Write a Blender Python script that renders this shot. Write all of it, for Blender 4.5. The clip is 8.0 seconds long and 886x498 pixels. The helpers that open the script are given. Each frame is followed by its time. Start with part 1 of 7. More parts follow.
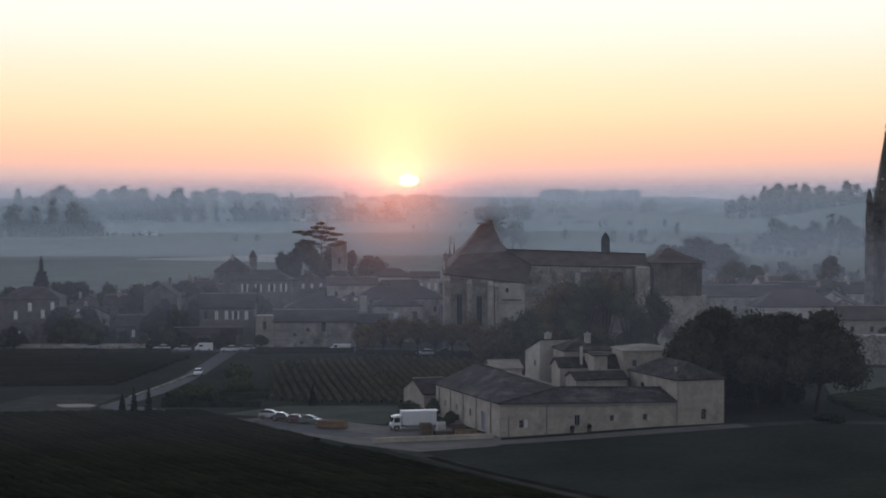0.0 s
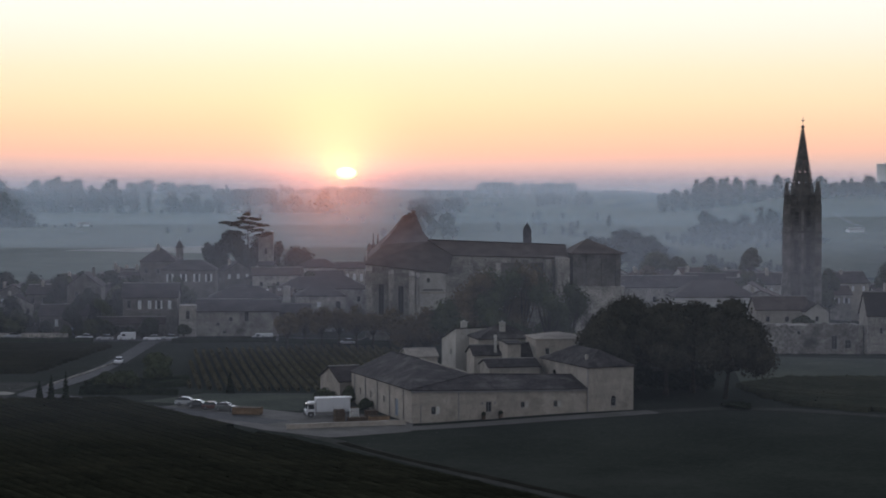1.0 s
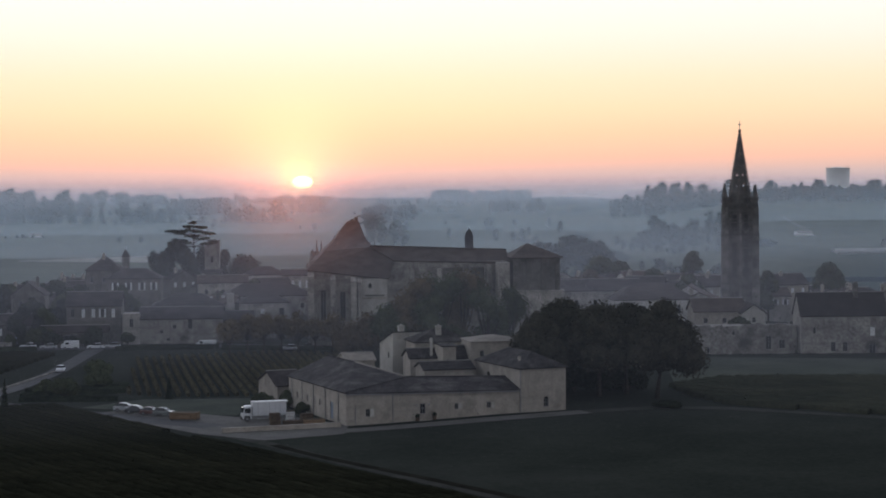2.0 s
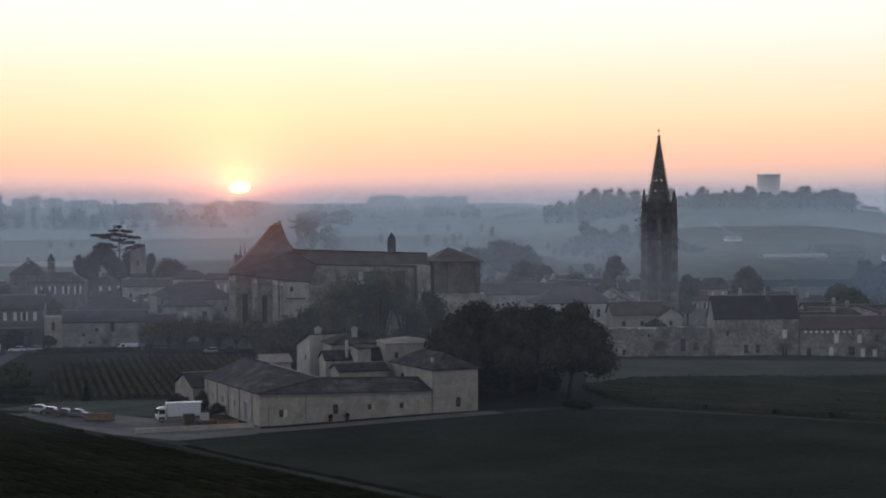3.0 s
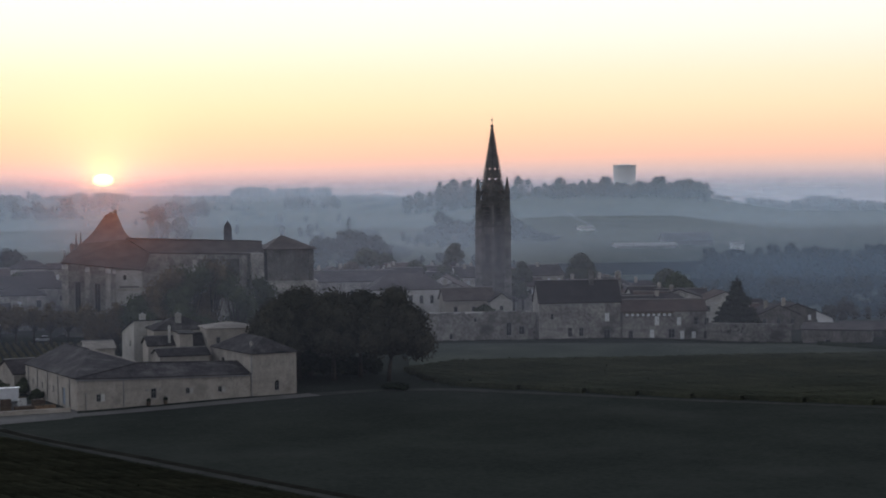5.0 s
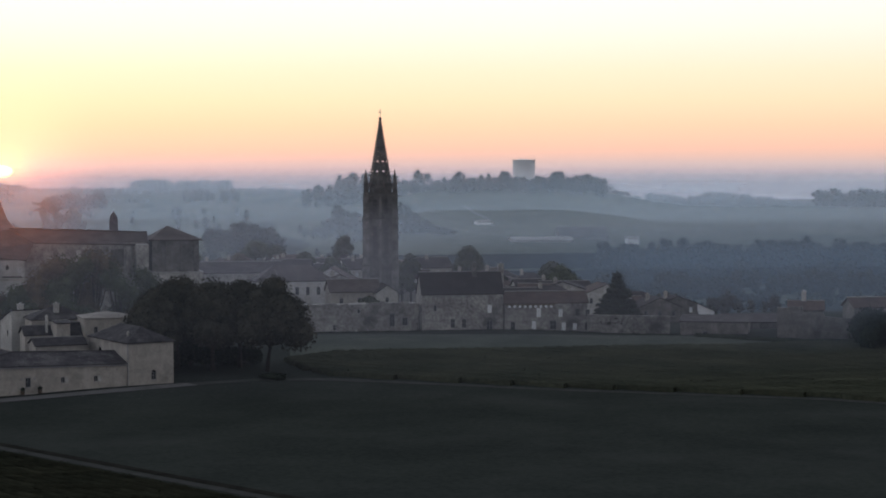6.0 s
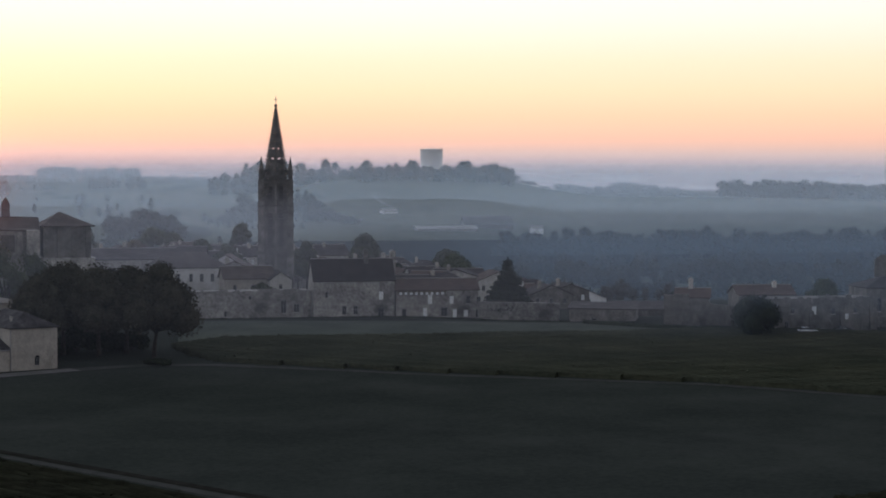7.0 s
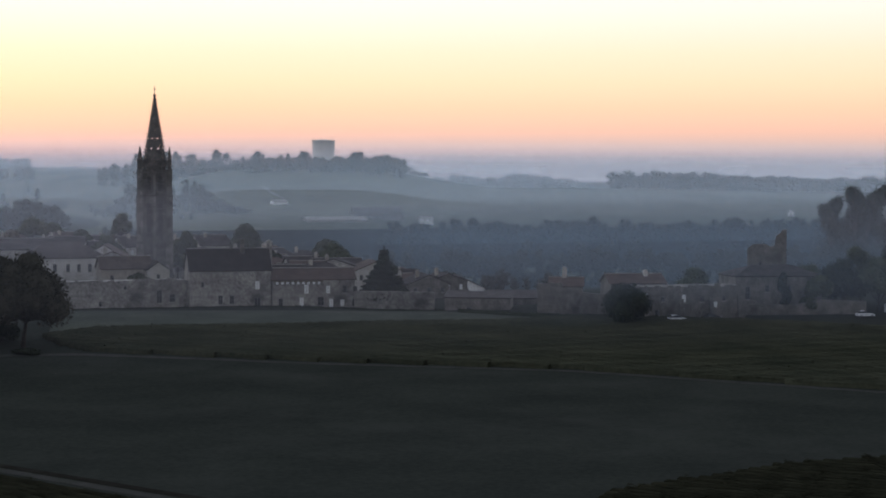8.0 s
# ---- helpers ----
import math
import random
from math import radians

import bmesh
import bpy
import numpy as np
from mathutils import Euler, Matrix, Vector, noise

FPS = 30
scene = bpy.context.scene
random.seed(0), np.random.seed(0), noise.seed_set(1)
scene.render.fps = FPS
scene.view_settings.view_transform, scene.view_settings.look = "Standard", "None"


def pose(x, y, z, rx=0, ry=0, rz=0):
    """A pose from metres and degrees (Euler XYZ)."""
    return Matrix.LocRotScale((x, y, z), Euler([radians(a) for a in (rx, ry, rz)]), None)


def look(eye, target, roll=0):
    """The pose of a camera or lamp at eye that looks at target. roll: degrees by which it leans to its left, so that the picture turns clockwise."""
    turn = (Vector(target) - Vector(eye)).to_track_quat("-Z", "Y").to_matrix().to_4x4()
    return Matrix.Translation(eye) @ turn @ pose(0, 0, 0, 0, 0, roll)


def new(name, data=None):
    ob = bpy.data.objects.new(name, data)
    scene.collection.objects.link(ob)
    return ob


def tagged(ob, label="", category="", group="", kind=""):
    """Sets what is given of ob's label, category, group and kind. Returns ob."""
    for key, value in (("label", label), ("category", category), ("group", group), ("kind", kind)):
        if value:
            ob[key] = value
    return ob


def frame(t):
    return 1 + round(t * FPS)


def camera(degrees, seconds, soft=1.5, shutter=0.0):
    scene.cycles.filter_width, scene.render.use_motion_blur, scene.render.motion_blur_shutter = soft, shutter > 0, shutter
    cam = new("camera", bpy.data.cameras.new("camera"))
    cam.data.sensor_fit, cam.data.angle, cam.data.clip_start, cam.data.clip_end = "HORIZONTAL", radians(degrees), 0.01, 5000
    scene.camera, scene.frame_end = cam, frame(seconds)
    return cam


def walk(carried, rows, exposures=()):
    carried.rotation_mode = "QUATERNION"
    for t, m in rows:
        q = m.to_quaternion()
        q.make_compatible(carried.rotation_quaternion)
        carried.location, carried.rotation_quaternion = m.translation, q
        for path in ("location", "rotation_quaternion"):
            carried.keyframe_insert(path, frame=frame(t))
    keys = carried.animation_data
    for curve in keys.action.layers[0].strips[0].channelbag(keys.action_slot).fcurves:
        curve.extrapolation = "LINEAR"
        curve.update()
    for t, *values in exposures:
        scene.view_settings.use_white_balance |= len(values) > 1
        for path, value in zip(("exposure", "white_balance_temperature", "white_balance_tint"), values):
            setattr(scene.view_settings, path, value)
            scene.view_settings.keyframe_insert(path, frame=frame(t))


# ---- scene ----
cam = camera(28.5, 8.0, soft=1.8)
PATH = [
    (0, (0.316, 15.717, 40.444), (0.3630, 17.7157, 40.3802), -0.10),
    (0.5, (2.482, 13.597, 40.135), (2.5654, 15.5940, 40.0595), 0.10),
    (1, (4.615, 11.288, 39.861), (4.7315, 13.2837, 39.7894), 0.11),
    (1.5, (6.735, 8.881, 39.608), (6.8665, 10.8756, 39.5457), 0.20),
    (1.7, (7.582, 7.908, 39.509), (7.7244, 9.9016, 39.4457), -0.11),
    (2.8, (12.274, 2.660, 38.954), (12.4969, 4.6463, 38.8975), -0.30),
    (3, (13.137, 1.748, 38.847), (13.3702, 3.7339, 38.7910), -0.30),
    (3.5, (15.313, -0.445, 38.569), (15.5808, 1.5360, 38.5169), -0.30),
    (4, (17.515, -2.507, 38.275), (17.8217, -0.5311, 38.2175), -0.30),
    (4.2, (18.404, -3.293, 38.152), (18.7245, -1.3201, 38.0922), -0.50),
    (5.3, (23.344, -7.273, 37.450), (23.7548, -5.3170, 37.3843), -0.30),
    (5.5, (24.248, -7.948, 37.321), (24.6834, -5.9971, 37.2578), -0.20),
    (6, (26.508, -9.605, 37.006), (26.9942, -7.6661, 36.9332), -0.10),
    (6.5, (28.753, -11.264, 36.712), (29.2759, -9.3356, 36.6293), -0.00),
    (7, (30.967, -12.998, 36.457), (31.5493, -11.0866, 36.3725), 0.21),
    (7.5, (33.127, -14.891, 36.259), (33.7690, -12.9994, 36.1680), 0.30),
    (8, (35.210, -17.045, 36.142), (35.9034, -15.1712, 36.0482), 0.30),
]
walk(cam, [(t, look(eye, target, roll)) for t, eye, target, roll in PATH], [(0, -0.04), (4, 0.0), (8, 0.10)])

# ---- light: sunrise through mist ----
SUN_EL = math.atan2(400.0, 50000.0)
SUN_DIR = Vector((0.0, math.cos(SUN_EL), math.sin(SUN_EL)))


def link(nt, a, b):
    nt.links.new(a, b)


def build_world():
    world = bpy.data.worlds.new("dawn_sky")
    scene.world = world
    world.use_nodes = True
    nt = world.node_tree
    nt.nodes.clear()
    out = nt.nodes.new("ShaderNodeOutputWorld")
    co = nt.nodes.new("ShaderNodeTexCoord")
    sep = nt.nodes.new("ShaderNodeSeparateXYZ")
    link(nt, co.outputs["Generated"], sep.inputs[0])
    # height above the horizon, as a curve that is fine near the ground
    low = nt.nodes.new("ShaderNodeMath")
    low.operation = "MAXIMUM"
    low.inputs[1].default_value = 0.0
    link(nt, sep.outputs["Z"], low.inputs[0])
    root = nt.nodes.new("ShaderNodeMath")
    root.operation = "SQRT"
    link(nt, low.outputs[0], root.inputs[0])
    ramp = nt.nodes.new("ShaderNodeValToRGB")
    stops = [
        (0.000, (0.34, 0.345, 0.41)),
        (0.075, (0.42, 0.385, 0.435)),
        (0.110, (0.66, 0.515, 0.50)),
        (0.145, (0.93, 0.575, 0.455)),
        (0.185, (0.995, 0.675, 0.47)),
        (0.220, (1.00, 0.785, 0.54)),
        (0.255, (1.01, 0.86, 0.64)),
        (0.300, (1.03, 0.965, 0.86)),
        (0.345, (1.08, 1.06, 1.02)),
        # unseen sky above the view, an added bright band lighting mist and ground
        (0.400, (3.04, 3.26, 3.72)),
        (0.460, (2.79, 3.02, 3.52)),
        (0.530, (1.78, 1.91, 2.20)),
        (0.640, (1.06, 1.16, 1.38)),
        (0.780, (0.69, 0.76, 0.92)),
        (1.000, (0.42, 0.44, 0.56)),
    ]
    ramp.color_ramp.elements.remove(ramp.color_ramp.elements[1])
    ramp.color_ramp.elements[0].position = 0.0
    ramp.color_ramp.elements[0].color = (*stops[0][1], 1)
    for p, c in stops[1:]:
        ramp.color_ramp.elements.new(p).color = (*c, 1)
    link(nt, root.outputs[0], ramp.inputs[0])
    # the sky away from the sunrise is dimmer
    side = nt.nodes.new("ShaderNodeMapRange")
    side.inputs["From Min"].default_value = -0.6
    side.inputs["From Max"].default_value = 0.95
    side.inputs["To Min"].default_value = 0.36
    side.inputs["To Max"].default_value = 1.0
    link(nt, sep.outputs["Y"], side.inputs[0])
    dim = nt.nodes.new("ShaderNodeVectorMath")
    dim.operation = "SCALE"
    link(nt, ramp.outputs[0], dim.inputs[0])
    link(nt, side.outputs[0], dim.inputs["Scale"])
    # the aureole round the sun
    dot = nt.nodes.new("ShaderNodeVectorMath")
    dot.operation = "DOT_PRODUCT"
    dot.inputs[1].default_value = SUN_DIR
    link(nt, co.outputs["Generated"], dot.inputs[0])
    total = dim.outputs[0]
    for power, colour in ((16000.0, (0.60, 0.42, 0.08)), (2600.0, (0.42, 0.10, 0.05)), (120.0, (0.07, 0.03, 0.01))):
        up = nt.nodes.new("ShaderNodeMath")
        up.operation = "POWER"
        up.use_clamp = True
        up.inputs[1].default_value = power
        link(nt, dot.outputs["Value"], up.inputs[0])
        tint = nt.nodes.new("ShaderNodeVectorMath")
        tint.operation = "SCALE"
        tint.inputs[0].default_value = colour
        link(nt, up.outputs[0], tint.inputs["Scale"])
        add = nt.nodes.new("ShaderNodeVectorMath")
        add.operation = "ADD"
        link(nt, total, add.inputs[0])
        link(nt, tint.outputs[0], add.inputs[1])
        total = add.outputs[0]
    glow = nt.nodes.new("ShaderNodeBackground")
    glow.inputs["Strength"].default_value = 1.0
    link(nt, total, glow.inputs["Color"])
    sky = nt.nodes.new("ShaderNodeTexSky")
    sky.sky_type = "NISHITA"
    sky.sun_disc = False
    sky.sun_elevation = SUN_EL
    sky.sun_rotation = 0.0
    clear = nt.nodes.new("ShaderNodeBackground")
    clear.inputs["Strength"].default_value = 0.02
    link(nt, sky.outputs[0], clear.inputs["Color"])
    both = nt.nodes.new("ShaderNodeAddShader")
    link(nt, glow.outputs[0], both.inputs[0])
    link(nt, clear.outputs[0], both.inputs[1])
    link(nt, both.outputs[0], out.inputs["Surface"])


build_world()
lamp = bpy.data.lights.new("sun_light", "SUN")
lamp.energy, lamp.angle, lamp.color = 0.5, radians(0.53), (1.0, 0.27, 0.10)
sun_lamp = new("sun_light", lamp)
sun_lamp.matrix_world = look(SUN_DIR * 100, (0, 0, 0))

# ---- materials ----


def nodes_of(name):
    m = bpy.data.materials.new(name)
    m.use_nodes = True
    nt = m.node_tree
    return m, nt, nt.nodes["Principled BSDF"]


def surface(name, dark, light, scale=1.0, fine=8.0, rough=0.85, bump=0.3, stain=None, stain_amount=0.35, rows=None, spread=0.15, coord="Object", metal=0.0, spec=0.06):
    """Two scales of colour change, stains of their own shape, fine relief; rows: spacing of ribs along x, y or z."""
    m, nt, bsdf = nodes_of(name)
    n = nt.nodes
    if coord == "World":
        co = n.new("ShaderNodeNewGeometry").outputs["Position"]
    else:
        co = n.new("ShaderNodeTexCoord").outputs["Object"]
    a = n.new("ShaderNodeTexNoise")
    a.inputs["Scale"].default_value, a.inputs["Detail"].default_value = scale, 5
    b = n.new("ShaderNodeTexNoise")
    b.inputs["Scale"].default_value, b.inputs["Detail"].default_value = fine, 4
    for t in (a, b):
        link(nt, co, t.inputs["Vector"])
    mix = n.new("ShaderNodeMix")
    mix.data_type = "FLOAT"
    mix.inputs[0].default_value = 0.45
    link(nt, a.outputs["Fac"], mix.inputs[2])
    link(nt, b.outputs["Fac"], mix.inputs[3])
    ramp = n.new("ShaderNodeValToRGB")
    ramp.color_ramp.elements[0].position, ramp.color_ramp.elements[0].color = 0.34, (*dark, 1)
    ramp.color_ramp.elements[1].position, ramp.color_ramp.elements[1].color = 0.66, (*light, 1)
    link(nt, mix.outputs[0], ramp.inputs[0])
    colour = ramp.outputs[0]
    if stain:
        c = n.new("ShaderNodeTexNoise")
        c.inputs["Scale"].default_value, c.inputs["Detail"].default_value, c.inputs["Roughness"].default_value = scale * 0.45, 7, 0.7
        link(nt, co, c.inputs["Vector"])
        cut = n.new("ShaderNodeMapRange")
        cut.inputs["From Min"].default_value, cut.inputs["From Max"].default_value = 0.5, 0.68
        cut.inputs["To Max"].default_value = stain_amount
        link(nt, c.outputs["Fac"], cut.inputs[0])
        mx = n.new("ShaderNodeMix")
        mx.data_type = "RGBA"
        mx.inputs[7].default_value = (*stain, 1)
        link(nt, cut.outputs[0], mx.inputs[0])
        link(nt, colour, mx.inputs[6])
        colour = mx.outputs[2]
    if spread:
        info = n.new("ShaderNodeObjectInfo")
        span = n.new("ShaderNodeMapRange")
        span.inputs["To Min"].default_value, span.inputs["To Max"].default_value = 1 - spread, 1 + spread
        link(nt, info.outputs["Random"], span.inputs[0])
        sc = n.new("ShaderNodeVectorMath")
        sc.operation = "SCALE"
        link(nt, colour, sc.inputs[0])
        link(nt, span.outputs[0], sc.inputs["Scale"])
        colour = sc.outputs[0]
    link(nt, colour, bsdf.inputs["Base Color"])
    bsdf.inputs["Roughness"].default_value = rough
    bsdf.inputs["Specular IOR Level"].default_value = spec
    bsdf.inputs["Metallic"].default_value = metal
    height = b.outputs["Fac"]
    if rows:
        w = n.new("ShaderNodeTexWave")
        w.bands_direction = rows[0]
        w.inputs["Scale"].default_value = 0.314 / rows[1]
        w.inputs["Distortion"].default_value = 0.6
        w.inputs["Detail Scale"].default_value = 0.6
        link(nt, co, w.inputs["Vector"])
        ad = n.new("ShaderNodeMath")
        ad.inputs[1].default_value = 0.0
        link(nt, w.outputs["Fac"], ad.inputs[0])
        link(nt, b.outputs["Fac"], ad.inputs[1])
        height = ad.outputs[0]
    bp = n.new("ShaderNodeBump")
    bp.inputs["Strength"].default_value, bp.inputs["Distance"].default_value = bump, 0.08
    link(nt, height, bp.inputs["Height"])
    link(nt, bp.outputs[0], bsdf.inputs["Normal"])
    return m


def plain(name, colour, rough=0.5, metal=0.0, spread=0.0):
    return surface(name, [c * 0.9 for c in colour], [min(1, c * 1.1) for c in colour], 3.0, 40.0, rough, 0.05, spread=spread, metal=metal, spec=0.5)


def glowing(name, colour, strength):
    m, nt, bsdf = nodes_of(name)
    bsdf.inputs["Base Color"].default_value = (0, 0, 0, 1)
    bsdf.inputs["Emission Color"].default_value = (*colour, 1)
    bsdf.inputs["Emission Strength"].default_value = strength
    return m


FORWARD = 0.26  # share of light sent straight ahead, imitating lens glow round the sun


def mist_material(name, density, base, full, fade, gone, far, tint=None, start=None):
    """Water droplets in the air: light goes on through, and the rest is scattered. Thins out upwards and at the ground.
    tint: mist colour with local shade or sun warmth put in.
    """
    m = bpy.data.materials.new(name)
    m.use_nodes = True
    nt = m.node_tree
    nt.nodes.clear()
    n = nt.nodes
    out = n.new("ShaderNodeOutputMaterial")
    pos = n.new("ShaderNodeNewGeometry").outputs["Position"]
    sep = n.new("ShaderNodeSeparateXYZ")
    link(nt, pos, sep.inputs[0])
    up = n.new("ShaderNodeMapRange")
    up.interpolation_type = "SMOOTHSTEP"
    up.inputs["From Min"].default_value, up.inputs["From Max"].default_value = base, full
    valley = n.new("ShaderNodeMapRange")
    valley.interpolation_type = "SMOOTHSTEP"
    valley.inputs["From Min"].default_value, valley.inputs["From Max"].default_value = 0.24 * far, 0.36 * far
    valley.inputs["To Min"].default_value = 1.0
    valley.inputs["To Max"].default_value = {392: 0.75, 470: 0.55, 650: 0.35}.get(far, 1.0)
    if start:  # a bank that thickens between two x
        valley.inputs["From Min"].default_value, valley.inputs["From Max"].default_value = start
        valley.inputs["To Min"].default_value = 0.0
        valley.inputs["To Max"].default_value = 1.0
    shore = n.new("ShaderNodeMapRange")
    shore.interpolation_type = "SMOOTHSTEP"
    shore.inputs["From Min"].default_value, shore.inputs["From Max"].default_value = -0.28 * far, -0.06 * far
    shore.inputs["To Min"].default_value, shore.inputs["To Max"].default_value = {392: 0.45, 470: 0.45}.get(far, 1.0), 1.0
    link(nt, sep.outputs["X"], shore.inputs[0])
    both = n.new("ShaderNodeMath")
    both.operation = "MULTIPLY"
    link(nt, valley.outputs[0], both.inputs[0])
    link(nt, shore.outputs[0], both.inputs[1])
    link(nt, sep.outputs["X"], valley.inputs[0])
    deep = n.new("ShaderNodeMath")
    deep.operation = "MULTIPLY"
    link(nt, sep.outputs["Z"], up.inputs[0])
    down = n.new("ShaderNodeMapRange")
    down.interpolation_type = "SMOOTHSTEP"
    down.inputs["From Min"].default_value, down.inputs["From Max"].default_value = fade, gone
    down.inputs["To Min"].default_value, down.inputs["To Max"].default_value = 1.0, 0.0
    link(nt, sep.outputs["Z"], down.inputs[0])
    wisp = n.new("ShaderNodeTexNoise")
    wisp.inputs["Scale"].default_value, wisp.inputs["Detail"].default_value = 0.006, 3
    st = n.new("ShaderNodeVectorMath")
    st.operation = "MULTIPLY"
    st.inputs[1].default_value = (1.0, 1.0, 3.5)
    link(nt, pos, st.inputs[0])
    link(nt, st.outputs[0], wisp.inputs["Vector"])
    wr = n.new("ShaderNodeMapRange")
    wr.inputs["From Min"].default_value, wr.inputs["From Max"].default_value = 0.3, 0.7
    wr.inputs["To Min"].default_value, wr.inputs["To Max"].default_value = 0.88 * density, 1.12 * density
    link(nt, wisp.outputs["Fac"], wr.inputs[0])
    p1 = n.new("ShaderNodeMath")
    p1.operation = "MULTIPLY"
    link(nt, up.outputs[0], p1.inputs[0])
    link(nt, down.outputs[0], p1.inputs[1])
    p2 = n.new("ShaderNodeMath")
    p2.operation = "MULTIPLY"
    link(nt, p1.outputs[0], deep.inputs[0])
    link(nt, both.outputs[0], deep.inputs[1])
    link(nt, deep.outputs[0], p2.inputs[0])
    link(nt, wr.outputs[0], p2.inputs[1])
    clear = n.new("ShaderNodeBsdfTransparent")
    front = n.new("ShaderNodeBsdfDiffuse")
    # beyond 1500 m the haze brightness is lowered through the colour
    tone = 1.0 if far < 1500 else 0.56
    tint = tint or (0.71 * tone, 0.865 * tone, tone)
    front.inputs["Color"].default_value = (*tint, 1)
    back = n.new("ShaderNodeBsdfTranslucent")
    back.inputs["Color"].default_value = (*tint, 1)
    half = n.new("ShaderNodeMixShader")
    half.inputs[0].default_value = 0.75
    link(nt, front.outputs[0], half.inputs[1])
    link(nt, back.outputs[0], half.inputs[2])
    ahead = n.new("ShaderNodeBsdfRefraction")
    ahead.inputs["Color"].default_value = (0.96, 0.97, 1.0, 1)
    ahead.inputs["IOR"].default_value, ahead.inputs["Roughness"].default_value = 1.35, 0.30
    lobe = n.new("ShaderNodeMixShader")
    lobe.inputs[0].default_value = FORWARD if far < 300 else 0.0
    link(nt, half.outputs[0], lobe.inputs[1])
    link(nt, ahead.outputs[0], lobe.inputs[2])
    mix = n.new("ShaderNodeMixShader")
    link(nt, p2.outputs[0], mix.inputs[0])
    link(nt, clear.outputs[0], mix.inputs[1])
    link(nt, lobe.outputs[0], mix.inputs[2])
    link(nt, mix.outputs[0], out.inputs["Surface"])
    return m


GRASS = surface("meadow_grass", (0.0200, 0.0230, 0.0203), (0.0340, 0.0378, 0.0324), 0.05, 1.2, 0.95, 0.6, (0.042, 0.045, 0.040), 0.55, spread=0, coord="World", spec=0.0)
LAWN = surface("pale_grass", (0.040, 0.047, 0.040), (0.066, 0.073, 0.061), 0.08, 1.5, 0.95, 0.5, (0.10, 0.10, 0.08), 0.4, spread=0, coord="World", spec=0.0)
FARLAND = surface("far_fields", (0.045, 0.054, 0.040), (0.085, 0.09, 0.066), 0.008, 0.06, 0.95, 0.3, (0.08, 0.08, 0.06), 0.4, spread=0, coord="World", spec=0.0)
GRAVEL = surface("pale_gravel", (0.072, 0.069, 0.066), (0.118, 0.113, 0.108), 0.25, 3.0, 0.95, 0.5, (0.06, 0.065, 0.05), 0.5, spread=0, coord="World")
TRACK = surface("trodden_turf", (0.032, 0.034, 0.031), (0.058, 0.058, 0.053), 0.3, 3.0, 0.95, 0.5, (0.035, 0.042, 0.032), 0.6, spread=0, coord="World", spec=0.0)
EARTH = surface("bare_earth", (0.012, 0.012, 0.010), (0.026, 0.025, 0.021), 0.3, 3.0, 0.95, 0.5, spread=0, coord="World", spec=0.0)
ASPHALT = surface("worn_asphalt", (0.042, 0.043, 0.046), (0.07, 0.07, 0.073), 0.3, 3.0, 0.9, 0.3, spread=0, coord="World")
STUBBLE = surface("pale_stubble_field", (0.20, 0.19, 0.17), (0.27, 0.26, 0.235), 0.02, 0.2, 0.95, 0.3, spread=0, coord="World", spec=0.0)
LIMESTONE = surface("limestone_render", (0.215, 0.192, 0.168), (0.345, 0.312, 0.275), 0.5, 2.4, 0.9, 0.5, (0.15, 0.135, 0.118), 0.6)
OLDSTONE = surface("weathered_stone", (0.13, 0.12, 0.112), (0.37, 0.345, 0.315), 0.32, 2.0, 0.92, 0.2, (0.065, 0.062, 0.058), 0.9)
DARKSTONE = surface("sooted_stone", (0.06, 0.056, 0.052), (0.16, 0.148, 0.137), 0.4, 2.2, 0.92, 0.2, (0.04, 0.038, 0.035), 0.75)
WHITEWALL = surface("pale_lime_plaster", (0.27, 0.254, 0.233), (0.43, 0.413, 0.384), 0.35, 4.0, 0.9, 0.25, (0.17, 0.16, 0.148), 0.65)
TILE = surface("brown_roman_tiles", (0.019, 0.016, 0.017), (0.050, 0.042, 0.042), 0.5, 4.0, 0.9, 0.6, (0.070, 0.062, 0.058), 0.55, rows=("X", 0.28))
FARMTILE = surface("lichen_mottled_tiles", (0.010, 0.0092, 0.0105), (0.052, 0.046, 0.047), 0.55, 2.6, 0.9, 0.6, (0.100, 0.092, 0.088), 0.7, rows=("X", 0.28))
CHURCHTILE = surface("faded_red_church_tiles", (0.040, 0.033, 0.031), (0.090, 0.073, 0.068), 0.3, 3.0, 0.9, 0.6, (0.048, 0.043, 0.040), 0.6, rows=("X", 0.28))
REDTILE = surface("reddish_roman_tiles", (0.046, 0.034, 0.031), (0.090, 0.064, 0.055), 0.45, 6.0, 0.9, 0.6, (0.045, 0.04, 0.037), 0.6, rows=("X", 0.28))
PALETILE = surface("pale_lichened_tiles", (0.15, 0.135, 0.12), (0.27, 0.245, 0.215), 0.5, 6.0, 0.9, 0.6, (0.10, 0.09, 0.08), 0.5, rows=("X", 0.28))
TOWERSTONE = surface("black_crusted_stone", (0.045, 0.042, 0.040), (0.125, 0.115, 0.107), 0.5, 2.2, 0.92, 0.2, (0.03, 0.028, 0.027), 0.6)
MIDSTONE = surface("patched_grey_stone", (0.085, 0.079, 0.074), (0.33, 0.31, 0.285), 0.22, 1.4, 0.92, 0.2, (0.045, 0.043, 0.041), 0.9)
SLATE = surface("dark_slates", (0.014, 0.0118, 0.0122), (0.030, 0.0255, 0.0255), 0.4, 6.0, 0.85, 0.4, rows=("Z", 0.25))
RIDGE = plain("mortared_ridge_tiles", (0.18, 0.17, 0.155), 0.9)
# fill for openings and holes, their inner darkness put into the colour
VOID = plain("dark_opening_fill", (0.035, 0.033, 0.032), 0.9)
PANE = plain("window_glass", (0.02, 0.022, 0.025), 0.08)
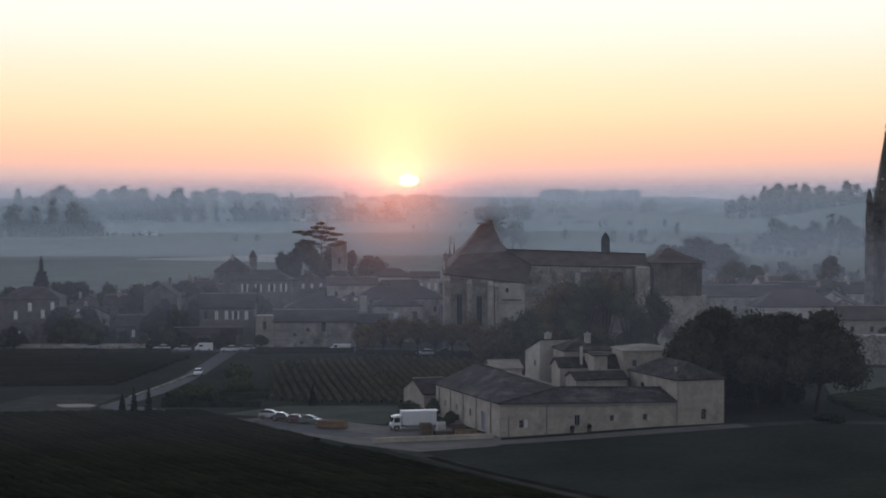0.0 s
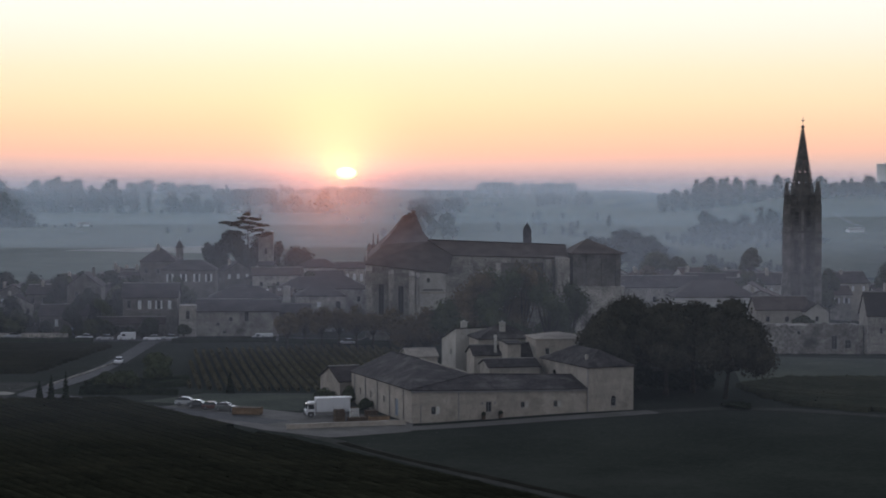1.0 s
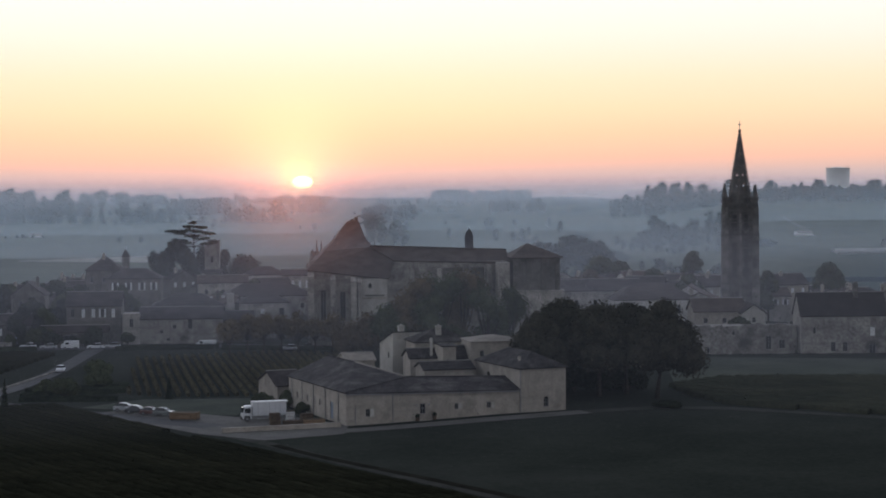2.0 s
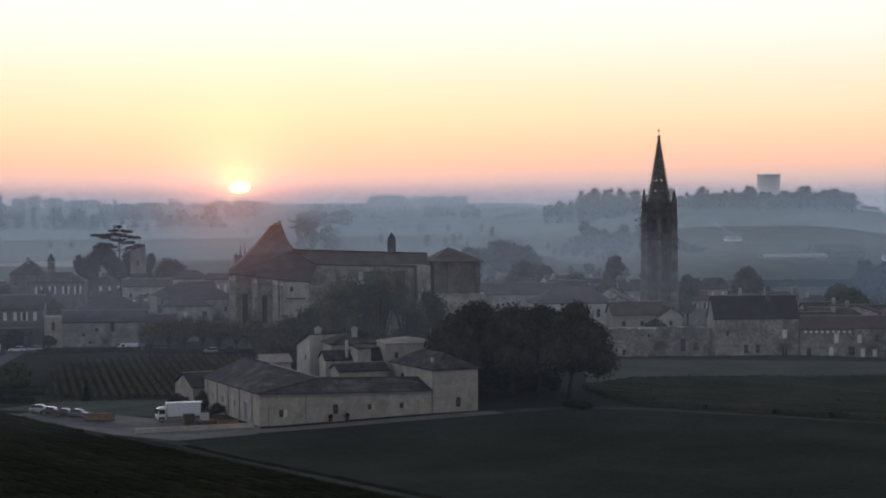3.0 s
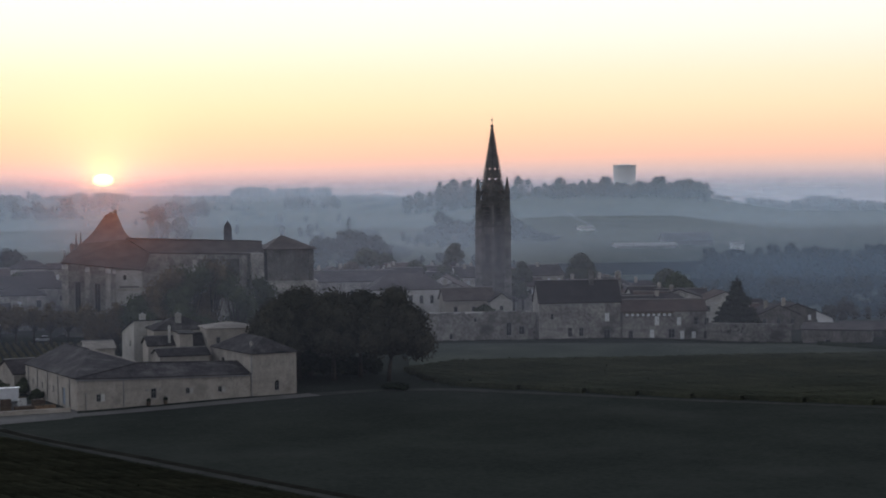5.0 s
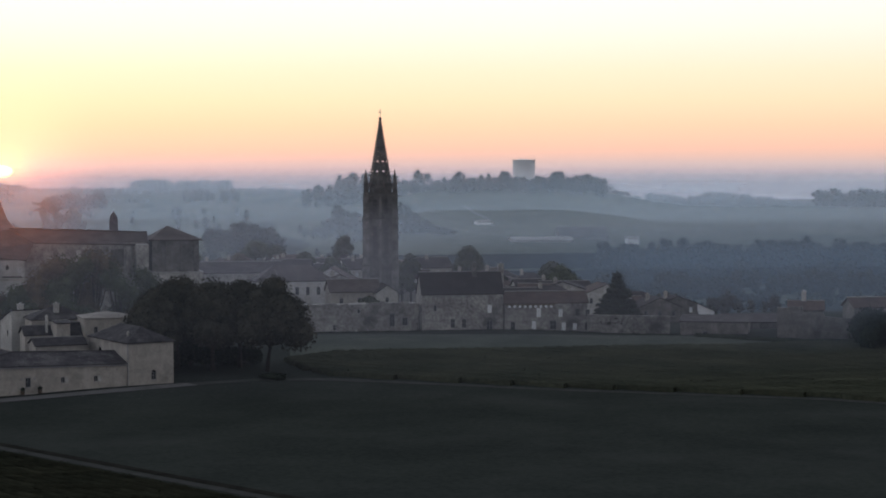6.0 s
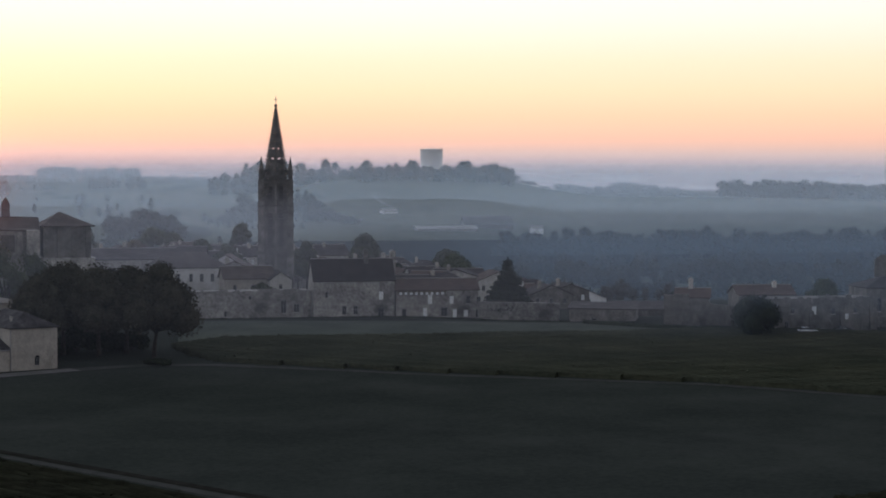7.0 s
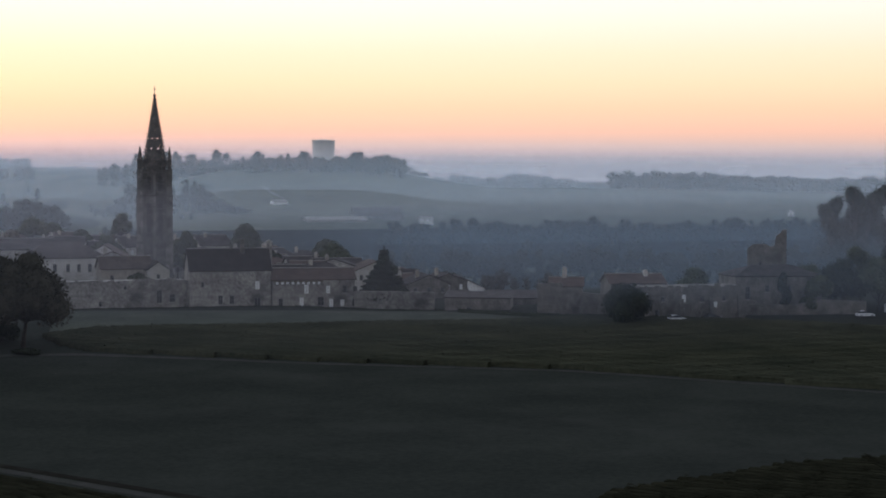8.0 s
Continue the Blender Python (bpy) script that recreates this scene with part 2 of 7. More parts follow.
FRAME = plain("grey_painted_wood", (0.14, 0.14, 0.145), 0.6)
FARWHITE = plain("whitewashed_wall", (0.62, 0.61, 0.60), 0.8)
SHUTTER = plain("pale_painted_shutter", (0.50, 0.50, 0.49), 0.6)
DOOR = plain("blue_grey_door", (0.12, 0.15, 0.19), 0.6)
DARKWOOD = surface("dark_timber", (0.05, 0.036, 0.026), (0.10, 0.075, 0.055), 1.0, 10.0, 0.85, 0.4)
CRATE = surface("raw_timber", (0.13, 0.085, 0.05), (0.22, 0.15, 0.095), 1.0, 10.0, 0.85, 0.4)
BARK = surface("bark", (0.020, 0.017, 0.014), (0.046, 0.039, 0.032), 1.5, 8.0, 0.95, 0.8)
LEAF_DARK = surface("pine_foliage", (0.013, 0.017, 0.012), (0.028, 0.035, 0.022), 0.5, 2.0, 0.85, 0.2, spec=0.0)
# backlit shade of far crowns, put into a darker foliage colour
LEAF_FAR = surface("far_shaded_foliage", (0.011, 0.014, 0.010), (0.020, 0.024, 0.016), 0.4, 2.0, 0.9, 0.0, spec=0.0)
LEAF_OAK = surface("evergreen_oak_foliage", (0.027, 0.026, 0.021), (0.057, 0.053, 0.040), 0.5, 2.0, 0.85, 0.2, spec=0.0)
LEAF = surface("tree_foliage", (0.028, 0.036, 0.020), (0.060, 0.068, 0.038), 0.4, 2.0, 0.85, 0.2, spec=0.0)
LEAF_AUTUMN = surface("autumn_foliage", (0.060, 0.048, 0.032), (0.125, 0.095, 0.058), 0.4, 2.0, 0.85, 0.2, spec=0.0)
# three vine tones, each plot's brightness set through the leaf colour
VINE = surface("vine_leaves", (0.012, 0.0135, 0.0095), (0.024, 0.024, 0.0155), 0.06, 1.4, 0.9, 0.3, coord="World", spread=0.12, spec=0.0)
VINE_WALL = surface("paler_vine_leaves", (0.025, 0.029, 0.021), (0.050, 0.052, 0.035), 0.06, 1.4, 0.9, 0.3, coord="World", spread=0.10, spec=0.0)
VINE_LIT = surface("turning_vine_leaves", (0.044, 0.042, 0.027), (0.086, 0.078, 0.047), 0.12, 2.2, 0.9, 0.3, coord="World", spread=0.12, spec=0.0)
METALWHITE = plain("white_coachwork", (0.48, 0.49, 0.51), 0.45)
SILVER = plain("silver_paint", (0.26, 0.27, 0.285), 0.4, 0.3)
BLACKPAINT = plain("dark_car_paint", (0.02, 0.022, 0.028), 0.25)
REDPAINT = plain("dark_red_paint", (0.055, 0.012, 0.012), 0.4)
GREYPAINT = plain("grey_green_paint", (0.07, 0.08, 0.08), 0.4)
RUBBER = plain("black_rubber", (0.02, 0.02, 0.02), 0.8)
# whitened beyond plain concrete, with the far haze put in the colour
CONCRETE = surface("hazed_pale_concrete", (0.56, 0.55, 0.54), (0.72, 0.71, 0.69), 0.05, 0.6, 0.85, 0.2, (0.42, 0.42, 0.41), 0.4)
STEEL = plain("dull_steel", (0.2, 0.2, 0.21), 0.5, 0.8)

# ---- mesh helpers ----


def obj_from(name, verts, faces, mat, parent=None, label="", smooth=False):
    me = bpy.data.meshes.new(name)
    me.from_pydata([tuple(v) for v in verts], [], [tuple(f) for f in faces])
    me.update()
    if smooth:
        me.polygons.foreach_set("use_smooth", [True] * len(me.polygons))
    if mat:
        me.materials.append(mat)
    ob = new(name, me)
    if parent:
        ob.parent = parent
    if label:
        tagged(ob, label)
    return ob


def part(name, bm, mat, parent, label=""):
    bmesh.ops.recalc_face_normals(bm, faces=bm.faces)
    me = bpy.data.meshes.new(name)
    bm.to_mesh(me)
    bm.free()
    me.materials.append(mat)
    ob = new(name, me)
    ob.parent = parent
    if label:
        tagged(ob, label)
    return ob


def thing(name, label, category, m, group="", kind=""):
    ob = new(name)
    ob.empty_display_size = 0.5
    ob.matrix_world = m
    return tagged(ob, label, category, group, kind)


def add_box(bm, x0, x1, y0, y1, z0, z1, bevel=0.0):
    v = [bm.verts.new((x, y, z)) for z in (z0, z1) for y in (y0, y1) for x in (x0, x1)]
    fs = [bm.faces.new([v[i] for i in f]) for f in ((0, 1, 3, 2), (4, 6, 7, 5), (0, 4, 5, 1), (2, 3, 7, 6), (0, 2, 6, 4), (1, 5, 7, 3))]
    if bevel:
        es = list({e for f in fs for e in f.edges})
        bmesh.ops.bevel(bm, geom=es, offset=bevel, segments=1, affect="EDGES")
    return v


def box(name, x0, x1, y0, y1, z0, z1, mat, parent, label="", bevel=0.0):
    bm = bmesh.new()
    add_box(bm, x0, x1, y0, y1, z0, z1, bevel)
    return part(name, bm, mat, parent, label)


def prism(name, ring, z0, z1, mat, parent, label="", top=1.0, centre=None):
    """An upright prism over a ring of (x, y); top: the scale of its upper end."""
    n = len(ring)
    cx, cy = centre or (sum(p[0] for p in ring) / n, sum(p[1] for p in ring) / n)
    bm = bmesh.new()
    lo = [bm.verts.new((x, y, z0)) for x, y in ring]
    bm.faces.new(lo[::-1])
    if top > 1e-3:
        hi = [bm.verts.new((cx + (x - cx) * top, cy + (y - cy) * top, z1)) for x, y in ring]
        bm.faces.new(hi)
        for i in range(n):
            bm.faces.new((lo[i], lo[(i + 1) % n], hi[(i + 1) % n], hi[i]))
    else:
        tip = bm.verts.new((cx, cy, z1))
        for i in range(n):
            bm.faces.new((lo[i], lo[(i + 1) % n], tip))
    return part(name, bm, mat, parent, label)


def ngon(cx, cy, r, n, turn=0.0):
    return [(cx + r * math.cos(turn + 2 * math.pi * i / n), cy + r * math.sin(turn + 2 * math.pi * i / n)) for i in range(n)]


def smooth(a, b, v):
    t = min(1.0, max(0.0, (v - a) / (b - a)))
    return t * t * (3 - 2 * t)


# ---- ground ----


def land(x, y):
    """Height of the ground."""
    side = x / (max(y, 50.0) + 15.0)
    h = -0.55 + 0.5 * smooth(290, 318, y) * smooth(15, 50, x)
    h += 1.6 * smooth(325, 392, y) * smooth(55, 100, x) * (1 - smooth(150, 175, x) * smooth(370, 400, y) * 0.5)
    h += 1.0 * smooth(390, 470, y) * (1 - smooth(55, 100, x))
    h += 1.2 * smooth(310, 338, y) * smooth(180, 225, x) * (1 - smooth(370, 410, y))
    left = 5.5 * smooth(500, 900, y) + 24.0 * smooth(850, 2200, y)
    crest = 14.0 + 20.0 * smooth(0.17, 0.275, side) * (1 - smooth(0.335, 0.43, side)) - 3.0 * smooth(0.55, 0.9, side)
    drop = -12.0 * smooth(410, 640, y) * smooth(120, 230, x) - 3.0 * smooth(640, 780, y)
    right = drop + (crest + 15.0) * smooth(860, 1560, y) - (crest + 4.0) * smooth(1660, 2150, y)
    w = smooth(0.15, 0.27, side)
    far = noise.noise((x * 0.0021, y * 0.0021, 3.0)) * 4.0 * smooth(900, 1800, y)
    return h + left * (1 - w) + right * w + far


def axis(parts):
    out = []
    for a, b, step in parts:
        n = max(1, round((b - a) / step))
        out += [a + (b - a) * i / n for i in range(n)]
    return out + [parts[-1][1]]


def sheet(name, xs, ys, mat, lift=0.0, label="", category=""):
    verts = [(x, y, land(x, y) + lift) for y in ys for x in xs]
    n = len(xs)
    faces = [(j * n + i, j * n + i + 1, j * n + n + i + 1, j * n + n + i) for j in range(len(ys) - 1) for i in range(n - 1)]
    ob = obj_from(name, verts, faces, mat, smooth=True)
    return tagged(ob, label, category, kind="structure")


def between(name, left, right, mat, lift, label, category, steps=40, across=10, kind="structure"):
    """A sheet between two lines of (x, y), laid on the ground."""

    def along(line, t):
        t *= len(line) - 1
        i = min(int(t), len(line) - 2)
        return Vector(line[i]).lerp(Vector(line[i + 1]), t - i)

    verts, faces = [], []
    for j in range(steps + 1):
        a, b = along(left, j / steps), along(right, j / steps)
        for i in range(across + 1):
            p = a.lerp(b, i / across)
            verts.append((p.x, p.y, land(p.x, p.y) + lift))
    n = across + 1
    for j in range(steps):
        for i in range(across):
            faces.append((j * n + i, j * n + i + 1, j * n + n + i + 1, j * n + n + i))
    ob = obj_from(name, verts, faces, mat, smooth=True)
    return tagged(ob, label, category, kind=kind)


def ribbon(name, line, width, mat, lift, label, category, steps=60):
    pts = [Vector(p) for p in line]
    left, right = [], []
    for i, p in enumerate(pts):
        d = (pts[min(i + 1, len(pts) - 1)] - pts[max(i - 1, 0)]).normalized()
        n = Vector((-d.y, d.x)) * width / 2
        left.append(tuple(p + n))
        right.append(tuple(p - n))
    return between(name, left, right, mat, lift, label, category, steps, 3)


xs = axis([(-4800, -600, 300), (-600, -150, 30), (-150, 320, 5), (320, 1200, 25), (1200, 4800, 240)])
ys = axis([(-400, 120, 40), (120, 480, 5), (480, 760, 12), (760, 2600, 30), (2600, 4800, 150)])
sheet("ground", xs, ys, GRASS, 0.0, "wide dew-grey meadow and fields rising to far hills", "ground")
between("far_fields", [(-900, 640), (-1500, 1400), (-2000, 2500)], [(400, 640), (800, 1400), (1500, 2500)], FARLAND, 0.25, "misty patchwork of vineyards beyond the town", "field", 60, 60)
between("hill_fields", [(330, 960), (330, 1200), (350, 1500)], [(1100, 800), (1200, 1100), (1200, 1480)], FARLAND, 0.3, "grey-green vineyard slope below the hilltop wood", "field", 40, 50)
ribbon("far_road", [(375.1, 1308), (370.7, 1272), (369.2, 1244), (369.6, 1228), (364.0, 1196), (363.3, 1184)], 2.6, GRAVEL, 0.5, "pale lane climbing the far slope", "road")
between("stubble_field", [(-138, 925), (-60, 985)], [(-138, 921), (-58, 885)], STUBBLE, 0.35, "pale stubble field lying beyond the rooftops", "field", 10, 14)
between("yard", [(-30, 330), (-8, 300), (3, 291), (16, 297)], [(-22, 338), (-3, 322), (8, 320), (17, 308)], GRAVEL, 0.06, "pale gravel farmyard with worn wheel tracks", "yard", 30, 12)
ribbon("farm_track", [(14, 300), (32, 306.5), (48, 312), (60, 317)], 4.6, GRAVEL, 0.07, "pale gravel track along the winery wall", "track")
ribbon("meadow_track", [(59.5, 316.8), (66, 319), (74, 321), (84, 319), (93, 314)], 4.2, TRACK, 0.065, "trodden earth track leaving the winery", "track")
ribbon("grass_track", [(91, 315), (107, 305.5), (135, 288.5), (166, 269), (204, 224), (262, 166)], 2.6, TRACK, 0.055, "pale grassy track between meadow and vines", "track")
ribbon("vineyard_track", [(-3, 298), (3, 288), (10, 275), (24, 251), (46, 216), (74, 172), (95, 140)], 3.0, TRACK, 0.04, "worn track between the vines and the meadow", "track")
ribbon("ditch", [(4.6, 285.5), (7, 280.3), (13, 269.8), (26.3, 249.5), (48, 215), (76, 171.5), (97, 139)], 1.9, EARTH, 0.075, "dark shallow ditch bordering the meadow", "ditch")
ribbon("road", [(-6, 309), (-22, 323), (-35, 334), (-47, 345), (-56, 352)], 6.0, ASPHALT, 0.08, "worn grey lane leading to the farmyard", "road")
between("bare_ground", [(-79, 344), (-78, 358), (-74, 371)], [(-59, 343), (-59, 356), (-56, 373)], TRACK, 0.06, "trampled bare ground beside the lane", "ground", 20, 14)
ribbon("lane", [(-56, 351), (-50.5, 376), (-46.5, 410), (-44, 447), (-43, 462)], 4.4, ASPHALT, 0.09, "grey asphalt lane climbing to the town", "road")
ribbon("street", [(-150, 462), (-90, 461), (-43, 461), (-12, 462), (20, 452)], 9.0, ASPHALT, 0.1, "grey street along the edge of the old town", "road")
between("lawn", [(-33, 340), (-22, 352)], [(-3, 324), (4, 351)], LAWN, 0.05, "short dewy grass beside the farmyard", "lawn", 10, 12)
between("verge", [(84, 352), (92, 402)], [(208, 349), (181, 378)], LAWN, 0.06, "pale mown grass below the town wall", "lawn", 12, 20)

# ---- buildings ----


def facade(bm, w, z0, z1, holes, reveal=0.3):
    """An upright front at y = 0 from x = 0 to w with rectangular openings and their reveals."""
    us = sorted({0.0, w, *(h[0] - h[2] / 2 for h in holes), *(h[0] + h[2] / 2 for h in holes)})
    zs = sorted({z0, z1, *(h[1] for h in holes), *(h[1] + h[3] for h in holes)})
    us, zs = [u for u in us if -1e-6 <= u <= w + 1e-6], [z for z in zs if z0 - 1e-6 <= z <= z1 + 1e-6]
    for a, b in zip(us, us[1:]):
        for c, d in zip(zs, zs[1:]):
            mu, mz = (a + b) / 2, (c + d) / 2
            if any(abs(mu - h[0]) < h[2] / 2 and h[1] < mz < h[1] + h[3] for h in holes):
                continue
            bm.faces.new([bm.verts.new(p) for p in ((a, 0, c), (b, 0, c), (b, 0, d), (a, 0, d))])
    for u, z, ww, hh, *_ in holes:
        a, b = u - ww / 2, u + ww / 2
        ring = [(a, z), (b, z), (b, z + hh), (a, z + hh)]
        for i in range(4):
            (p, q), (r, s) = ring[i], ring[(i + 1) % 4]
            bm.faces.new([bm.verts.new(v) for v in ((p, 0, q), (r, 0, s), (r, reveal, s), (p, reveal, q))])


def roof_mesh(w, d, ze, zr, style, over=0.4, thick=0.22, ridge_at=0.5):
    """Sloping slabs with an overhang; ze: eaves, zr: ridge."""
    a, b, c, e = -over, w + over, -over, d + over
    rise = zr - ze
    bm = bmesh.new()
    if style == "gu":
        m = d * ridge_at
        k = rise / m * over
        prof = [(c, ze - k), (m, zr), (e, ze - rise / (d - m) * over)]
        top = [[bm.verts.new((x, y, z + thick)) for y, z in prof] for x in (a, b)]
        bot = [[bm.verts.new((x, y, z)) for y, z in prof] for x in (a, b)]
        for i in (0, 1):
            bm.faces.new((top[0][i], top[1][i], top[1][i + 1], top[0][i + 1]))
            bm.faces.new((bot[0][i], bot[0][i + 1], bot[1][i + 1], bot[1][i]))
            for s in (0, 1):
                bm.faces.new((top[s][i], top[s][i + 1], bot[s][i + 1], bot[s][i]))
        bm.faces.new((top[0][0], bot[0][0], bot[1][0], top[1][0]))
        bm.faces.new((top[0][2], top[1][2], bot[1][2], bot[0][2]))
    elif style == "gv":
        m = w / 2
        k = rise / m * over
        prof = [(a, ze - k), (m, zr), (b, ze - k)]
        top = [[bm.verts.new((x, y, z + thick)) for x, z in prof] for y in (c, e)]
        bot = [[bm.verts.new((x, y, z)) for x, z in prof] for y in (c, e)]
        for i in (0, 1):
            bm.faces.new((top[0][i], top[0][i + 1], top[1][i + 1], top[1][i]))
            bm.faces.new((bot[0][i], bot[1][i], bot[1][i + 1], bot[0][i + 1]))
            for s in (0, 1):
                bm.faces.new((top[s][i], bot[s][i], bot[s][i + 1], top[s][i + 1]))
        bm.faces.new((top[0][0], top[1][0], bot[1][0], bot[0][0]))
        bm.faces.new((top[0][2], bot[0][2], bot[1][2], top[1][2]))
    elif style == "shed":
        pts = [(a, c, ze), (b, c, ze), (b, e, zr), (a, e, zr)]
        t = [bm.verts.new((x, y, z + thick)) for x, y, z in pts]
        u = [bm.verts.new(p) for p in pts]
        bm.faces.new(t)
        bm.faces.new(u[::-1])
        for i in range(4):
            bm.faces.new((t[i], u[i], u[(i + 1) % 4], t[(i + 1) % 4]))
    else:  # hip
        k = ze - rise * over / (min(w, d) / 2)
        if w >= d:
            r0, r1 = (d / 2, d / 2), (w - d / 2, d / 2)
        else:
            r0, r1 = (w / 2, w / 2), (w / 2, d - w / 2)
        if abs(w - d) < 0.05:
            r1 = (r0[0] + 0.02, r0[1] + 0.02)
        ring = [(a, c), (b, c), (b, e), (a, e)]
        t = [bm.verts.new((x, y, k + thick)) for x, y in ring]
        u = [bm.verts.new((x, y, k)) for x, y in ring]
        p, q = (bm.verts.new((*r0, zr + thick)), bm.verts.new((*r1, zr + thick)))
        if w >= d:
            for f in ((t[0], t[1], q, p), (t[1], t[2], q), (t[2], t[3], p, q), (t[3], t[0], p)):
                bm.faces.new(f)
        else:
            for f in ((t[0], t[1], p), (t[1], t[2], q, p), (t[2], t[3], q), (t[3], t[0], p, q)):
                bm.faces.new(f)
        bm.faces.new(u[::-1])
        for i in range(4):
            bm.faces.new((t[i], u[i], u[(i + 1) % 4], t[(i + 1) % 4]))
    return bm


def window_part(home, u, z, w, h, kind="sash", arch=False):
    """A window set into its opening: frame with a mullion, pane behind, sill; kind: sash, shut (closed shutters), open (shutters laid back), door, dark."""
    name = "door" if kind == "door" else "window"
    bm = bmesh.new()
    f = 0.07
    a, b = u - w / 2, u + w / 2
    add_box(bm, a, a + f, 0.12, 0.2, z, z + h)
    add_box(bm, b - f, b, 0.12, 0.2, z, z + h)
    add_box(bm, a + f, b - f, 0.12, 0.2, z + h - f, z + h)
    add_box(bm, a + f, b - f, 0.12, 0.2, z, z + f)
    if w > 0.7:
        add_box(bm, u - 0.03, u + 0.03, 0.13, 0.19, z + f, z + h - f)
    if h > 1.1:
        add_box(bm, a + f, b - f, 0.13, 0.19, z + h * 0.55, z + h * 0.55 + 0.05)
    win = part(name, bm, DOOR if kind == "door" else FRAME, home)
    if kind == "door":
        box("door_leaf", a + f, b - f, 0.15, 0.18, z + f, z + h - f, DOOR, win)
    else:
        box("pane", a + f, b - f, 0.2, 0.22, z + f, z + h - f, PANE, win)
    if kind == "shut":
        for s in (a, u):
            box("shutter", s + 0.02, s + w / 2 - 0.02, 0.02, 0.07, z + 0.02, z + h - 0.02, SHUTTER, win)
    if kind == "open":
        for s in (a - w / 2 - 0.03, b + 0.03):
            box("shutter", s, s + w / 2, -0.06, -0.01, z, z + h, SHUTTER, win)
    if kind == "side":
        box("shutter", b + 0.03, b + 0.03 + w * 0.85, -0.05, -0.004, z, z + h, WHITEWALL, win)
    if kind != "door":
        box("sill", a - 0.12, b + 0.12, -0.1, 0.12, z - 0.12, z - 0.005, LIMESTONE, win)
    return win


def chimney_part(home, u, v, z0, z1, w=0.9, d=0.7, mat=None):
    bm = bmesh.new()
    add_box(bm, u - w / 2, u + w / 2, v - d / 2, v + d / 2, z0, z1)
    add_box(bm, u - w / 2 - 0.1, u + w / 2 + 0.1, v - d / 2 - 0.1, v + d / 2 + 0.1, z1, z1 + 0.18)
    add_box(bm, u - 0.2, u + 0.2, v - 0.18, v + 0.18, z1 + 0.18, z1 + 0.5)
    return part("chimney", bm, mat or LIMESTONE, home)


def house(label, x, y, turn, w, d, base, eave, ridge, style="gu", wall=None, roof=None, wins=(), chims=(), name="house", category="house", group="old town houses", side_wins=(), over=0.4):
    """x, y: the front left corner; front along +x before the turn, in degrees; heights above sea of the scene."""
    home = thing(name, label, category, pose(x, y, base, 0, 0, turn), group)
    ze, zr = eave - base, ridge - base
    wall, roof = wall or OLDSTONE, roof or TILE
    bm = bmesh.new()
    facade(bm, w, -1.0, ze, wins)

    def poly(*pts):
        bm.faces.new([bm.verts.new(p) for p in pts])

    if style == "gu":
        poly((w, 0, -1), (w, d, -1), (w, d, ze), (w, d / 2, zr), (w, 0, ze))
        poly((0, 0, -1), (0, 0, ze), (0, d / 2, zr), (0, d, ze), (0, d, -1))
        poly((0, d, -1), (0, d, ze), (w, d, ze), (w, d, -1))
    elif style == "gv":
        poly((w, 0, -1), (w, d, -1), (w, d, ze), (w, 0, ze))
        poly((0, 0, -1), (0, 0, ze), (0, d, ze), (0, d, -1))
        poly((0, 0, ze), (w, 0, ze), (w / 2, 0, zr))
        poly((0, d, -1), (0, d, ze), (w / 2, d, zr), (w, d, ze), (w, d, -1))
    elif style == "shed":
        poly((w, 0, -1), (w, d, -1), (w, d, zr), (w, 0, ze))
        poly((0, 0, -1), (0, 0, ze), (0, d, zr), (0, d, -1))
        poly((0, d, -1), (0, d, zr), (w, d, zr), (w, d, -1))
    else:
        poly((w, 0, -1), (w, d, -1), (w, d, ze), (w, 0, ze))
        poly((0, 0, -1), (0, 0, ze), (0, d, ze), (0, d, -1))
        poly((0, d, -1), (0, d, ze), (w, d, ze), (w, d, -1))
    if style == "flat":
        poly((0, 0, ze), (w, 0, ze), (w, d, ze), (0, d, ze))
    bmesh.ops.remove_doubles(bm, verts=bm.verts, dist=0.001)
    part("wall", bm, wall, home)
    if style != "flat":
        part("roof", roof_mesh(w, d, ze, zr, style, over), roof, home)
        if style == "gu":
            bm = bmesh.new()
            add_box(bm, -over, w + over, d / 2 - 0.16, d / 2 + 0.16, zr + 0.15, zr + 0.32)
            part("ridge_tiles", bm, RIDGE, home)
    for u, z, ww, hh, kind in wins:
        if kind != "hole":
            window_part(home, u, z, ww, hh, kind)
    for c in chims:
        chimney_part(home, *c)
    return home


def row_of(n, w, z, ww, hh, kind, skip=()):
    return [(w * (i + 0.5) / n, z, ww, hh, kind) for i in range(n) if i not in skip]

# ---- the winery ----
FARM = pose(16.6, 307.1, -0.4, 0, 0, 18.33)


def poly_part(name, polys, mat, parent, thick=0.0, label=""):
    bm = bmesh.new()
    for p in polys:
        bm.faces.new([bm.verts.new(v) for v in p])
    bmesh.ops.remove_doubles(bm, verts=bm.verts, dist=0.001)
    bmesh.ops.recalc_face_normals(bm, faces=bm.faces)
    if thick:
        bmesh.ops.solidify(bm, geom=list(bm.faces), thickness=thick)
    return part(name, bm, mat, parent, label)


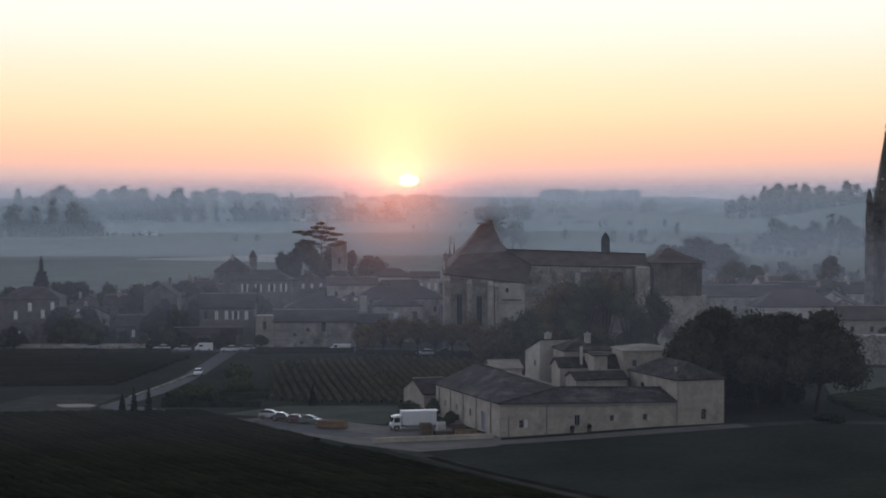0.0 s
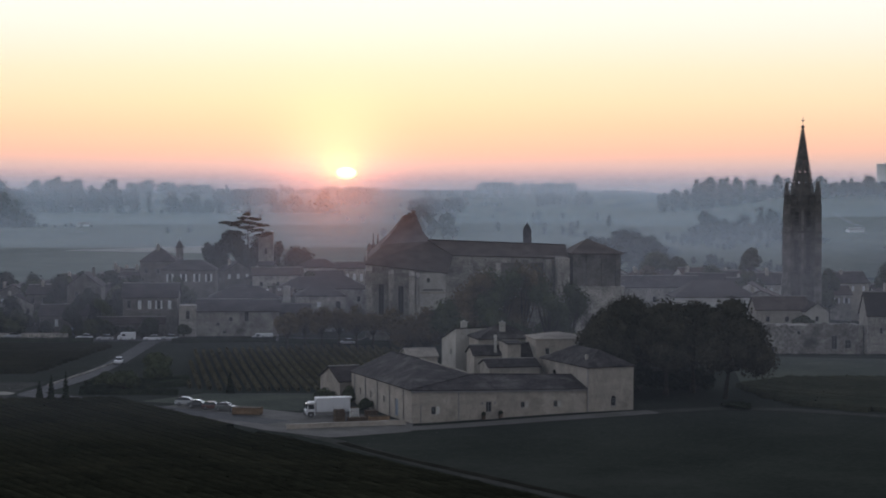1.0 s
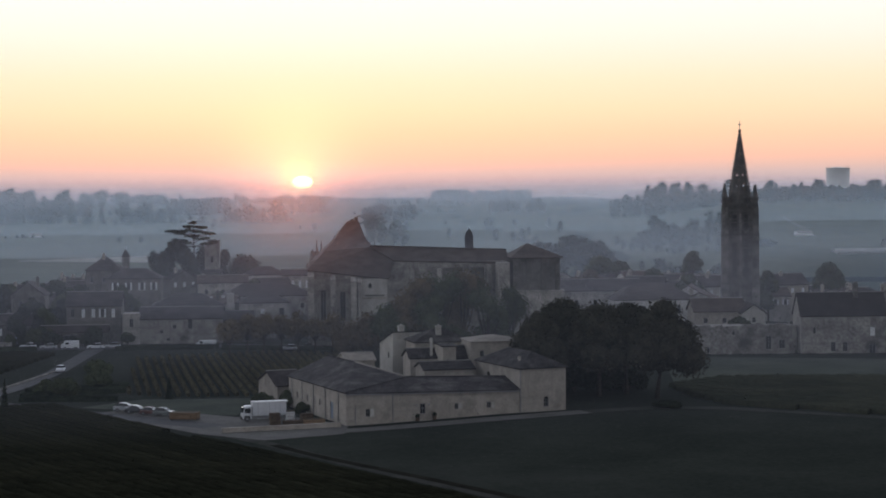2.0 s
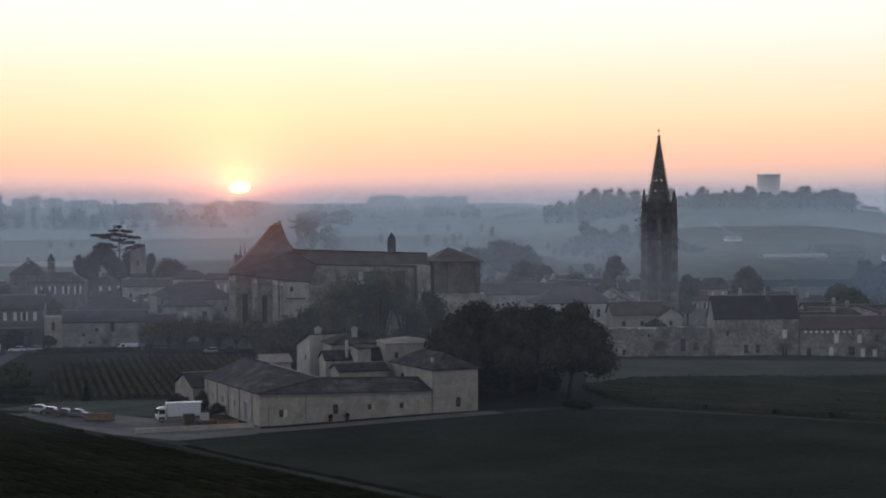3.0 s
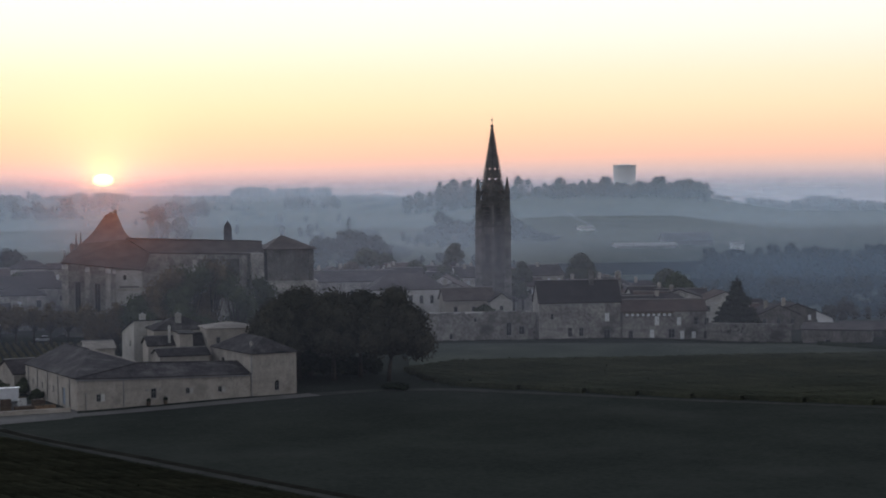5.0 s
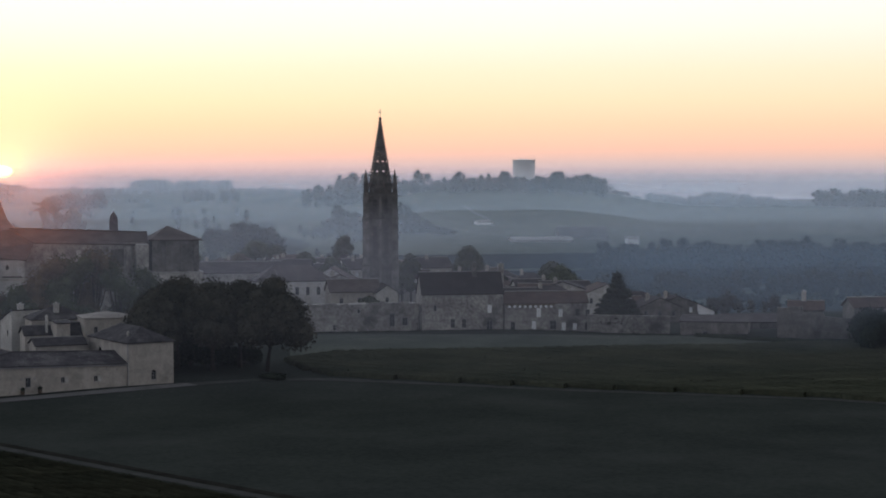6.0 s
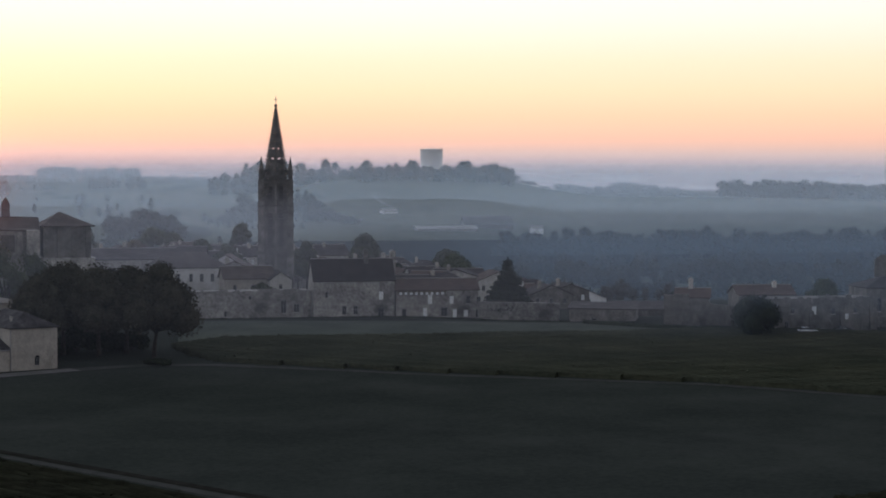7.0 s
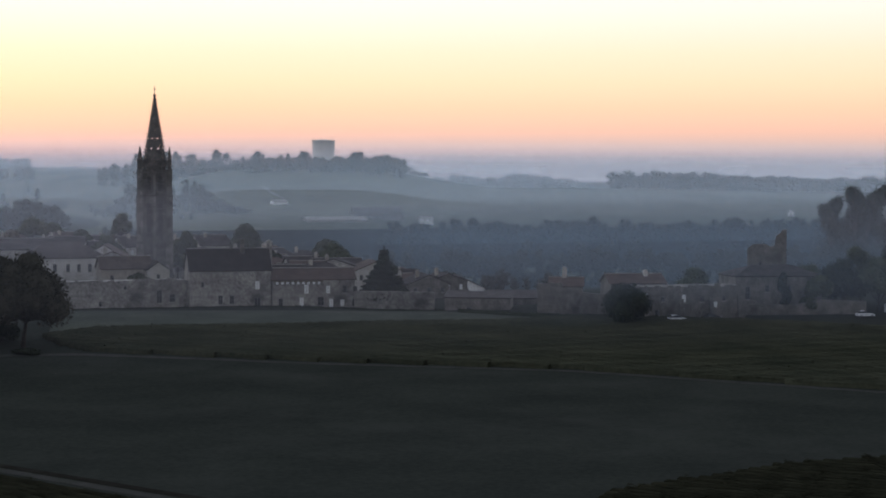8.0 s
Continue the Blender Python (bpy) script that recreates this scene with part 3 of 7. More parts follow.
def bar(name, a, b, r, mat, parent, label=""):
    """A round-edged bar from a to b."""
    a, b = Vector(a), Vector(b)
    q = (b - a).to_track_quat("Z", "Y")
    bm = bmesh.new()
    rings = []
    for p in (a, b):
        rings.append([bm.verts.new(p + q @ Vector((r * math.cos(k * math.pi / 3), r * math.sin(k * math.pi / 3), 0))) for k in range(6)])
    for k in range(6):
        bm.faces.new((rings[0][k], rings[0][(k + 1) % 6], rings[1][(k + 1) % 6], rings[1][k]))
    bm.faces.new(rings[0][::-1])
    bm.faces.new(rings[1])
    return part(name, bm, mat, parent, label)


def winery():
    home = thing("winery", "long cream limestone winery with low brown tiled roofs", "winery", FARM)
    left = [(4.0, 1.25, 0.8, 1.35, "side")]
    right = [(14.3 - 8.6, 1.2, 1.0, 1.8, "sash"), (20.8 - 8.6, 1.65, 0.75, 1.05, "side"), (27.1 - 8.6, 1.55, 0.75, 1.05, "side")]
    bm = bmesh.new()
    facade(bm, 8.6, -1.0, 4.9, left)
    bm.faces.new([bm.verts.new(p) for p in ((0, 0, 4.9), (8.6, 0, 4.9), (8.6, 0, 5.1), (0, 0, 5.4))])
    front = part("front_wall", bm, LIMESTONE, home)
    for w in left:
        window_part(front, *w)
    bm = bmesh.new()
    facade(bm, 24.6, -1.0, 4.3, right)
    bm.faces.new([bm.verts.new(p) for p in ((0, 0, 4.3), (24.6, 0, 4.3), (24.6, 0, 4.4), (0, 0, 5.1))])
    long = part("front_wall", bm, LIMESTONE, home)
    long.matrix_local = pose(8.6, 0.06, 0)
    for w in right:
        window_part(long, *w)
    for u in (5.7 - 1.15, 5.7 + 1.15):
        box("wall_lantern", u - 0.1, u + 0.1, -0.16, -0.002, 2.6, 2.95, STEEL, long)
    pits = random.Random(3)
    bm = bmesh.new()
    for k in range(26):
        u, z = pits.uniform(0.6, 24.0), pits.uniform(0.4, 3.9)
        if any(abs(u - w[0]) < 1.1 and abs(z - w[1] - w[3] / 2) < 1.6 for w in right):
            continue
        s = pits.uniform(0.05, 0.11)
        add_box(bm, u, u + s * 1.4, -0.015, 0.02, z, z + s)
    tagged(part("putlog_holes", bm, VOID, long, "small dark weathered holes in the render"), kind="stuff")
    sides = [(24.4, 0.3, 1.7, 3.0, "door"), (18, 2.0, 0.7, 1.1, "sash"), (11, 2.0, 0.7, 1.1, "sash"), (5, 2.0, 0.7, 1.1, "sash")]
    bm = bmesh.new()
    facade(bm, 32.0, -1.0, 5.4, sides)
    side = part("side_wall", bm, LIMESTONE, home)
    side.matrix_local = pose(0, 32, 0, 0, 0, -90)
    for w in sides:
        window_part(side, *w)
    for u in (2, 8, 14.5, 21, 28):
        box("downpipe", u, u + 0.12, -0.14, -0.02, -0.5, 5.3, STEEL, side)
    poly_part("back_wall", [[(0, 32, -1), (16, 32, -1), (16, 32, 5.6), (8, 32, 8.6), (0, 32, 5.4)], [(16, 32, -1), (16, 12, -1), (16, 12, 5.3), (16, 32, 5.6)], [(16, 12, -1), (33.2, 12, -1), (33.2, 12, 4.6), (16, 12, 5.2)]], LIMESTONE, home)
    A, S, E = (-0.35, -0.35, 5.45), (8.6, -0.35, 5.1), (33.2, -0.35, 4.4)
    R2, R1, Rb, Lb = (13.6, 6, 7.0), (8, 17, 8.9), (8, 32.3, 8.9), (-0.35, 32.3, 5.45)
    Rr, C, B, D = (33.2, 6, 6.2), (16.3, 12.2, 5.4), (33.2, 12.3, 4.6), (16.3, 32.3, 5.6)
    up = lambda p: (p[0], p[1], p[2] + 0.2)  # noqa: E731
    tris = [[A, S, R2], [A, R2, R1], [A, R1, Rb, Lb], [R1, R2, C], [R1, C, D, Rb], [S, E, Rr, R2], [R2, Rr, B, C]]
    poly_part("roof", [[up(p) for p in t] for t in tris], FARMTILE, home, 0.2)
    for a, b in ((R1, R2), (R2, Rr), (R1, Rb), (A, R2)):
        bar("ridge_tiles", up(a), up(b), 0.17, LIMESTONE if a == R1 and b == R2 else FARMTILE, home)
    box("downpipe", 8.55, 8.67, -0.12, 0.0, -0.5, 5.0, STEEL, home)
    box("downpipe", 1.6, 1.7, -0.12, 0.0, -0.5, 3.0, STEEL, home)
    # gutters under the two lengths of eaves
    bar("gutter", (-0.3, -0.52, 5.32), (8.6, -0.5, 4.98), 0.09, STEEL, home)
    bar("gutter", (8.6, -0.46, 4.98), (33.1, -0.46, 4.28), 0.09, STEEL, home)
    # the doorstep and the pale patch of new render round the door
    box("doorstep", 12.7, 15.9, -0.55, -0.002, -0.2, 0.18, LIMESTONE, home)
    poly_part("valley_flashing", [[(16.2, 12.1, 5.72), (16.7, 12.1, 5.72), (8.35, 17.2, 9.22), (8.0, 16.9, 9.22)]], PALETILE, home, 0.05, "pale mortared valley between two roofs")
    return home


winery()


def farm_at(u, v, z=-0.4, turn=0.0):
    return FARM @ pose(u, v, z + 0.4, 0, 0, turn)


def farm_house(label, u, v, w, d, base, eave, ridge, style, wall, roof, wins=(), chims=(), turn=0.0, category="outbuilding", over=0.35, name="winery_building"):
    p = farm_at(u, v).translation
    return house(label, p.x, p.y, 18.33 + turn, w, d, base, eave, ridge, style, wall, roof, wins, chims, name, category, "winery buildings", over=over)


pav = farm_house("tall cream pavilion with arched window and hipped roof", 33.2, -0.15, 9.2, 19.0, -0.4, 7.9, 10.3, "hip", LIMESTONE, FARMTILE, [(5.2, 1.2, 0.95, 1.4, "sash")], [(1.6, 3.6, 8.4, 9.7, 0.35, 0.35, OLDSTONE)], category="pavilion", name="pavilion")
box("downpipe", -0.02, 0.1, -0.12, 0.0, 0, 8.2, STEEL, pav)
bm = bmesh.new()
bm.faces.new([bm.verts.new((-0.012, 13.6 + y, 4.4 + z)) for y, z in [(-0.7, 0), (0.7, 0)] + [(0.7 * math.cos(a), 1.5 + 0.7 * math.sin(a)) for a in [math.pi * i / 10 for i in range(11)]]])
bmesh.ops.solidify(bm, geom=list(bm.faces), thickness=0.01)
part("arched_opening", bm, PANE, pav, "dark arched opening in the side wall")
bm = bmesh.new()
arch = [(5.2 + 0.475 * math.cos(a), 2.6 + 0.42 * math.sin(a)) for a in [math.pi * i / 10 for i in range(11)]]
bm.faces.new([bm.verts.new((x, 0.0 - 0.004, z)) for x, z in arch])
bmesh.ops.solidify(bm, geom=list(bm.faces), thickness=0.02)
part("fanlight", bm, PANE, pav)
house("square cream farmhouse with pale low hipped roof", 41.3, 338, 6, 9.7, 9, 0, 11.0, 11.9, "hip", LIMESTONE, PALETILE, [(2.2, 8.2, 0.8, 1.2, "sash"), (6.4, 8.2, 0.8, 1.2, "sash")], (), "farmhouse", "house", "winery buildings", over=0.3)
big = thing("gabled_barn", "tall pale rendered barn with roof falling away behind", "barn", farm_at(0, 0))
a, b, c, d = (26.7, 46.0), (36.5, 46.0), (36.5, 53.5), (26.7, 53.5)
poly_part("wall", [[(*a, -1), (*b, -1), (*b, 11.9), (*a, 11.9)], [(*d, -1), (*a, -1), (*a, 11.9), (*d, 9.3)], [(*b, -1), (*c, -1), (*c, 9.3), (*b, 11.9)], [(*c, -1), (*d, -1), (*d, 9.3), (*c, 9.3)]], WHITEWALL, big)
poly_part("roof", [[(26.4, 45.75, 12.0), (36.8, 45.75, 12.0), (36.8, 53.8, 9.3), (26.4, 53.8, 9.3)]], FARMTILE, big, 0.16)
box("slit_window", 26.66, 26.8, 48.2, 48.6, 6.5, 7.6, PANE, big)
chimney_part(big, 29.0, 47.2, 11.6, 12.9, 1.2, 0.8, WHITEWALL)
house("stone outbuilding with dark hipped roof", 31.4, 350, 8, 11.5, 9, 0, 10.1, 12.2, "hip", LIMESTONE, FARMTILE, [(1.6, 7.6, 0.8, 1.2, "sash")], [(5.3, 2.5, 10.5, 13.0, 1.1, 0.8, WHITEWALL)], "winery_building", "outbuilding", "winery buildings", over=0.3)
house("low range with steep brown tiled roof", 30.0, 343, 8, 6.1, 7, 0, 7.6, 9.1, "gu", LIMESTONE, FARMTILE, (), [(4.3, 0.6, 6.0, 11.0, 0.45, 0.45, WHITEWALL)], "winery_building", "outbuilding", "winery buildings", over=0.3)
house("narrow cream building end beside the courtyard", 36.0, 339, 8, 2.6, 7, 0, 10.1, 10.3, "gu", LIMESTONE, FARMTILE, [(1.0, 6.5, 0.6, 1.2, "sash")], (), "winery_building", "outbuilding", "winery buildings", over=0.3)
house("courtyard building with broad dark tiled roof", 38.6, 339.5, 8, 4.0, 9, 0, 7.2, 9.8, "gu", LIMESTONE, FARMTILE, (), (), "winery_building", "outbuilding", "winery buildings", over=0.3)
house("small cream store with low tiled roof", 31.9, 331, 10, 9.6, 7, 0, 6.5, 7.6, "gu", LIMESTONE, FARMTILE, [(2.0, 3.0, 0.7, 1.0, "sash"), (3.6, 3.0, 0.7, 1.0, "sash")], (), "winery_building", "outbuilding", "winery buildings", over=0.3)
house("low store with pale lichened roof", 17.7, 352, 8, 5.9, 8, 0, 6.4, 7.6, "gu", LIMESTONE, PALETILE, (), (), "winery_building", "outbuilding", "winery buildings", over=0.3)
annex_store = farm_house("low tiled annex beside the winery", -1.9, 33.2, 5.5, 12, -0.4, 3.2, 5.4, "gu", LIMESTONE, TILE)
sheet_metal = box("roof_sheet", 1.6, 3.2, 0.5, 1.7, 0, 0.05, SHUTTER, annex_store, "bright metal sheet lying on the tiles")
sheet_metal.matrix_local = pose(0, 3.2, 4.75, 19, 0, 0)

# ---- the collegiate church ----


def church():
    home = thing("church", "large grey stone church with long tiled roof", "church", pose(0, 0, 0))

    def quad_wall(name, x0, x1, y0, y1, z0, z1, mat=OLDSTONE, label=""):
        return box(name, x0, x1, y0, y1, z0, z1, mat, home, label)

    # nave
    bm = bmesh.new()
    holes = [(17.5, 8.5, 1.1, 4.0, "sash"), (25.0, 8.5, 1.1, 4.0, "sash")]
    facade(bm, 39.0, -1.0, 21.9, holes, 0.8)
    nave = part("nave_wall", bm, OLDSTONE, home)
    nave.matrix_local = pose(24.0, 461, 0)
    for h in holes:
        window_part(nave, *h)
    poly_part("back_wall", [[(24, 476, -1), (63, 476, -1), (63, 476, 22), (24, 476, 22)]], OLDSTONE, home)
    poly_part("nave_roof", [[(33.4, 460.6, 22.2), (63.6, 460.4, 21.4), (63.6, 468, 24.5), (27.5, 468, 25.8)], [(27.5, 468, 25.8), (63.6, 468, 24.5), (63.6, 476.5, 21.4), (24, 476.5, 22.5)]], CHURCHTILE, home, 0.3)
    bar("ridge_tiles", (27.5, 468, 25.9), (63.6, 468, 24.6), 0.2, CHURCHTILE, home)
    # blind panels and piers at the west end of the nave
    quad_wall("pier", 59.9, 63.0, 454.5, 461, -1, 21.6)
    quad_wall("pier", 57.4, 58.8, 458.6, 461, -1, 20.9)
    quad_wall("pier", 51.6, 53.0, 459.4, 461, -1, 21.0)
    quad_wall("pier", 44.6, 45.6, 459.8, 461, -1, 20.0)
    quad_wall("pier", 37.6, 38.6, 459.8, 461, -1, 20.0)
    quad_wall("string_course", 53.0, 59.9, 460.6, 461, 14.9, 15.5)
    # dark panels set proud, recess shade of the niches in their colour
    for x0, x1 in ((53.3, 57.1), (46.0, 51.3)):
        quad_wall("blind_niche", x0, x1, 460.86, 460.96, 15.7, 20.2, DARKSTONE)
    for x0 in (53.2, 57.0):
        quad_wall("niche_jamb", x0, x0 + 0.3, 460.6, 460.96, 15.5, 20.6)
    # porch block
    block = box("porch_block", 64.2, 76.2, 456.4, 471, 13.8, 22.9, DARKSTONE, home, "darker sooted upper storey")
    quad_wall("porch_base", 62.3, 77.2, 455.6, 472, -1, 13.8)
    quad_wall("string_course", 62.1, 77.4, 455.4, 472.2, 13.8, 14.3)
    for x in (64.0, 67.6, 71.4, 75.0):
        quad_wall("buttress", x, x + 1.3, 455.7, 456.4, 14.3, 22.3, DARKSTONE)
    for x in (66.2, 69.9, 73.6):
        box("blind_window", x - 0.5, x + 0.5, 456.3, 456.42, 16.5, 20.5, DARKSTONE, block)
    apex = (68.6, 463.5, 26.4)
    ring4 = [(63.3, 455.2, 22.8), (77.4, 455.2, 22.8), (77.4, 472.2, 22.8), (63.3, 472.2, 22.8)]
    poly_part("porch_roof", [[ring4[i], ring4[(i + 1) % 4], apex] for i in range(4)], CHURCHTILE, home, 0.3)
    # side chapels under one sloping roof
    bm = bmesh.new()
    holes = [(3.6, 7.0, 1.4, 8.0, "sash"), (8.6, 7.0, 1.4, 7.5, "sash")]
    facade(bm, 13.0, -1.0, 17.8, holes, 0.6)
    # left bays take the darker stone, which puts their shade in colour
    chapel = part("chapel_wall", bm, OLDSTONE, home)
    bm = bmesh.new()
    oculus = [(2.6, 15.3, 0.9, 1.4, "dark")]
    facade(bm, 7.0, -1.0, 17.8, oculus, 0.5)
    pale = part("chapel_wall", bm, WHITEWALL, home, "paler chapel wall beside bays darkened for shade")
    pale.matrix_local = pose(24.2, 454.7, 0)
    ring = [(2.6 + 0.42 * math.cos(a), 16.0 + 0.68 * math.sin(a)) for a in [math.pi * i / 8 for i in range(16)]]
    bm = bmesh.new()
    bm.faces.new([bm.verts.new((x, 0.3, z)) for x, z in ring])
    bmesh.ops.solidify(bm, geom=list(bm.faces), thickness=0.1)
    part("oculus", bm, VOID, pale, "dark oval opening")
    bm = bmesh.new()
    for (x0, z0), (x1, z1) in zip(ring, ring[1:] + ring[:1]):
        c = 1.22
        pts = [(x0, z0), (x1, z1), (2.6 + (x1 - 2.6) * c, 16 + (z1 - 16) * c), (2.6 + (x0 - 2.6) * c, 16 + (z0 - 16) * c)]
        vs = [bm.verts.new((x, -0.08, z)) for x, z in pts] + [bm.verts.new((x, 0.3, z)) for x, z in pts]
        for f in ((0, 1, 2, 3), (0, 4, 5, 1), (2, 6, 7, 3)):
            bm.faces.new([vs[k] for k in f])
    part("oculus_surround", bm, WHITEWALL, pale)
    box("roof_scar", 1.2, 6.2, -0.22, -0.002, 13.3, 13.7, DARKSTONE, pale, "dark scar of a vanished lean-to roof")
    chapel.matrix_local = pose(11.2, 455, 0)
    for h in holes:
        window_part(chapel, *h)
    poly_part("chapel_top", [[(11.2, 455, 17.8), (31.2, 455, 17.8), (11.2, 455, 20.0)]], OLDSTONE, home)
    poly_part("chapel_side", [[(11.2, 455, -1), (11.2, 455, 20), (11.2, 463, 23.5), (11.2, 476, 22), (11.2, 476, -1)]], OLDSTONE, home)
    poly_part("chapel_side", [[(31.2, 455, -1), (31.2, 461, -1), (31.2, 461, 20.5), (31.2, 455, 17.8)]], OLDSTONE, home)
    poly_part("chapel_roof", [[(10.6, 454.4, 20.2), (31.6, 454.4, 17.8), (33.4, 460.6, 21.9)], [(10.6, 454.4, 20.2), (33.4, 460.6, 21.9), (27.5, 468, 25.5), (15.5, 470, 24.6)], [(10.6, 454.4, 20.2), (15.5, 470, 24.6), (15.5, 486, 24.0), (10.6, 486, 20.5)], [(15.5, 470, 24.6), (27.5, 468, 25.5), (27.5, 487, 25.0), (15.5, 487, 24.0)]], CHURCHTILE, home, 0.25)
    for x, w, z in ((10.8, 1.6, 18.4), (16.6, 1.3, 17.6), (21.8, 1.5, 17.2), (23.6, 0.9, 16.8)):
        quad_wall("buttress", x, x + w, 452.6, 455, -1, z)
        poly_part("buttress_cap", [[(x, 452.6, z), (x + w, 452.6, z), (x + w, 455, z + 1.2), (x, 455, z + 1.2)]], OLDSTONE, home, 0.15)
    quad_wall("cornice", 24.6, 31.2, 454.5, 455, 12.6, 13.0, LIMESTONE)
    # steep choir roof
    lo = [(12.6, 486, 21.5), (30.5, 486, 23.6), (30.5, 512, 23.6), (12.6, 512, 21.5)]
    mid = [(18.2, 491, 26.6), (27.2, 491, 27.2), (27.2, 507, 27.2), (18.2, 507, 26.6)]
    hi = [(22.2, 496.5, 32.0), (25.3, 496.5, 32.2), (25.3, 502, 32.2), (22.2, 502, 32.0)]
    polys = [hi]
    for a, b in ((lo, mid), (mid, hi)):
        for i in range(4):
            polys.append([a[i], a[(i + 1) % 4], b[(i + 1) % 4], b[i]])
    poly_part("choir_roof", polys, CHURCHTILE, home)
    quad_wall("choir_wall", 13.2, 30, 486.5, 511.5, -1, 22.0)
    quad_wall("ridge_crest", 24.3, 25.3, 498.4, 500, 32.0, 33.2, DARKSTONE)
    quad_wall("ridge_crest", 23.2, 24.1, 498.4, 500, 32.0, 32.6, DARKSTONE)
    for x, z in ((13.7, 26.8), (15.0, 26.8), (12.6, 24.2)):
        prism("pinnacle", ngon(x, 506, 0.75, 8), 18.0, 23.4, DARKSTONE, home)
        prism("pinnacle_tip", ngon(x, 506, 0.34, 8), 23.4, z, DARKSTONE, home, top=0.15)
    # bell gable
    bm = bmesh.new()
    prof = [(55.1, 18.0), (57.5, 18.0), (57.5, 27.4), (57.2, 28.6), (56.6, 29.4), (56.3, 29.5), (56.0, 29.4), (55.4, 28.6), (55.1, 27.4)]
    bm.faces.new([bm.verts.new((x, 494.4, z)) for x, z in prof])
    bmesh.ops.solidify(bm, geom=list(bm.faces), thickness=1.6)
    part("bell_gable", bm, DARKSTONE, home)
    bar("finial", (56.3, 495, 29.4), (56.3, 495, 30.3), 0.12, STEEL, home)
    quad_wall("north_aisle", 31, 62, 476, 500, -1, 18.0)
    return home


church()

# ---- the great bell tower ----


def bell_tower():
    cx, cy = 134.2, 496.0
    home = thing("bell_tower", "tall sooted stone bell tower with crocketed spire", "bell tower", pose(cx, cy, 1.0, 0, 0, -12.0))
    r = 3.95

    def side_wall(turn):
        bm = bmesh.new()
        holes = [(2.35, 14.0, 1.35, 10.0, "dark"), (5.55, 14.0, 1.35, 10.0, "dark"), (2.35, 27.6, 1.3, 4.4, "dark"), (5.55, 27.6, 1.3, 4.4, "dark")]
        facade(bm, 2 * r, -3.0, 33.6, holes, 1.0)
        w = part("tower_wall", bm, TOWERSTONE, home)
        w.matrix_local = pose(0, 0, 0, 0, 0, turn) @ pose(-r, -r, 0)
        for u, z, ww, hh, _ in holes:
            for k in range(max(3, int(hh / 0.9))):
                box("louvre", u - ww / 2, u + ww / 2, 0.5, 0.8, z + 0.3 + k * 0.9, z + 0.5 + k * 0.9, TOWERSTONE, w)
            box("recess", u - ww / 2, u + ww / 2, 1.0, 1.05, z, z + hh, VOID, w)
            # pointed hood over the opening
            bm = bmesh.new()
            for s in (-1, 1):
                pts = [(u + s * (ww / 2 + 0.25), z + hh - 0.5), (u + s * (ww / 2 + 0.05), z + hh - 0.5), (u, z + hh + 0.9), (u, z + hh + 1.25)]
                vs = [bm.verts.new((x, -0.25, zz)) for x, zz in pts]
                vb = [bm.verts.new((x, 0.02, zz)) for x, zz in pts]
                bm.faces.new(vs)
                for i in range(4):
                    bm.faces.new((vs[i], vs[(i + 1) % 4], vb[(i + 1) % 4], vb[i]))
            part("hood_mould", bm, TOWERSTONE, w)
        box("mid_pilaster", r - 0.35, r + 0.35, -0.45, 0.0, -3, 33.4, DARKSTONE, w)
        for z in (12.5, 26.2, 33.0):
            box("string_course", 0, 2 * r, -0.5, 0.0, z, z + 0.45, TOWERSTONE, w)
        return w

    for k in range(4):
        side_wall(90 * k)
    for sx in (-1, 1):
        for sy in (-1, 1):
            x, y = sx * 4.3, sy * 4.3
            for z0, z1, h in ((-3, 12.5, 1.05), (12.5, 26.2, 0.92), (26.2, 34.2, 0.8)):
                box("corner_buttress", x - h, x + h, y - h, y + h, z0, z1, DARKSTONE, home)
            for z in (12.5, 26.2):
                box("weathering", x - 1.15, x + 1.15, y - 1.15, y + 1.15, z - 0.2, z + 0.3, TOWERSTONE, home)
            box("pinnacle_shaft", x - 0.62, x + 0.62, y - 0.62, y + 0.62, 34.2, 36.6, TOWERSTONE, home)
            box("pinnacle_gablet", x - 0.75, x + 0.75, y - 0.75, y + 0.75, 36.5, 36.8, TOWERSTONE, home)
            prism("pinnacle_spire", ngon(x, y, 0.7, 8), 36.8, 40.8, TOWERSTONE, home, top=0.08)
            for k in range(4):
                for z in (37.4, 38.4, 39.4):
                    rr = 0.62 * (40.8 - z) / 4.0
                    a = math.pi / 4 + k * math.pi / 2
                    box("crocket", x + rr * math.cos(a) - 0.12, x + rr * math.cos(a) + 0.12, y + rr * math.sin(a) - 0.12, y + rr * math.sin(a) + 0.12, z, z + 0.25, TOWERSTONE, home)
            # flyer from pinnacle to spire
            bm = bmesh.new()
            pts = []
            for i in range(9):
                t = i / 8
                pts.append((t, 33.9 + 2.6 * t**0.5))
            d = Vector((-sx, -sy, 0)).normalized()
            base = Vector((x, y, 0)) + d * 0.5
            side = Vector((-d.y, d.x, 0)) * 0.22
            span = 2.3
            rows4 = []
            for t, z in pts:
                p = base + d * span * t
                top = 36.4 + 0.9 * t
                rows4.append([bm.verts.new((p.x + s * side.x, p.y + s * side.y, zz)) for s in (-1, 1) for zz in (z, top)])
            for a, b in zip(rows4, rows4[1:]):
                for i, j in ((0, 1), (1, 3), (3, 2), (2, 0)):
                    bm.faces.new((a[i], a[j], b[j], b[i]))
            part("flying_buttress", bm, TOWERSTONE, home)
    bm = bmesh.new()
    add_box(bm, -4.4, 4.4, -4.4, 4.4, 33.3, 33.9)
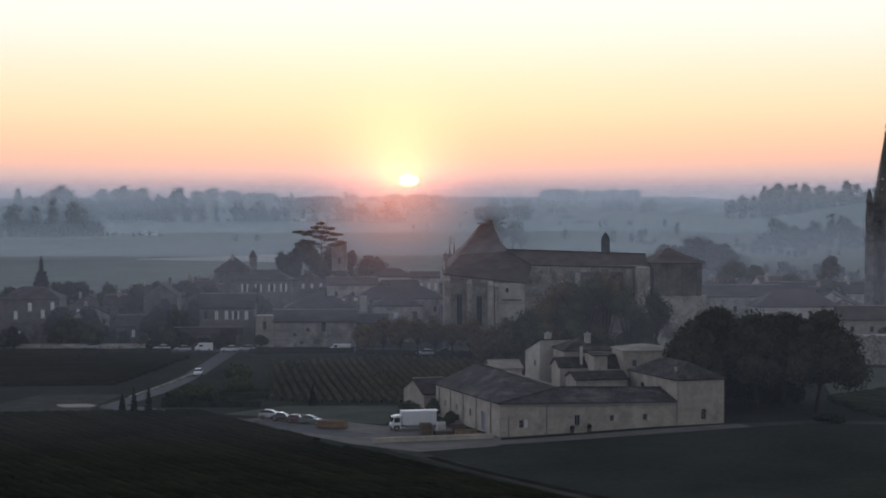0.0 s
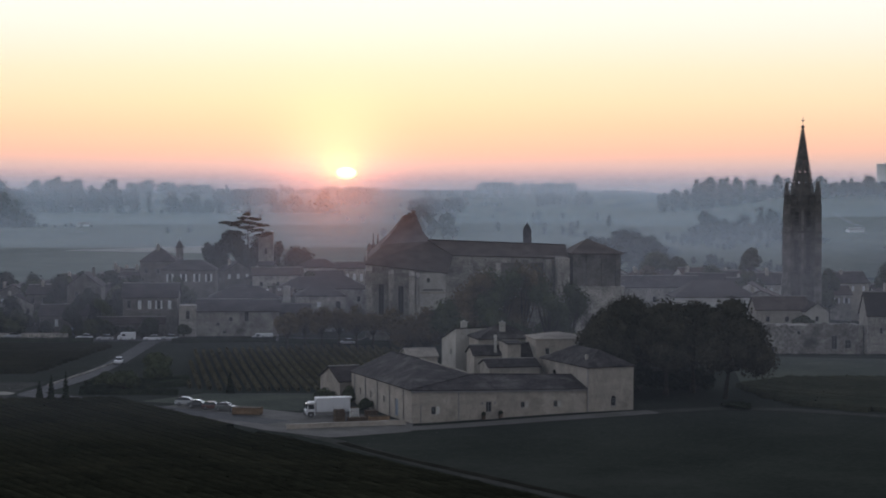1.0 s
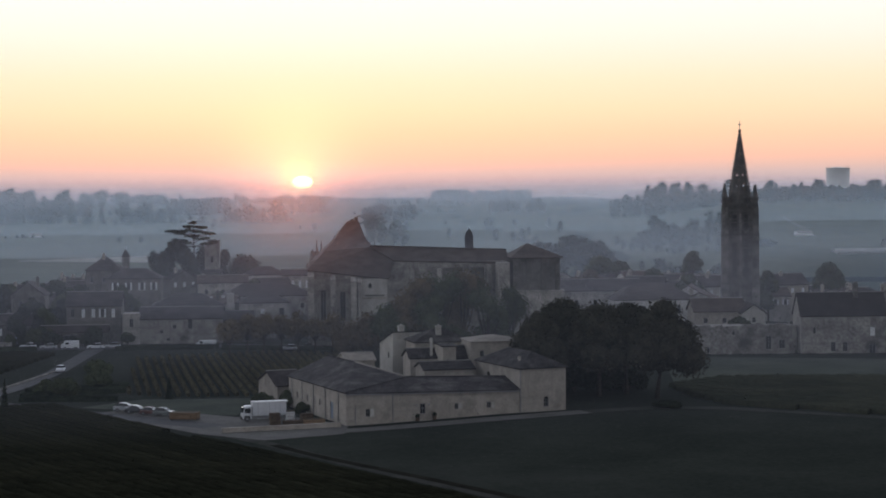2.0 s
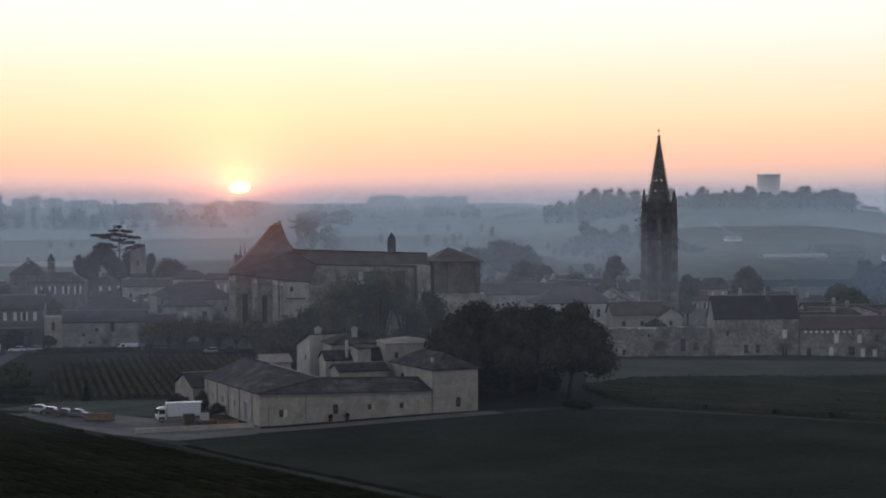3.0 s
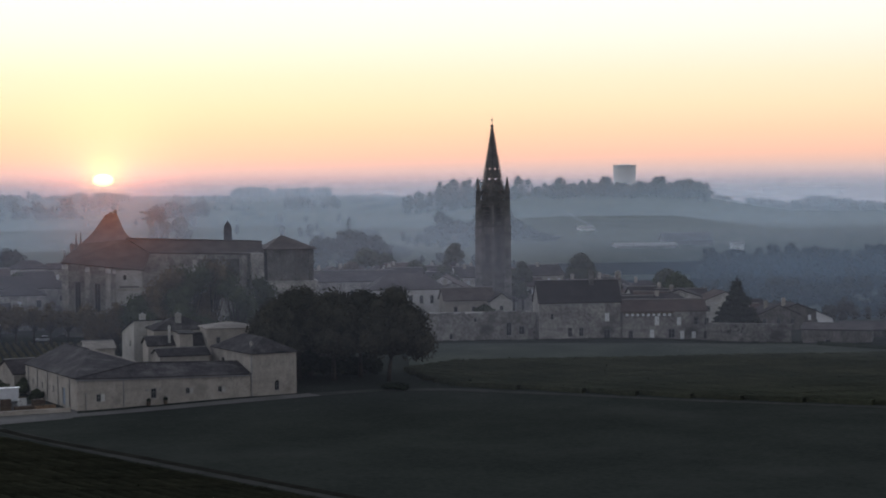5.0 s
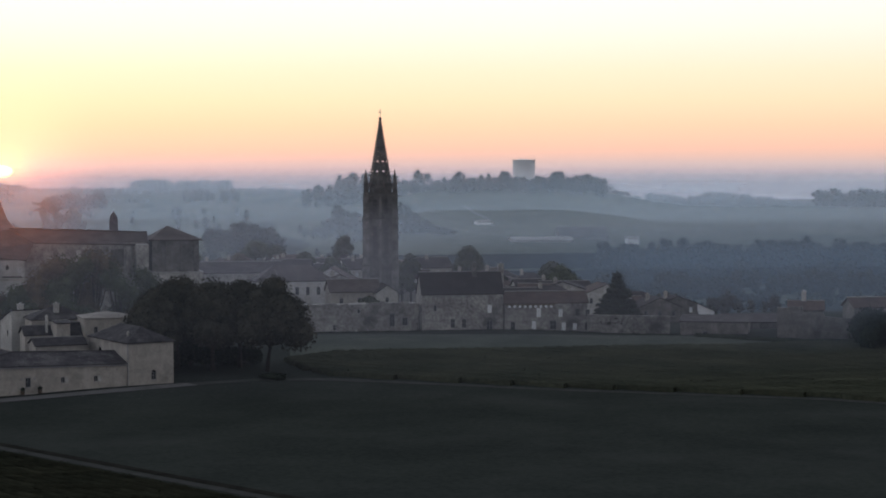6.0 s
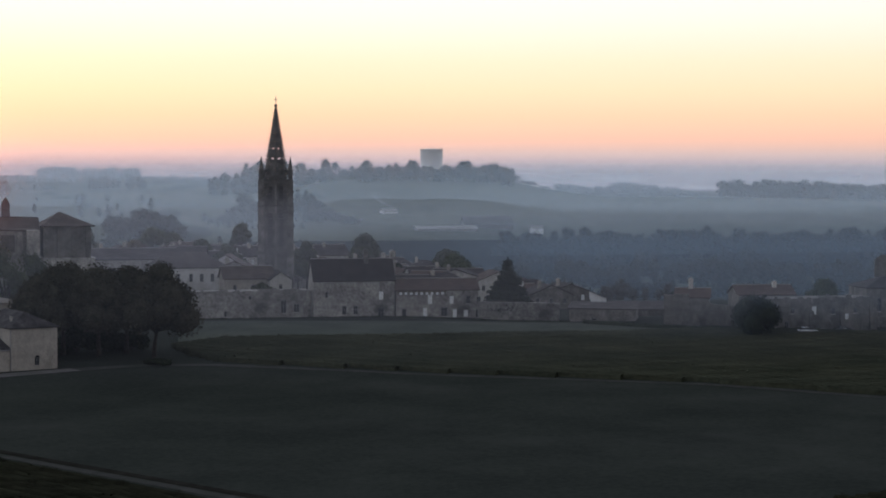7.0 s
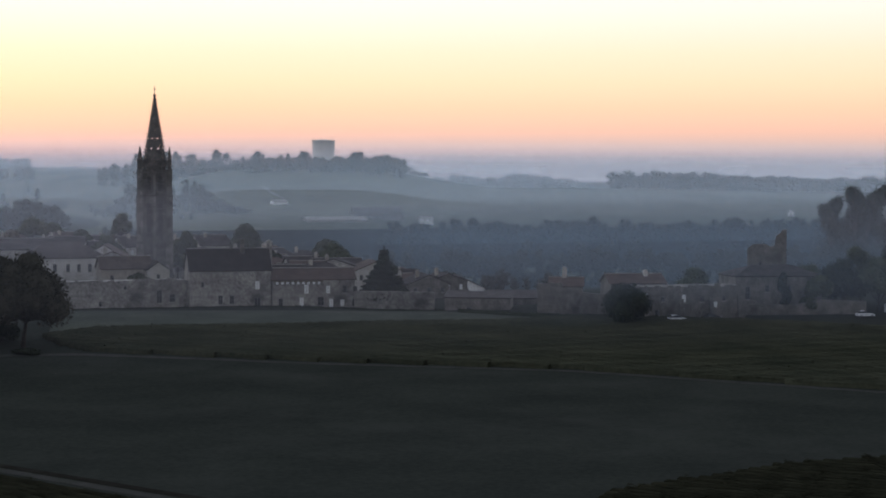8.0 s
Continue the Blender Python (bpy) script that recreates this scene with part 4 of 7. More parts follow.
    for k in range(9):
        u = -4.2 + k * 1.05
        for y0 in (-4.75, 4.45):
            add_box(bm, u - 0.15, u + 0.15, y0, y0 + 0.3, 33.9, 34.9)
            add_box(bm, y0, y0 + 0.3, u - 0.15, u + 0.15, 33.9, 34.9)
    for y0 in (-4.75, 4.45):
        add_box(bm, -4.7, 4.7, y0, y0 + 0.3, 34.9, 35.15)
        add_box(bm, y0, y0 + 0.3, -4.7, 4.7, 34.9, 35.15)
    part("parapet", bm, TOWERSTONE, home)
    turn8 = math.pi / 8
    prism("drum", ngon(0, 0, 3.45, 8, turn8), 33.8, 36.6, TOWERSTONE, home)
    box("drum_cornice", -3.3, 3.3, -3.3, 3.3, 36.3, 36.6, TOWERSTONE, home)
    top = 56.0
    z0, r0 = 36.6, 3.25
    # eight sloping faces, two rows of quatrefoil openings going through them
    rows_z = [(40.2, 0.27), (43.2, 0.23)]
    bm = bmesh.new()

    def ring_at(z, k):
        rr = r0 * (1 - 0.95 * (z - z0) / (top - z0))
        return Vector((rr * math.cos(k * math.pi / 4), rr * math.sin(k * math.pi / 4), z))

    levels = [z0] + [v for z, h in rows_z for v in (z - h, z + h)] + [top]
    for k in range(8):
        for n, (a, b) in enumerate(zip(levels, levels[1:])):
            p, q, u, v = ring_at(a, k), ring_at(a, k + 1), ring_at(b, k + 1), ring_at(b, k)
            if n % 2 == 0:
                bm.faces.new([bm.verts.new(c) for c in (p, q, u, v)])
                continue
            half_w = rows_z[n // 2][1] / (q - p).length
            cuts = [0.0, 0.5 - half_w, 0.5 + half_w, 1.0]
            for c in (0, 2):
                bm.faces.new([bm.verts.new(d) for d in (p.lerp(q, cuts[c]), p.lerp(q, cuts[c + 1]), v.lerp(u, cuts[c + 1]), v.lerp(u, cuts[c]))])
    bmesh.ops.remove_doubles(bm, verts=bm.verts, dist=0.001)
    part("spire", bm, TOWERSTONE, home)
    bm = bmesh.new()
    for k in range(8):
        a = k * math.pi / 4
        for i in range(21):
            z = z0 + 0.6 + i * 0.92
            rr = r0 * (1 - 0.95 * (z - z0) / (top - z0)) + 0.08
            s = 0.33 * (1 - 0.5 * (z - z0) / (top - z0))
            x, y = rr * math.cos(a), rr * math.sin(a)
            v = [bm.verts.new(p) for p in ((x - s, y, z), (x, y - s, z), (x + s, y, z), (x, y + s, z), (x + 0.3 * math.cos(a), y + 0.3 * math.sin(a), z + 1.2 * s), (x, y, z - 1.0 * s))]
            for i0 in range(4):
                bm.faces.new((v[i0], v[(i0 + 1) % 4], v[4]))
                bm.faces.new((v[(i0 + 1) % 4], v[i0], v[5]))
    tagged(part("crockets", bm, TOWERSTONE, home, "rows of carved crockets along the spire edges"), kind="stuff")
    for k in range(8):
        a = (k + 0.5) * math.pi / 4
        for z, s in ((47.2, 0.24), (50.0, 0.18)):
            rr = r0 * math.cos(turn8) * (1 - 0.95 * (z - z0) / (top - z0))
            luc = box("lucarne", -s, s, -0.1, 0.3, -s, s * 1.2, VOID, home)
            luc.matrix_local = pose(rr * math.cos(a), rr * math.sin(a), z, 0, 0, math.degrees(a) + 90)
    prism("finial", ngon(0, 0, 0.42, 8), 55.6, 56.2, TOWERSTONE, home)
    bar("cross_shaft", (0, 0, 56.1), (0, 0, 58.6), 0.09, STEEL, home)
    box("cross_arm", -0.5, 0.5, -0.07, 0.07, 57.5, 57.7, STEEL, home)
    return home


bell_tower()

# ---- town houses, west side ----
house("ruined cream stone tower house with a dark window", -37.8, 470, 0, 4.5, 6, 0, 8.6, 9.4, "flat", OLDSTONE, TILE, [(2.3, 5.0, 0.95, 2.2, "sash")], name="tower_house")
house("roofless old limestone house front, pitted and stained", -33.3, 470.4, 0, 21.5, 9, 0, 7.1, 9.8, "gu", OLDSTONE, TILE, [(13.1, 4.3, 1.1, 2.6, "sash"), (5.6, 3.2, 0.9, 0.9, "dark"), (9.0, 4.4, 0.9, 1.1, "dark"), (7.3, 1.2, 0.9, 0.8, "dark")])
house("two-storey house with open pale shutters", -49.0, 537, 0, 16, 9, 4, 14.8, 17.4, "hip", DARKSTONE, TILE, [(2.4, 7.2, 1.0, 2.3, "open"), (6.4, 7.2, 1.0, 2.3, "open"), (10.4, 7.2, 1.0, 2.3, "open"), (13.9, 7.2, 1.0, 2.3, "open")])
house("low house with a row of pale shuttered windows", -52.6, 472, 0, 14.2, 9, 1, 10.7, 14.0, "gu", DARKSTONE, TILE, [(1.6, 6.6, 0.9, 2.2, "sash"), (4.4, 6.6, 0.9, 2.2, "shut"), (7.0, 6.6, 0.9, 2.2, "shut"), (9.4, 6.6, 0.9, 2.2, "open"), (12.2, 6.6, 0.9, 2.2, "shut")])
house("small stone cottage with one pale shutter", -75.3, 478, 0, 12.4, 8, 0.2, 5.5, 8.0, "gu", DARKSTONE, TILE, [(4.5, 2.4, 0.9, 1.9, "shut"), (9.0, 0.2, 1.2, 2.2, "door")])
house("tall narrow gabled stone house", -69.5, 488, 0, 9.0, 9, 0.2, 12.8, 16.2, "gv", DARKSTONE, TILE, [(2.6, 9.4, 0.9, 1.6, "sash"), (6.2, 9.4, 0.9, 1.6, "sash"), (4.4, 5.6, 0.9, 1.6, "shut")], [(6.5, 5, 14.0, 17.0, 0.8, 0.7, DARKSTONE)])
house("broad stone house with pale closed shutters", -107, 482, 0, 16, 10, 0.5, 12.6, 15.4, "hip", DARKSTONE, TILE, [(4.4, 6.6, 1.0, 2.2, "shut"), (8.2, 8.8, 1.0, 2.2, "shut"), (11.6, 6.9, 1.0, 2.2, "shut"), (14.2, 9.0, 1.0, 2.2, "shut"), (5.0, 1.0, 1.1, 2.4, "shut")])
house("long pale house under a low tiled roof", -9.6, 580, 0, 13.5, 9, 4, 13.5, 15.9, "hip", WHITEWALL, TILE, row_of(5, 13.5, 5.2, 0.9, 1.6, "sash"))
house("house with tall pale windows near the church", 3.2, 572, 0, 9.0, 8, 4, 13.6, 15.2, "gu", OLDSTONE, TILE, row_of(4, 9.0, 5.4, 0.9, 2.4, "shut"))
house("stone house with a broad brown roof and stout chimney", -7.4, 484, 4, 13.0, 10, 0.5, 10.2, 12.8, "hip", OLDSTONE, TILE, [(1.6, 6.0, 1.0, 1.6, "shut"), (6.0, 6.4, 1.0, 1.6, "shut"), (11.2, 6.2, 1.3, 2.0, "sash")], [(-2.6, 3.0, 8.0, 12.0, 1.9, 1.4, WHITEWALL)])
range_two = house("narrow stone house with a patched low roof", -18.5, 489, -6, 9.5, 9, 0.5, 10.0, 11.6, "gu", OLDSTONE, REDTILE, [(3.0, 7.0, 0.9, 1.3, "sash"), (6.4, 7.0, 0.9, 1.3, "sash")])
for u, v in ((2.0, 1.8), (5.4, 2.8)):
    box("skylight", u, u + 0.9, v, v + 0.9, 10.1, 10.75 + 0.2 * v, SHUTTER, range_two)
house("low lean-to with a dark tiled roof beside the old front", -12.6, 474, 2, 9.0, 7, 0.2, 6.4, 8.4, "gu", DARKSTONE, TILE, [(3, 2.4, 1.0, 1.6, "sash"), (6.4, 2.4, 1.0, 1.6, "shut")])
house("house end with a crumbling stone wall below the keep", -22.0, 540, 4, 15, 9, 3, 13.0, 15.0, "gu", OLDSTONE, REDTILE, row_of(3, 15, 6.5, 0.9, 1.4, "sash"))
house("low range with long sagging tiled roof", -31.0, 484, 3, 19, 12, 0.5, 9.6, 12.4, "hip", DARKSTONE, TILE, row_of(4, 19, 6.0, 0.9, 1.4, "sash"), [(17.5, 3, 10, 12.6, 0.9, 0.8, DARKSTONE)])
house("house with red-brown roof stretching toward the church", -13, 500, 2, 25, 12, 0.5, 11.2, 14.3, "hip", OLDSTONE, TILE, row_of(5, 25, 7.0, 0.9, 1.5, "sash"))
house("hip-roofed house among the trees", -58, 560, 0, 11, 10, 4, 16.5, 20.3, "hip", DARKSTONE, TILE, row_of(3, 11, 8.5, 0.9, 1.6, "sash"), [(5.2, 4, 15.2, 17.2)])

old = thing("old_keep", "ruined square stone tower beside a cedar", "tower", pose(-23.2, 600, 4))
poly_part("wall", [[(0, 0, 0), (5, 0, 0), (5, 0, 20.6), (0, 0, 19.8)], [(5, 0, 0), (5, 6, 0), (5, 6, 20.2), (5, 0, 20.6)], [(0, 0, 0), (0, 0, 19.8), (0, 6, 19.2), (0, 6, 0)], [(0, 6, 0), (0, 6, 19.2), (5, 6, 20.2), (5, 6, 0)]], OLDSTONE, old, 0.8)
box("slit_window", 2.2, 2.8, -0.02, 0.3, 13, 15, PANE, old)
sp = thing("church_spirelet", "small dark domed turret above the roofs", "turret", pose(-49.5, 600, 4))
prism("shaft", ngon(0, 0, 1.3, 8), 0, 15.2, DARKSTONE, sp)
prism("cap", ngon(0, 0, 1.5, 8), 15.2, 17.4, TILE, sp, top=0.3)
bar("finial", (0, 0, 17.3), (0, 0, 18.8), 0.12, STEEL, sp)

# ---- town houses, middle and south ----
house("white-fronted house with a row of square windows", 94.0, 474, -1, 22.0, 12, 1, 10.4, 14.4, "hip", WHITEWALL, CHURCHTILE, [(4.0, 5.4, 1.0, 2.2, "sash"), (8.0, 5.4, 1.0, 2.2, "sash"), (11.6, 5.4, 1.0, 2.2, "sash"), (14.6, 5.4, 1.0, 2.2, "sash"), (17.6, 5.4, 1.0, 2.2, "sash"), (20.4, 5.4, 1.0, 2.2, "sash")])
house("long house under a dark sagging roof", 78.0, 488, 0, 26.0, 10, 1, 12.2, 15.0, "gu", OLDSTONE, TILE, row_of(5, 26, 7.0, 1.0, 1.6, "sash"))
house("low ochre house with long tiled roof", 111.8, 456, -1, 13.6, 9, 1, 8.2, 11.2, "gu", LIMESTONE, CHURCHTILE, [(3, 4, 1, 1.4, "sash"), (8, 4, 1, 1.4, "sash")])
house("gable-fronted house with a bright white gable", 123.6, 452, -3, 6.0, 10, 1, 7.9, 10.0, "gv", WHITEWALL, TILE, [(3.0, 4.4, 0.9, 1.3, "sash")])
house("long dark slate-roofed stone hall with chimneys", 124.6, 402.4, -3, 20.2, 8, 0.8, 10.6, 15.6, "gu", MIDSTONE, SLATE, [(7.6, 1.4, 1.1, 2.2, "dark"), (10.4, 1.4, 1.1, 2.2, "dark"), (16.8, 0.4, 1.5, 2.6, "sash"), (16.8, 5.0, 1.1, 2.0, "shut"), (3.2, 5.6, 0.7, 1.4, "dark")], [(13.6, 3.4, 13.5, 17.0, 1.1, 0.9, DARKSTONE), (20.6, 4.5, 9, 16.6, 1.3, 1.2, OLDSTONE)], over=0.25)
two = house("two-storey stone terrace with a toothed cornice", 144.9, 400.3, -8, 20.5, 9, 0.3, 8.2, 10.6, "gu", MIDSTONE, REDTILE, [(2.0, 1.0, 1.1, 2.2, "sash"), (8.4, 4.4, 1.1, 2.2, "shut"), (7.2, 1.2, 1.0, 2.2, "shut"), (12.0, 1.3, 1.6, 2.2, "dark"), (13.8, 4.4, 1.0, 1.9, "shut"), (18.0, 4.4, 1.0, 1.9, "sash"), (20.6, 4.4, 1.0, 1.7, "sash"), (17.4, 1.2, 1.0, 1.6, "shut"), (20.4, 1.0, 1.0, 1.9, "dark"), (14.6, 1.0, 1.0, 2.0, "shut")])
for k in range(9):
    box("cornice_block", 0.8 + k * 1.3, 1.4 + k * 1.3, -0.3, 0.0, 6.7, 7.3, SHUTTER, two)
box("cornice", 0.2, 12.4, -0.36, -0.002, 7.31, 7.6, DARKWOOD, two)
house("brown-roofed house behind the town wall", 144.0, 418, -3, 15, 10, 0, 8.0, 10.4, "gu", OLDSTONE, TILE)
long_house = house("long wall-like stone house with patched render", 95.4, 405, 0, 29.0, 7, 1.4, 8.1, 8.2, "flat", MIDSTONE, TILE, [(22.3, 1.2, 1.3, 3.2, "dark"), (25.5, 1.4, 1.4, 2.0, "dark"), (8.0, 0.6, 0.7, 1.3, "dark"), (14, 4.6, 0.7, 1.0, "dark")])
wall3 = thing("garden_wall", "old grey stone garden wall below a dark conifer", "wall", pose(163.0, 391.0, 0.3, 0, 0, -30))
bm = bmesh.new()
facade(bm, 20, -1, 5.2, [(4.0, 0.6, 0.8, 1.1, "dark")])
bmesh.ops.solidify(bm, geom=list(bm.faces), thickness=0.02)
add_box(bm, 0, 20, 0.35, 0.6, -1, 5.2)
add_box(bm, -0.1, 20.1, -0.1, 0.7, 5.2, 5.4)
part("wall", bm, MIDSTONE, wall3)
house("white gabled house on the slope below the wall", 207.5, 455, -14, 14.5, 12, -10, 1.2, 4.4, "gv", FARWHITE, TILE, [(4, 7, 1, 1.4, "sash"), (9, 7, 1, 1.4, "sash")])
house("dark-roofed stone barn before the white house", 200.5, 441, -8, 12.0, 9, -8, -0.6, 1.6, "gu", MIDSTONE, TILE, [(5, 4, 1.2, 2.0, "dark")])
house("pale roofed house beside the slope", 212, 462, 12, 10, 9, -10, 0.2, 2.9, "gu", WHITEWALL, REDTILE)
house("low dark shed with a flat tiled roof", 183, 381, -28, 16, 8, -1, 4.3, 5.3, "shed", DARKSTONE, TILE, [(6, 1.5, 1.2, 1.6, "dark")])
house("long low dark outbuilding behind the vines", 199, 392, -16, 20, 8, -2, 2.9, 4.4, "shed", DARKSTONE, TILE)

ruin = thing("ruined_wall", "broken stone town wall with a taller stump", "wall", pose(200.2, 364.0, 1.2, 0, 0, -32))
poly_part("wall", [[(0, 0, -1), (17, 0, -1), (17, 0, 5.0), (11, 0, 5.4), (10.4, 0, 6.3), (6.0, 0, 6.2), (5.8, 0, 7.4), (0, 0, 7.3)]], DARKSTONE, ruin, 1.0)
poly_part("tumbled_rubble", [[(5.6, -1.2, -1), (9.4, -1.6, -1), (8.0, -0.2, 2.6), (6.0, -0.2, 3.4)]], DARKSTONE, ruin, 0.6)
rampart_house = house("stone house range along the old rampart", 215.0, 343.0, -6, 28, 9, 1.5, 8.7, 8.8, "flat", DARKSTONE, TILE, [(3.2, 4.2, 1.0, 1.7, "shut"), (12.6, 3.6, 1.0, 1.8, "shut"), (20.5, 2.4, 0.9, 1.3, "shut"), (12.2, 0.2, 1.3, 2.2, "dark"), (7.4, 3.8, 0.8, 1.2, "dark"), (17.2, 3.6, 0.9, 1.4, "sash"), (22.6, 3.8, 0.8, 1.2, "dark"), (6.0, 0.4, 1.0, 1.6, "dark")])


def broken_top(home, w, z, mat, low=0.1, high=1.0, seed=0):
    """Uneven courses of stone left standing along the top of an old wall."""
    rg = random.Random(seed)
    bm = bmesh.new()
    u = 0.0
    while u < w - 0.4:
        step = min(rg.uniform(0.5, 2.0), w - u)
        add_box(bm, u, u + step - 0.004, -0.03, 0.5, z, z + rg.uniform(low, high) * rg.random())
        u += step
    return part("broken_coping", bm, mat, home)


broken_top(long_house, 29.0, 6.7, MIDSTONE, 0.1, 0.8, 2)
broken_top(ruin, 5.8, 7.2, DARKSTONE, 0.2, 1.0, 3)
broken_top(rampart_house, 28, 7.2, DARKSTONE, 0.2, 1.1, 1)
for k in range(13):
    box("corbel", 6.0 + k * 0.95, 6.4 + k * 0.95, -0.28, 0.0, 6.3, 6.8, DARKSTONE, rampart_house)
for u, h in ((2.2, 5.0), (11.4, 4.4), (18.8, 5.4), (26.0, 6.0)):
    poly_part("buttress", [[(u, -1.1, -1), (u + 1.1, -1.1, -1), (u + 1.1, -0.02, h), (u, -0.02, h)]], DARKSTONE, rampart_house, 0.5)
house("low house with a patched red roof behind the rampart", 214.5, 353.5, -8, 13.5, 8, 1, 9.0, 10.9, "gu", DARKSTONE, REDTILE, (), [(9.5, 3.0, 8.2, 10.6, 0.9, 0.8, WHITEWALL)])
house("white-chimneyed house among the walls", 207.0, 372, -25, 8, 7, 1, 7.4, 9.2, "gu", DARKSTONE, REDTILE, [], [(3.5, 3.5, 8.0, 10.4, 1.1, 0.9, WHITEWALL)])
house("square stone house with low hipped roof", 245.3, 349.0, -10, 22, 12, 1.2, 10.4, 12.6, "hip", DARKSTONE, TILE, [(3.0, 3.6, 1.4, 3.2, "sash"), (8.0, 5.4, 1.0, 1.6, "sash"), (13.5, 5.4, 1.0, 1.6, "sash")])
annex = thing("garden_wall", "weathered stone wall at the town edge", "wall", pose(238.5, 345.5, 1.2, 0, 0, -8))
poly_part("wall", [[(0, 0, -1), (38, 0, -1), (38, 0, 3.2), (26, 0, 3.8), (20, 0, 2.6), (8, 0, 2.8), (0, 0, 4.2)]], DARKSTONE, annex, 0.7)
keep = thing("castle_keep", "ruined square keep with a taller broken corner", "castle keep", pose(290.3, 421, -4, 0, 0, -30))
poly_part("wall", [[(0, 0, -2), (7.6, 0, -2), (7.6, 0, 18.2), (6.2, 0, 17.8), (5.6, 0, 18.6), (1.6, 0, 18.5), (0, 0, 17.3)], [(0, 0, -2), (0, 0, 17.3), (0, 6.5, 17), (0, 6.5, -2)], [(0, 6.5, -2), (0, 6.5, 17), (7.6, 6.5, 17.6), (7.6, 6.5, -2)], [(7.6, 0, -2), (7.6, 6.5, -2), (7.6, 6.5, 17.6), (7.6, 0, 18.2)]], DARKSTONE, keep, 0.9)
poly_part("corner_turret", [[(7.7, -0.3, -2), (11.0, -0.3, -2), (11.0, -0.3, 22.9), (9.6, -0.3, 22.6), (9.2, -0.3, 21.6), (8.2, -0.3, 21.2), (7.7, -0.3, 19.0)]], DARKSTONE, keep, 2.6)
box("slit_window", 3.4, 4.0, -0.03, 0.2, 11, 13.4, PANE, keep)

# roofscape between the church and the valley
rng = random.Random(7)
tones = ["grey stone", "pale plastered", "weathered stone", "cream rendered"]
for i in range(74):
    x = rng.uniform(82, 205)
    y = rng.uniform(482, 640)
    if abs(x - 133) < 13 and y < 512:
        continue
    w, d = rng.uniform(8, 16), rng.uniform(8, 11)
    g = land(x + w / 2, y)
    top = 9.5 - 10.5 * smooth(150, 215, x) - 4.0 * smooth(540, 640, y) + rng.uniform(-1.6, 1.8)
    top = max(top, g + 5)
    kind = rng.choice(["gu", "gu", "hip", "gv"])
    n = rng.choice([2, 3, 4])
    house(f"{rng.choice(tones)} town house under a worn tiled roof", x, y, rng.uniform(-25, 25), w, d, g, top, top + rng.uniform(2.0, 3.2), kind, rng.choice([OLDSTONE, WHITEWALL, LIMESTONE, OLDSTONE]), rng.choice([TILE, TILE, REDTILE]), row_of(n, w, top - g - 2.6, 0.9, 1.5, rng.choice(["sash", "shut", "open"])), [(w * 0.3, d * 0.4, top - g + 0.5, top - g + 3.6)] if rng.random() < 0.6 else ())
for i in range(26):
    x = rng.uniform(150, 200)
    y = rng.uniform(424, 482)
    w, d = rng.uniform(8, 14), rng.uniform(7, 10)
    g = land(x + w / 2, y)
    top = 8.0 - 8.0 * smooth(165, 205, x) + rng.uniform(-1.5, 1.5)
    top = max(top, g + 4)
    house(f"{rng.choice(tones)} low house on the town slope", x, y, rng.uniform(-25, 15), w, d, g, top, top + rng.uniform(1.8, 2.8), rng.choice(["gu", "hip", "gv"]), rng.choice([OLDSTONE, WHITEWALL, DARKSTONE]), rng.choice([TILE, TILE, REDTILE]), row_of(3, w, top - g - 2.4, 0.9, 1.4, rng.choice(["sash", "shut"])), [(w * 0.3, d * 0.4, top - g + 0.5, top - g + 3.2)] if rng.random() < 0.6 else ())
for i in range(40):
    x = rng.uniform(-150, 12)
    y = rng.uniform(505, 600)
    if -62 < x < -15 and y < 560:
        continue
    w, d = rng.uniform(8, 15), rng.uniform(8, 11)
    g = land(x + w / 2, y)
    top = 8.6 + 3.5 * smooth(520, 600, y) * smooth(-110, -40, x) - 3.5 * smooth(-70, -130, x) + rng.uniform(-1.4, 1.0)
    n = rng.choice([2, 3, 4])
    house(f"{rng.choice(tones)} village house under a worn tiled roof", x, y, rng.uniform(-20, 20), w, d, g, top, top + rng.uniform(1.8, 3.0), rng.choice(["gu", "hip", "gv"]), rng.choice([DARKSTONE, DARKSTONE, OLDSTONE, DARKSTONE]), TILE, row_of(n, w, top - g - 2.6, 0.9, 1.5, rng.choice(["sash", "shut", "sash"])), [(w * 0.3, d * 0.4, top - g + 0.5, top - g + 3.4)] if rng.random() < 0.5 else ())

# far buildings on the slope, and the water tower
house("small white farmhouse out on the plain", -180, 1250, 10, 8, 6, 8.0, 12.6, 14.0, "gu", FARWHITE, RIDGE, group="far wineries")
house("small white house under distant trees", -88, 1500, -8, 6, 5, 14.0, 18.6, 20.0, "gu", FARWHITE, RIDGE, group="far wineries")
house("long pale winery shed far across the valley", 352, 1098, 0, 42, 14, -6, 0.6, 2.6, "gu", OLDSTONE, RIDGE, (), group="far wineries")
house("long dark roofed farm shed on the far slope", 392, 1120, -4, 34, 16, -4, 3.0, 8.2, "gu", DARKSTONE, TILE, (), group="far wineries")
house("small white shed beside the far farm", 436, 1108, -4, 8, 7, -6, 0.6, 2.0, "gu", FARWHITE, RIDGE, group="far wineries")
house("tiny white house halfway up the hill", 353, 1190, 8, 11, 7, 4, 10.5, 12.2, "gu", FARWHITE, RIDGE, group="far wineries")
house("pale hilltop house half hidden in the wood", 420, 1560, 0, 46, 14, 26, 36.5, 40.0, "hip", OLDSTONE, TILE, row_of(6, 46, 5, 1.2, 2, "dark"), group="far wineries")
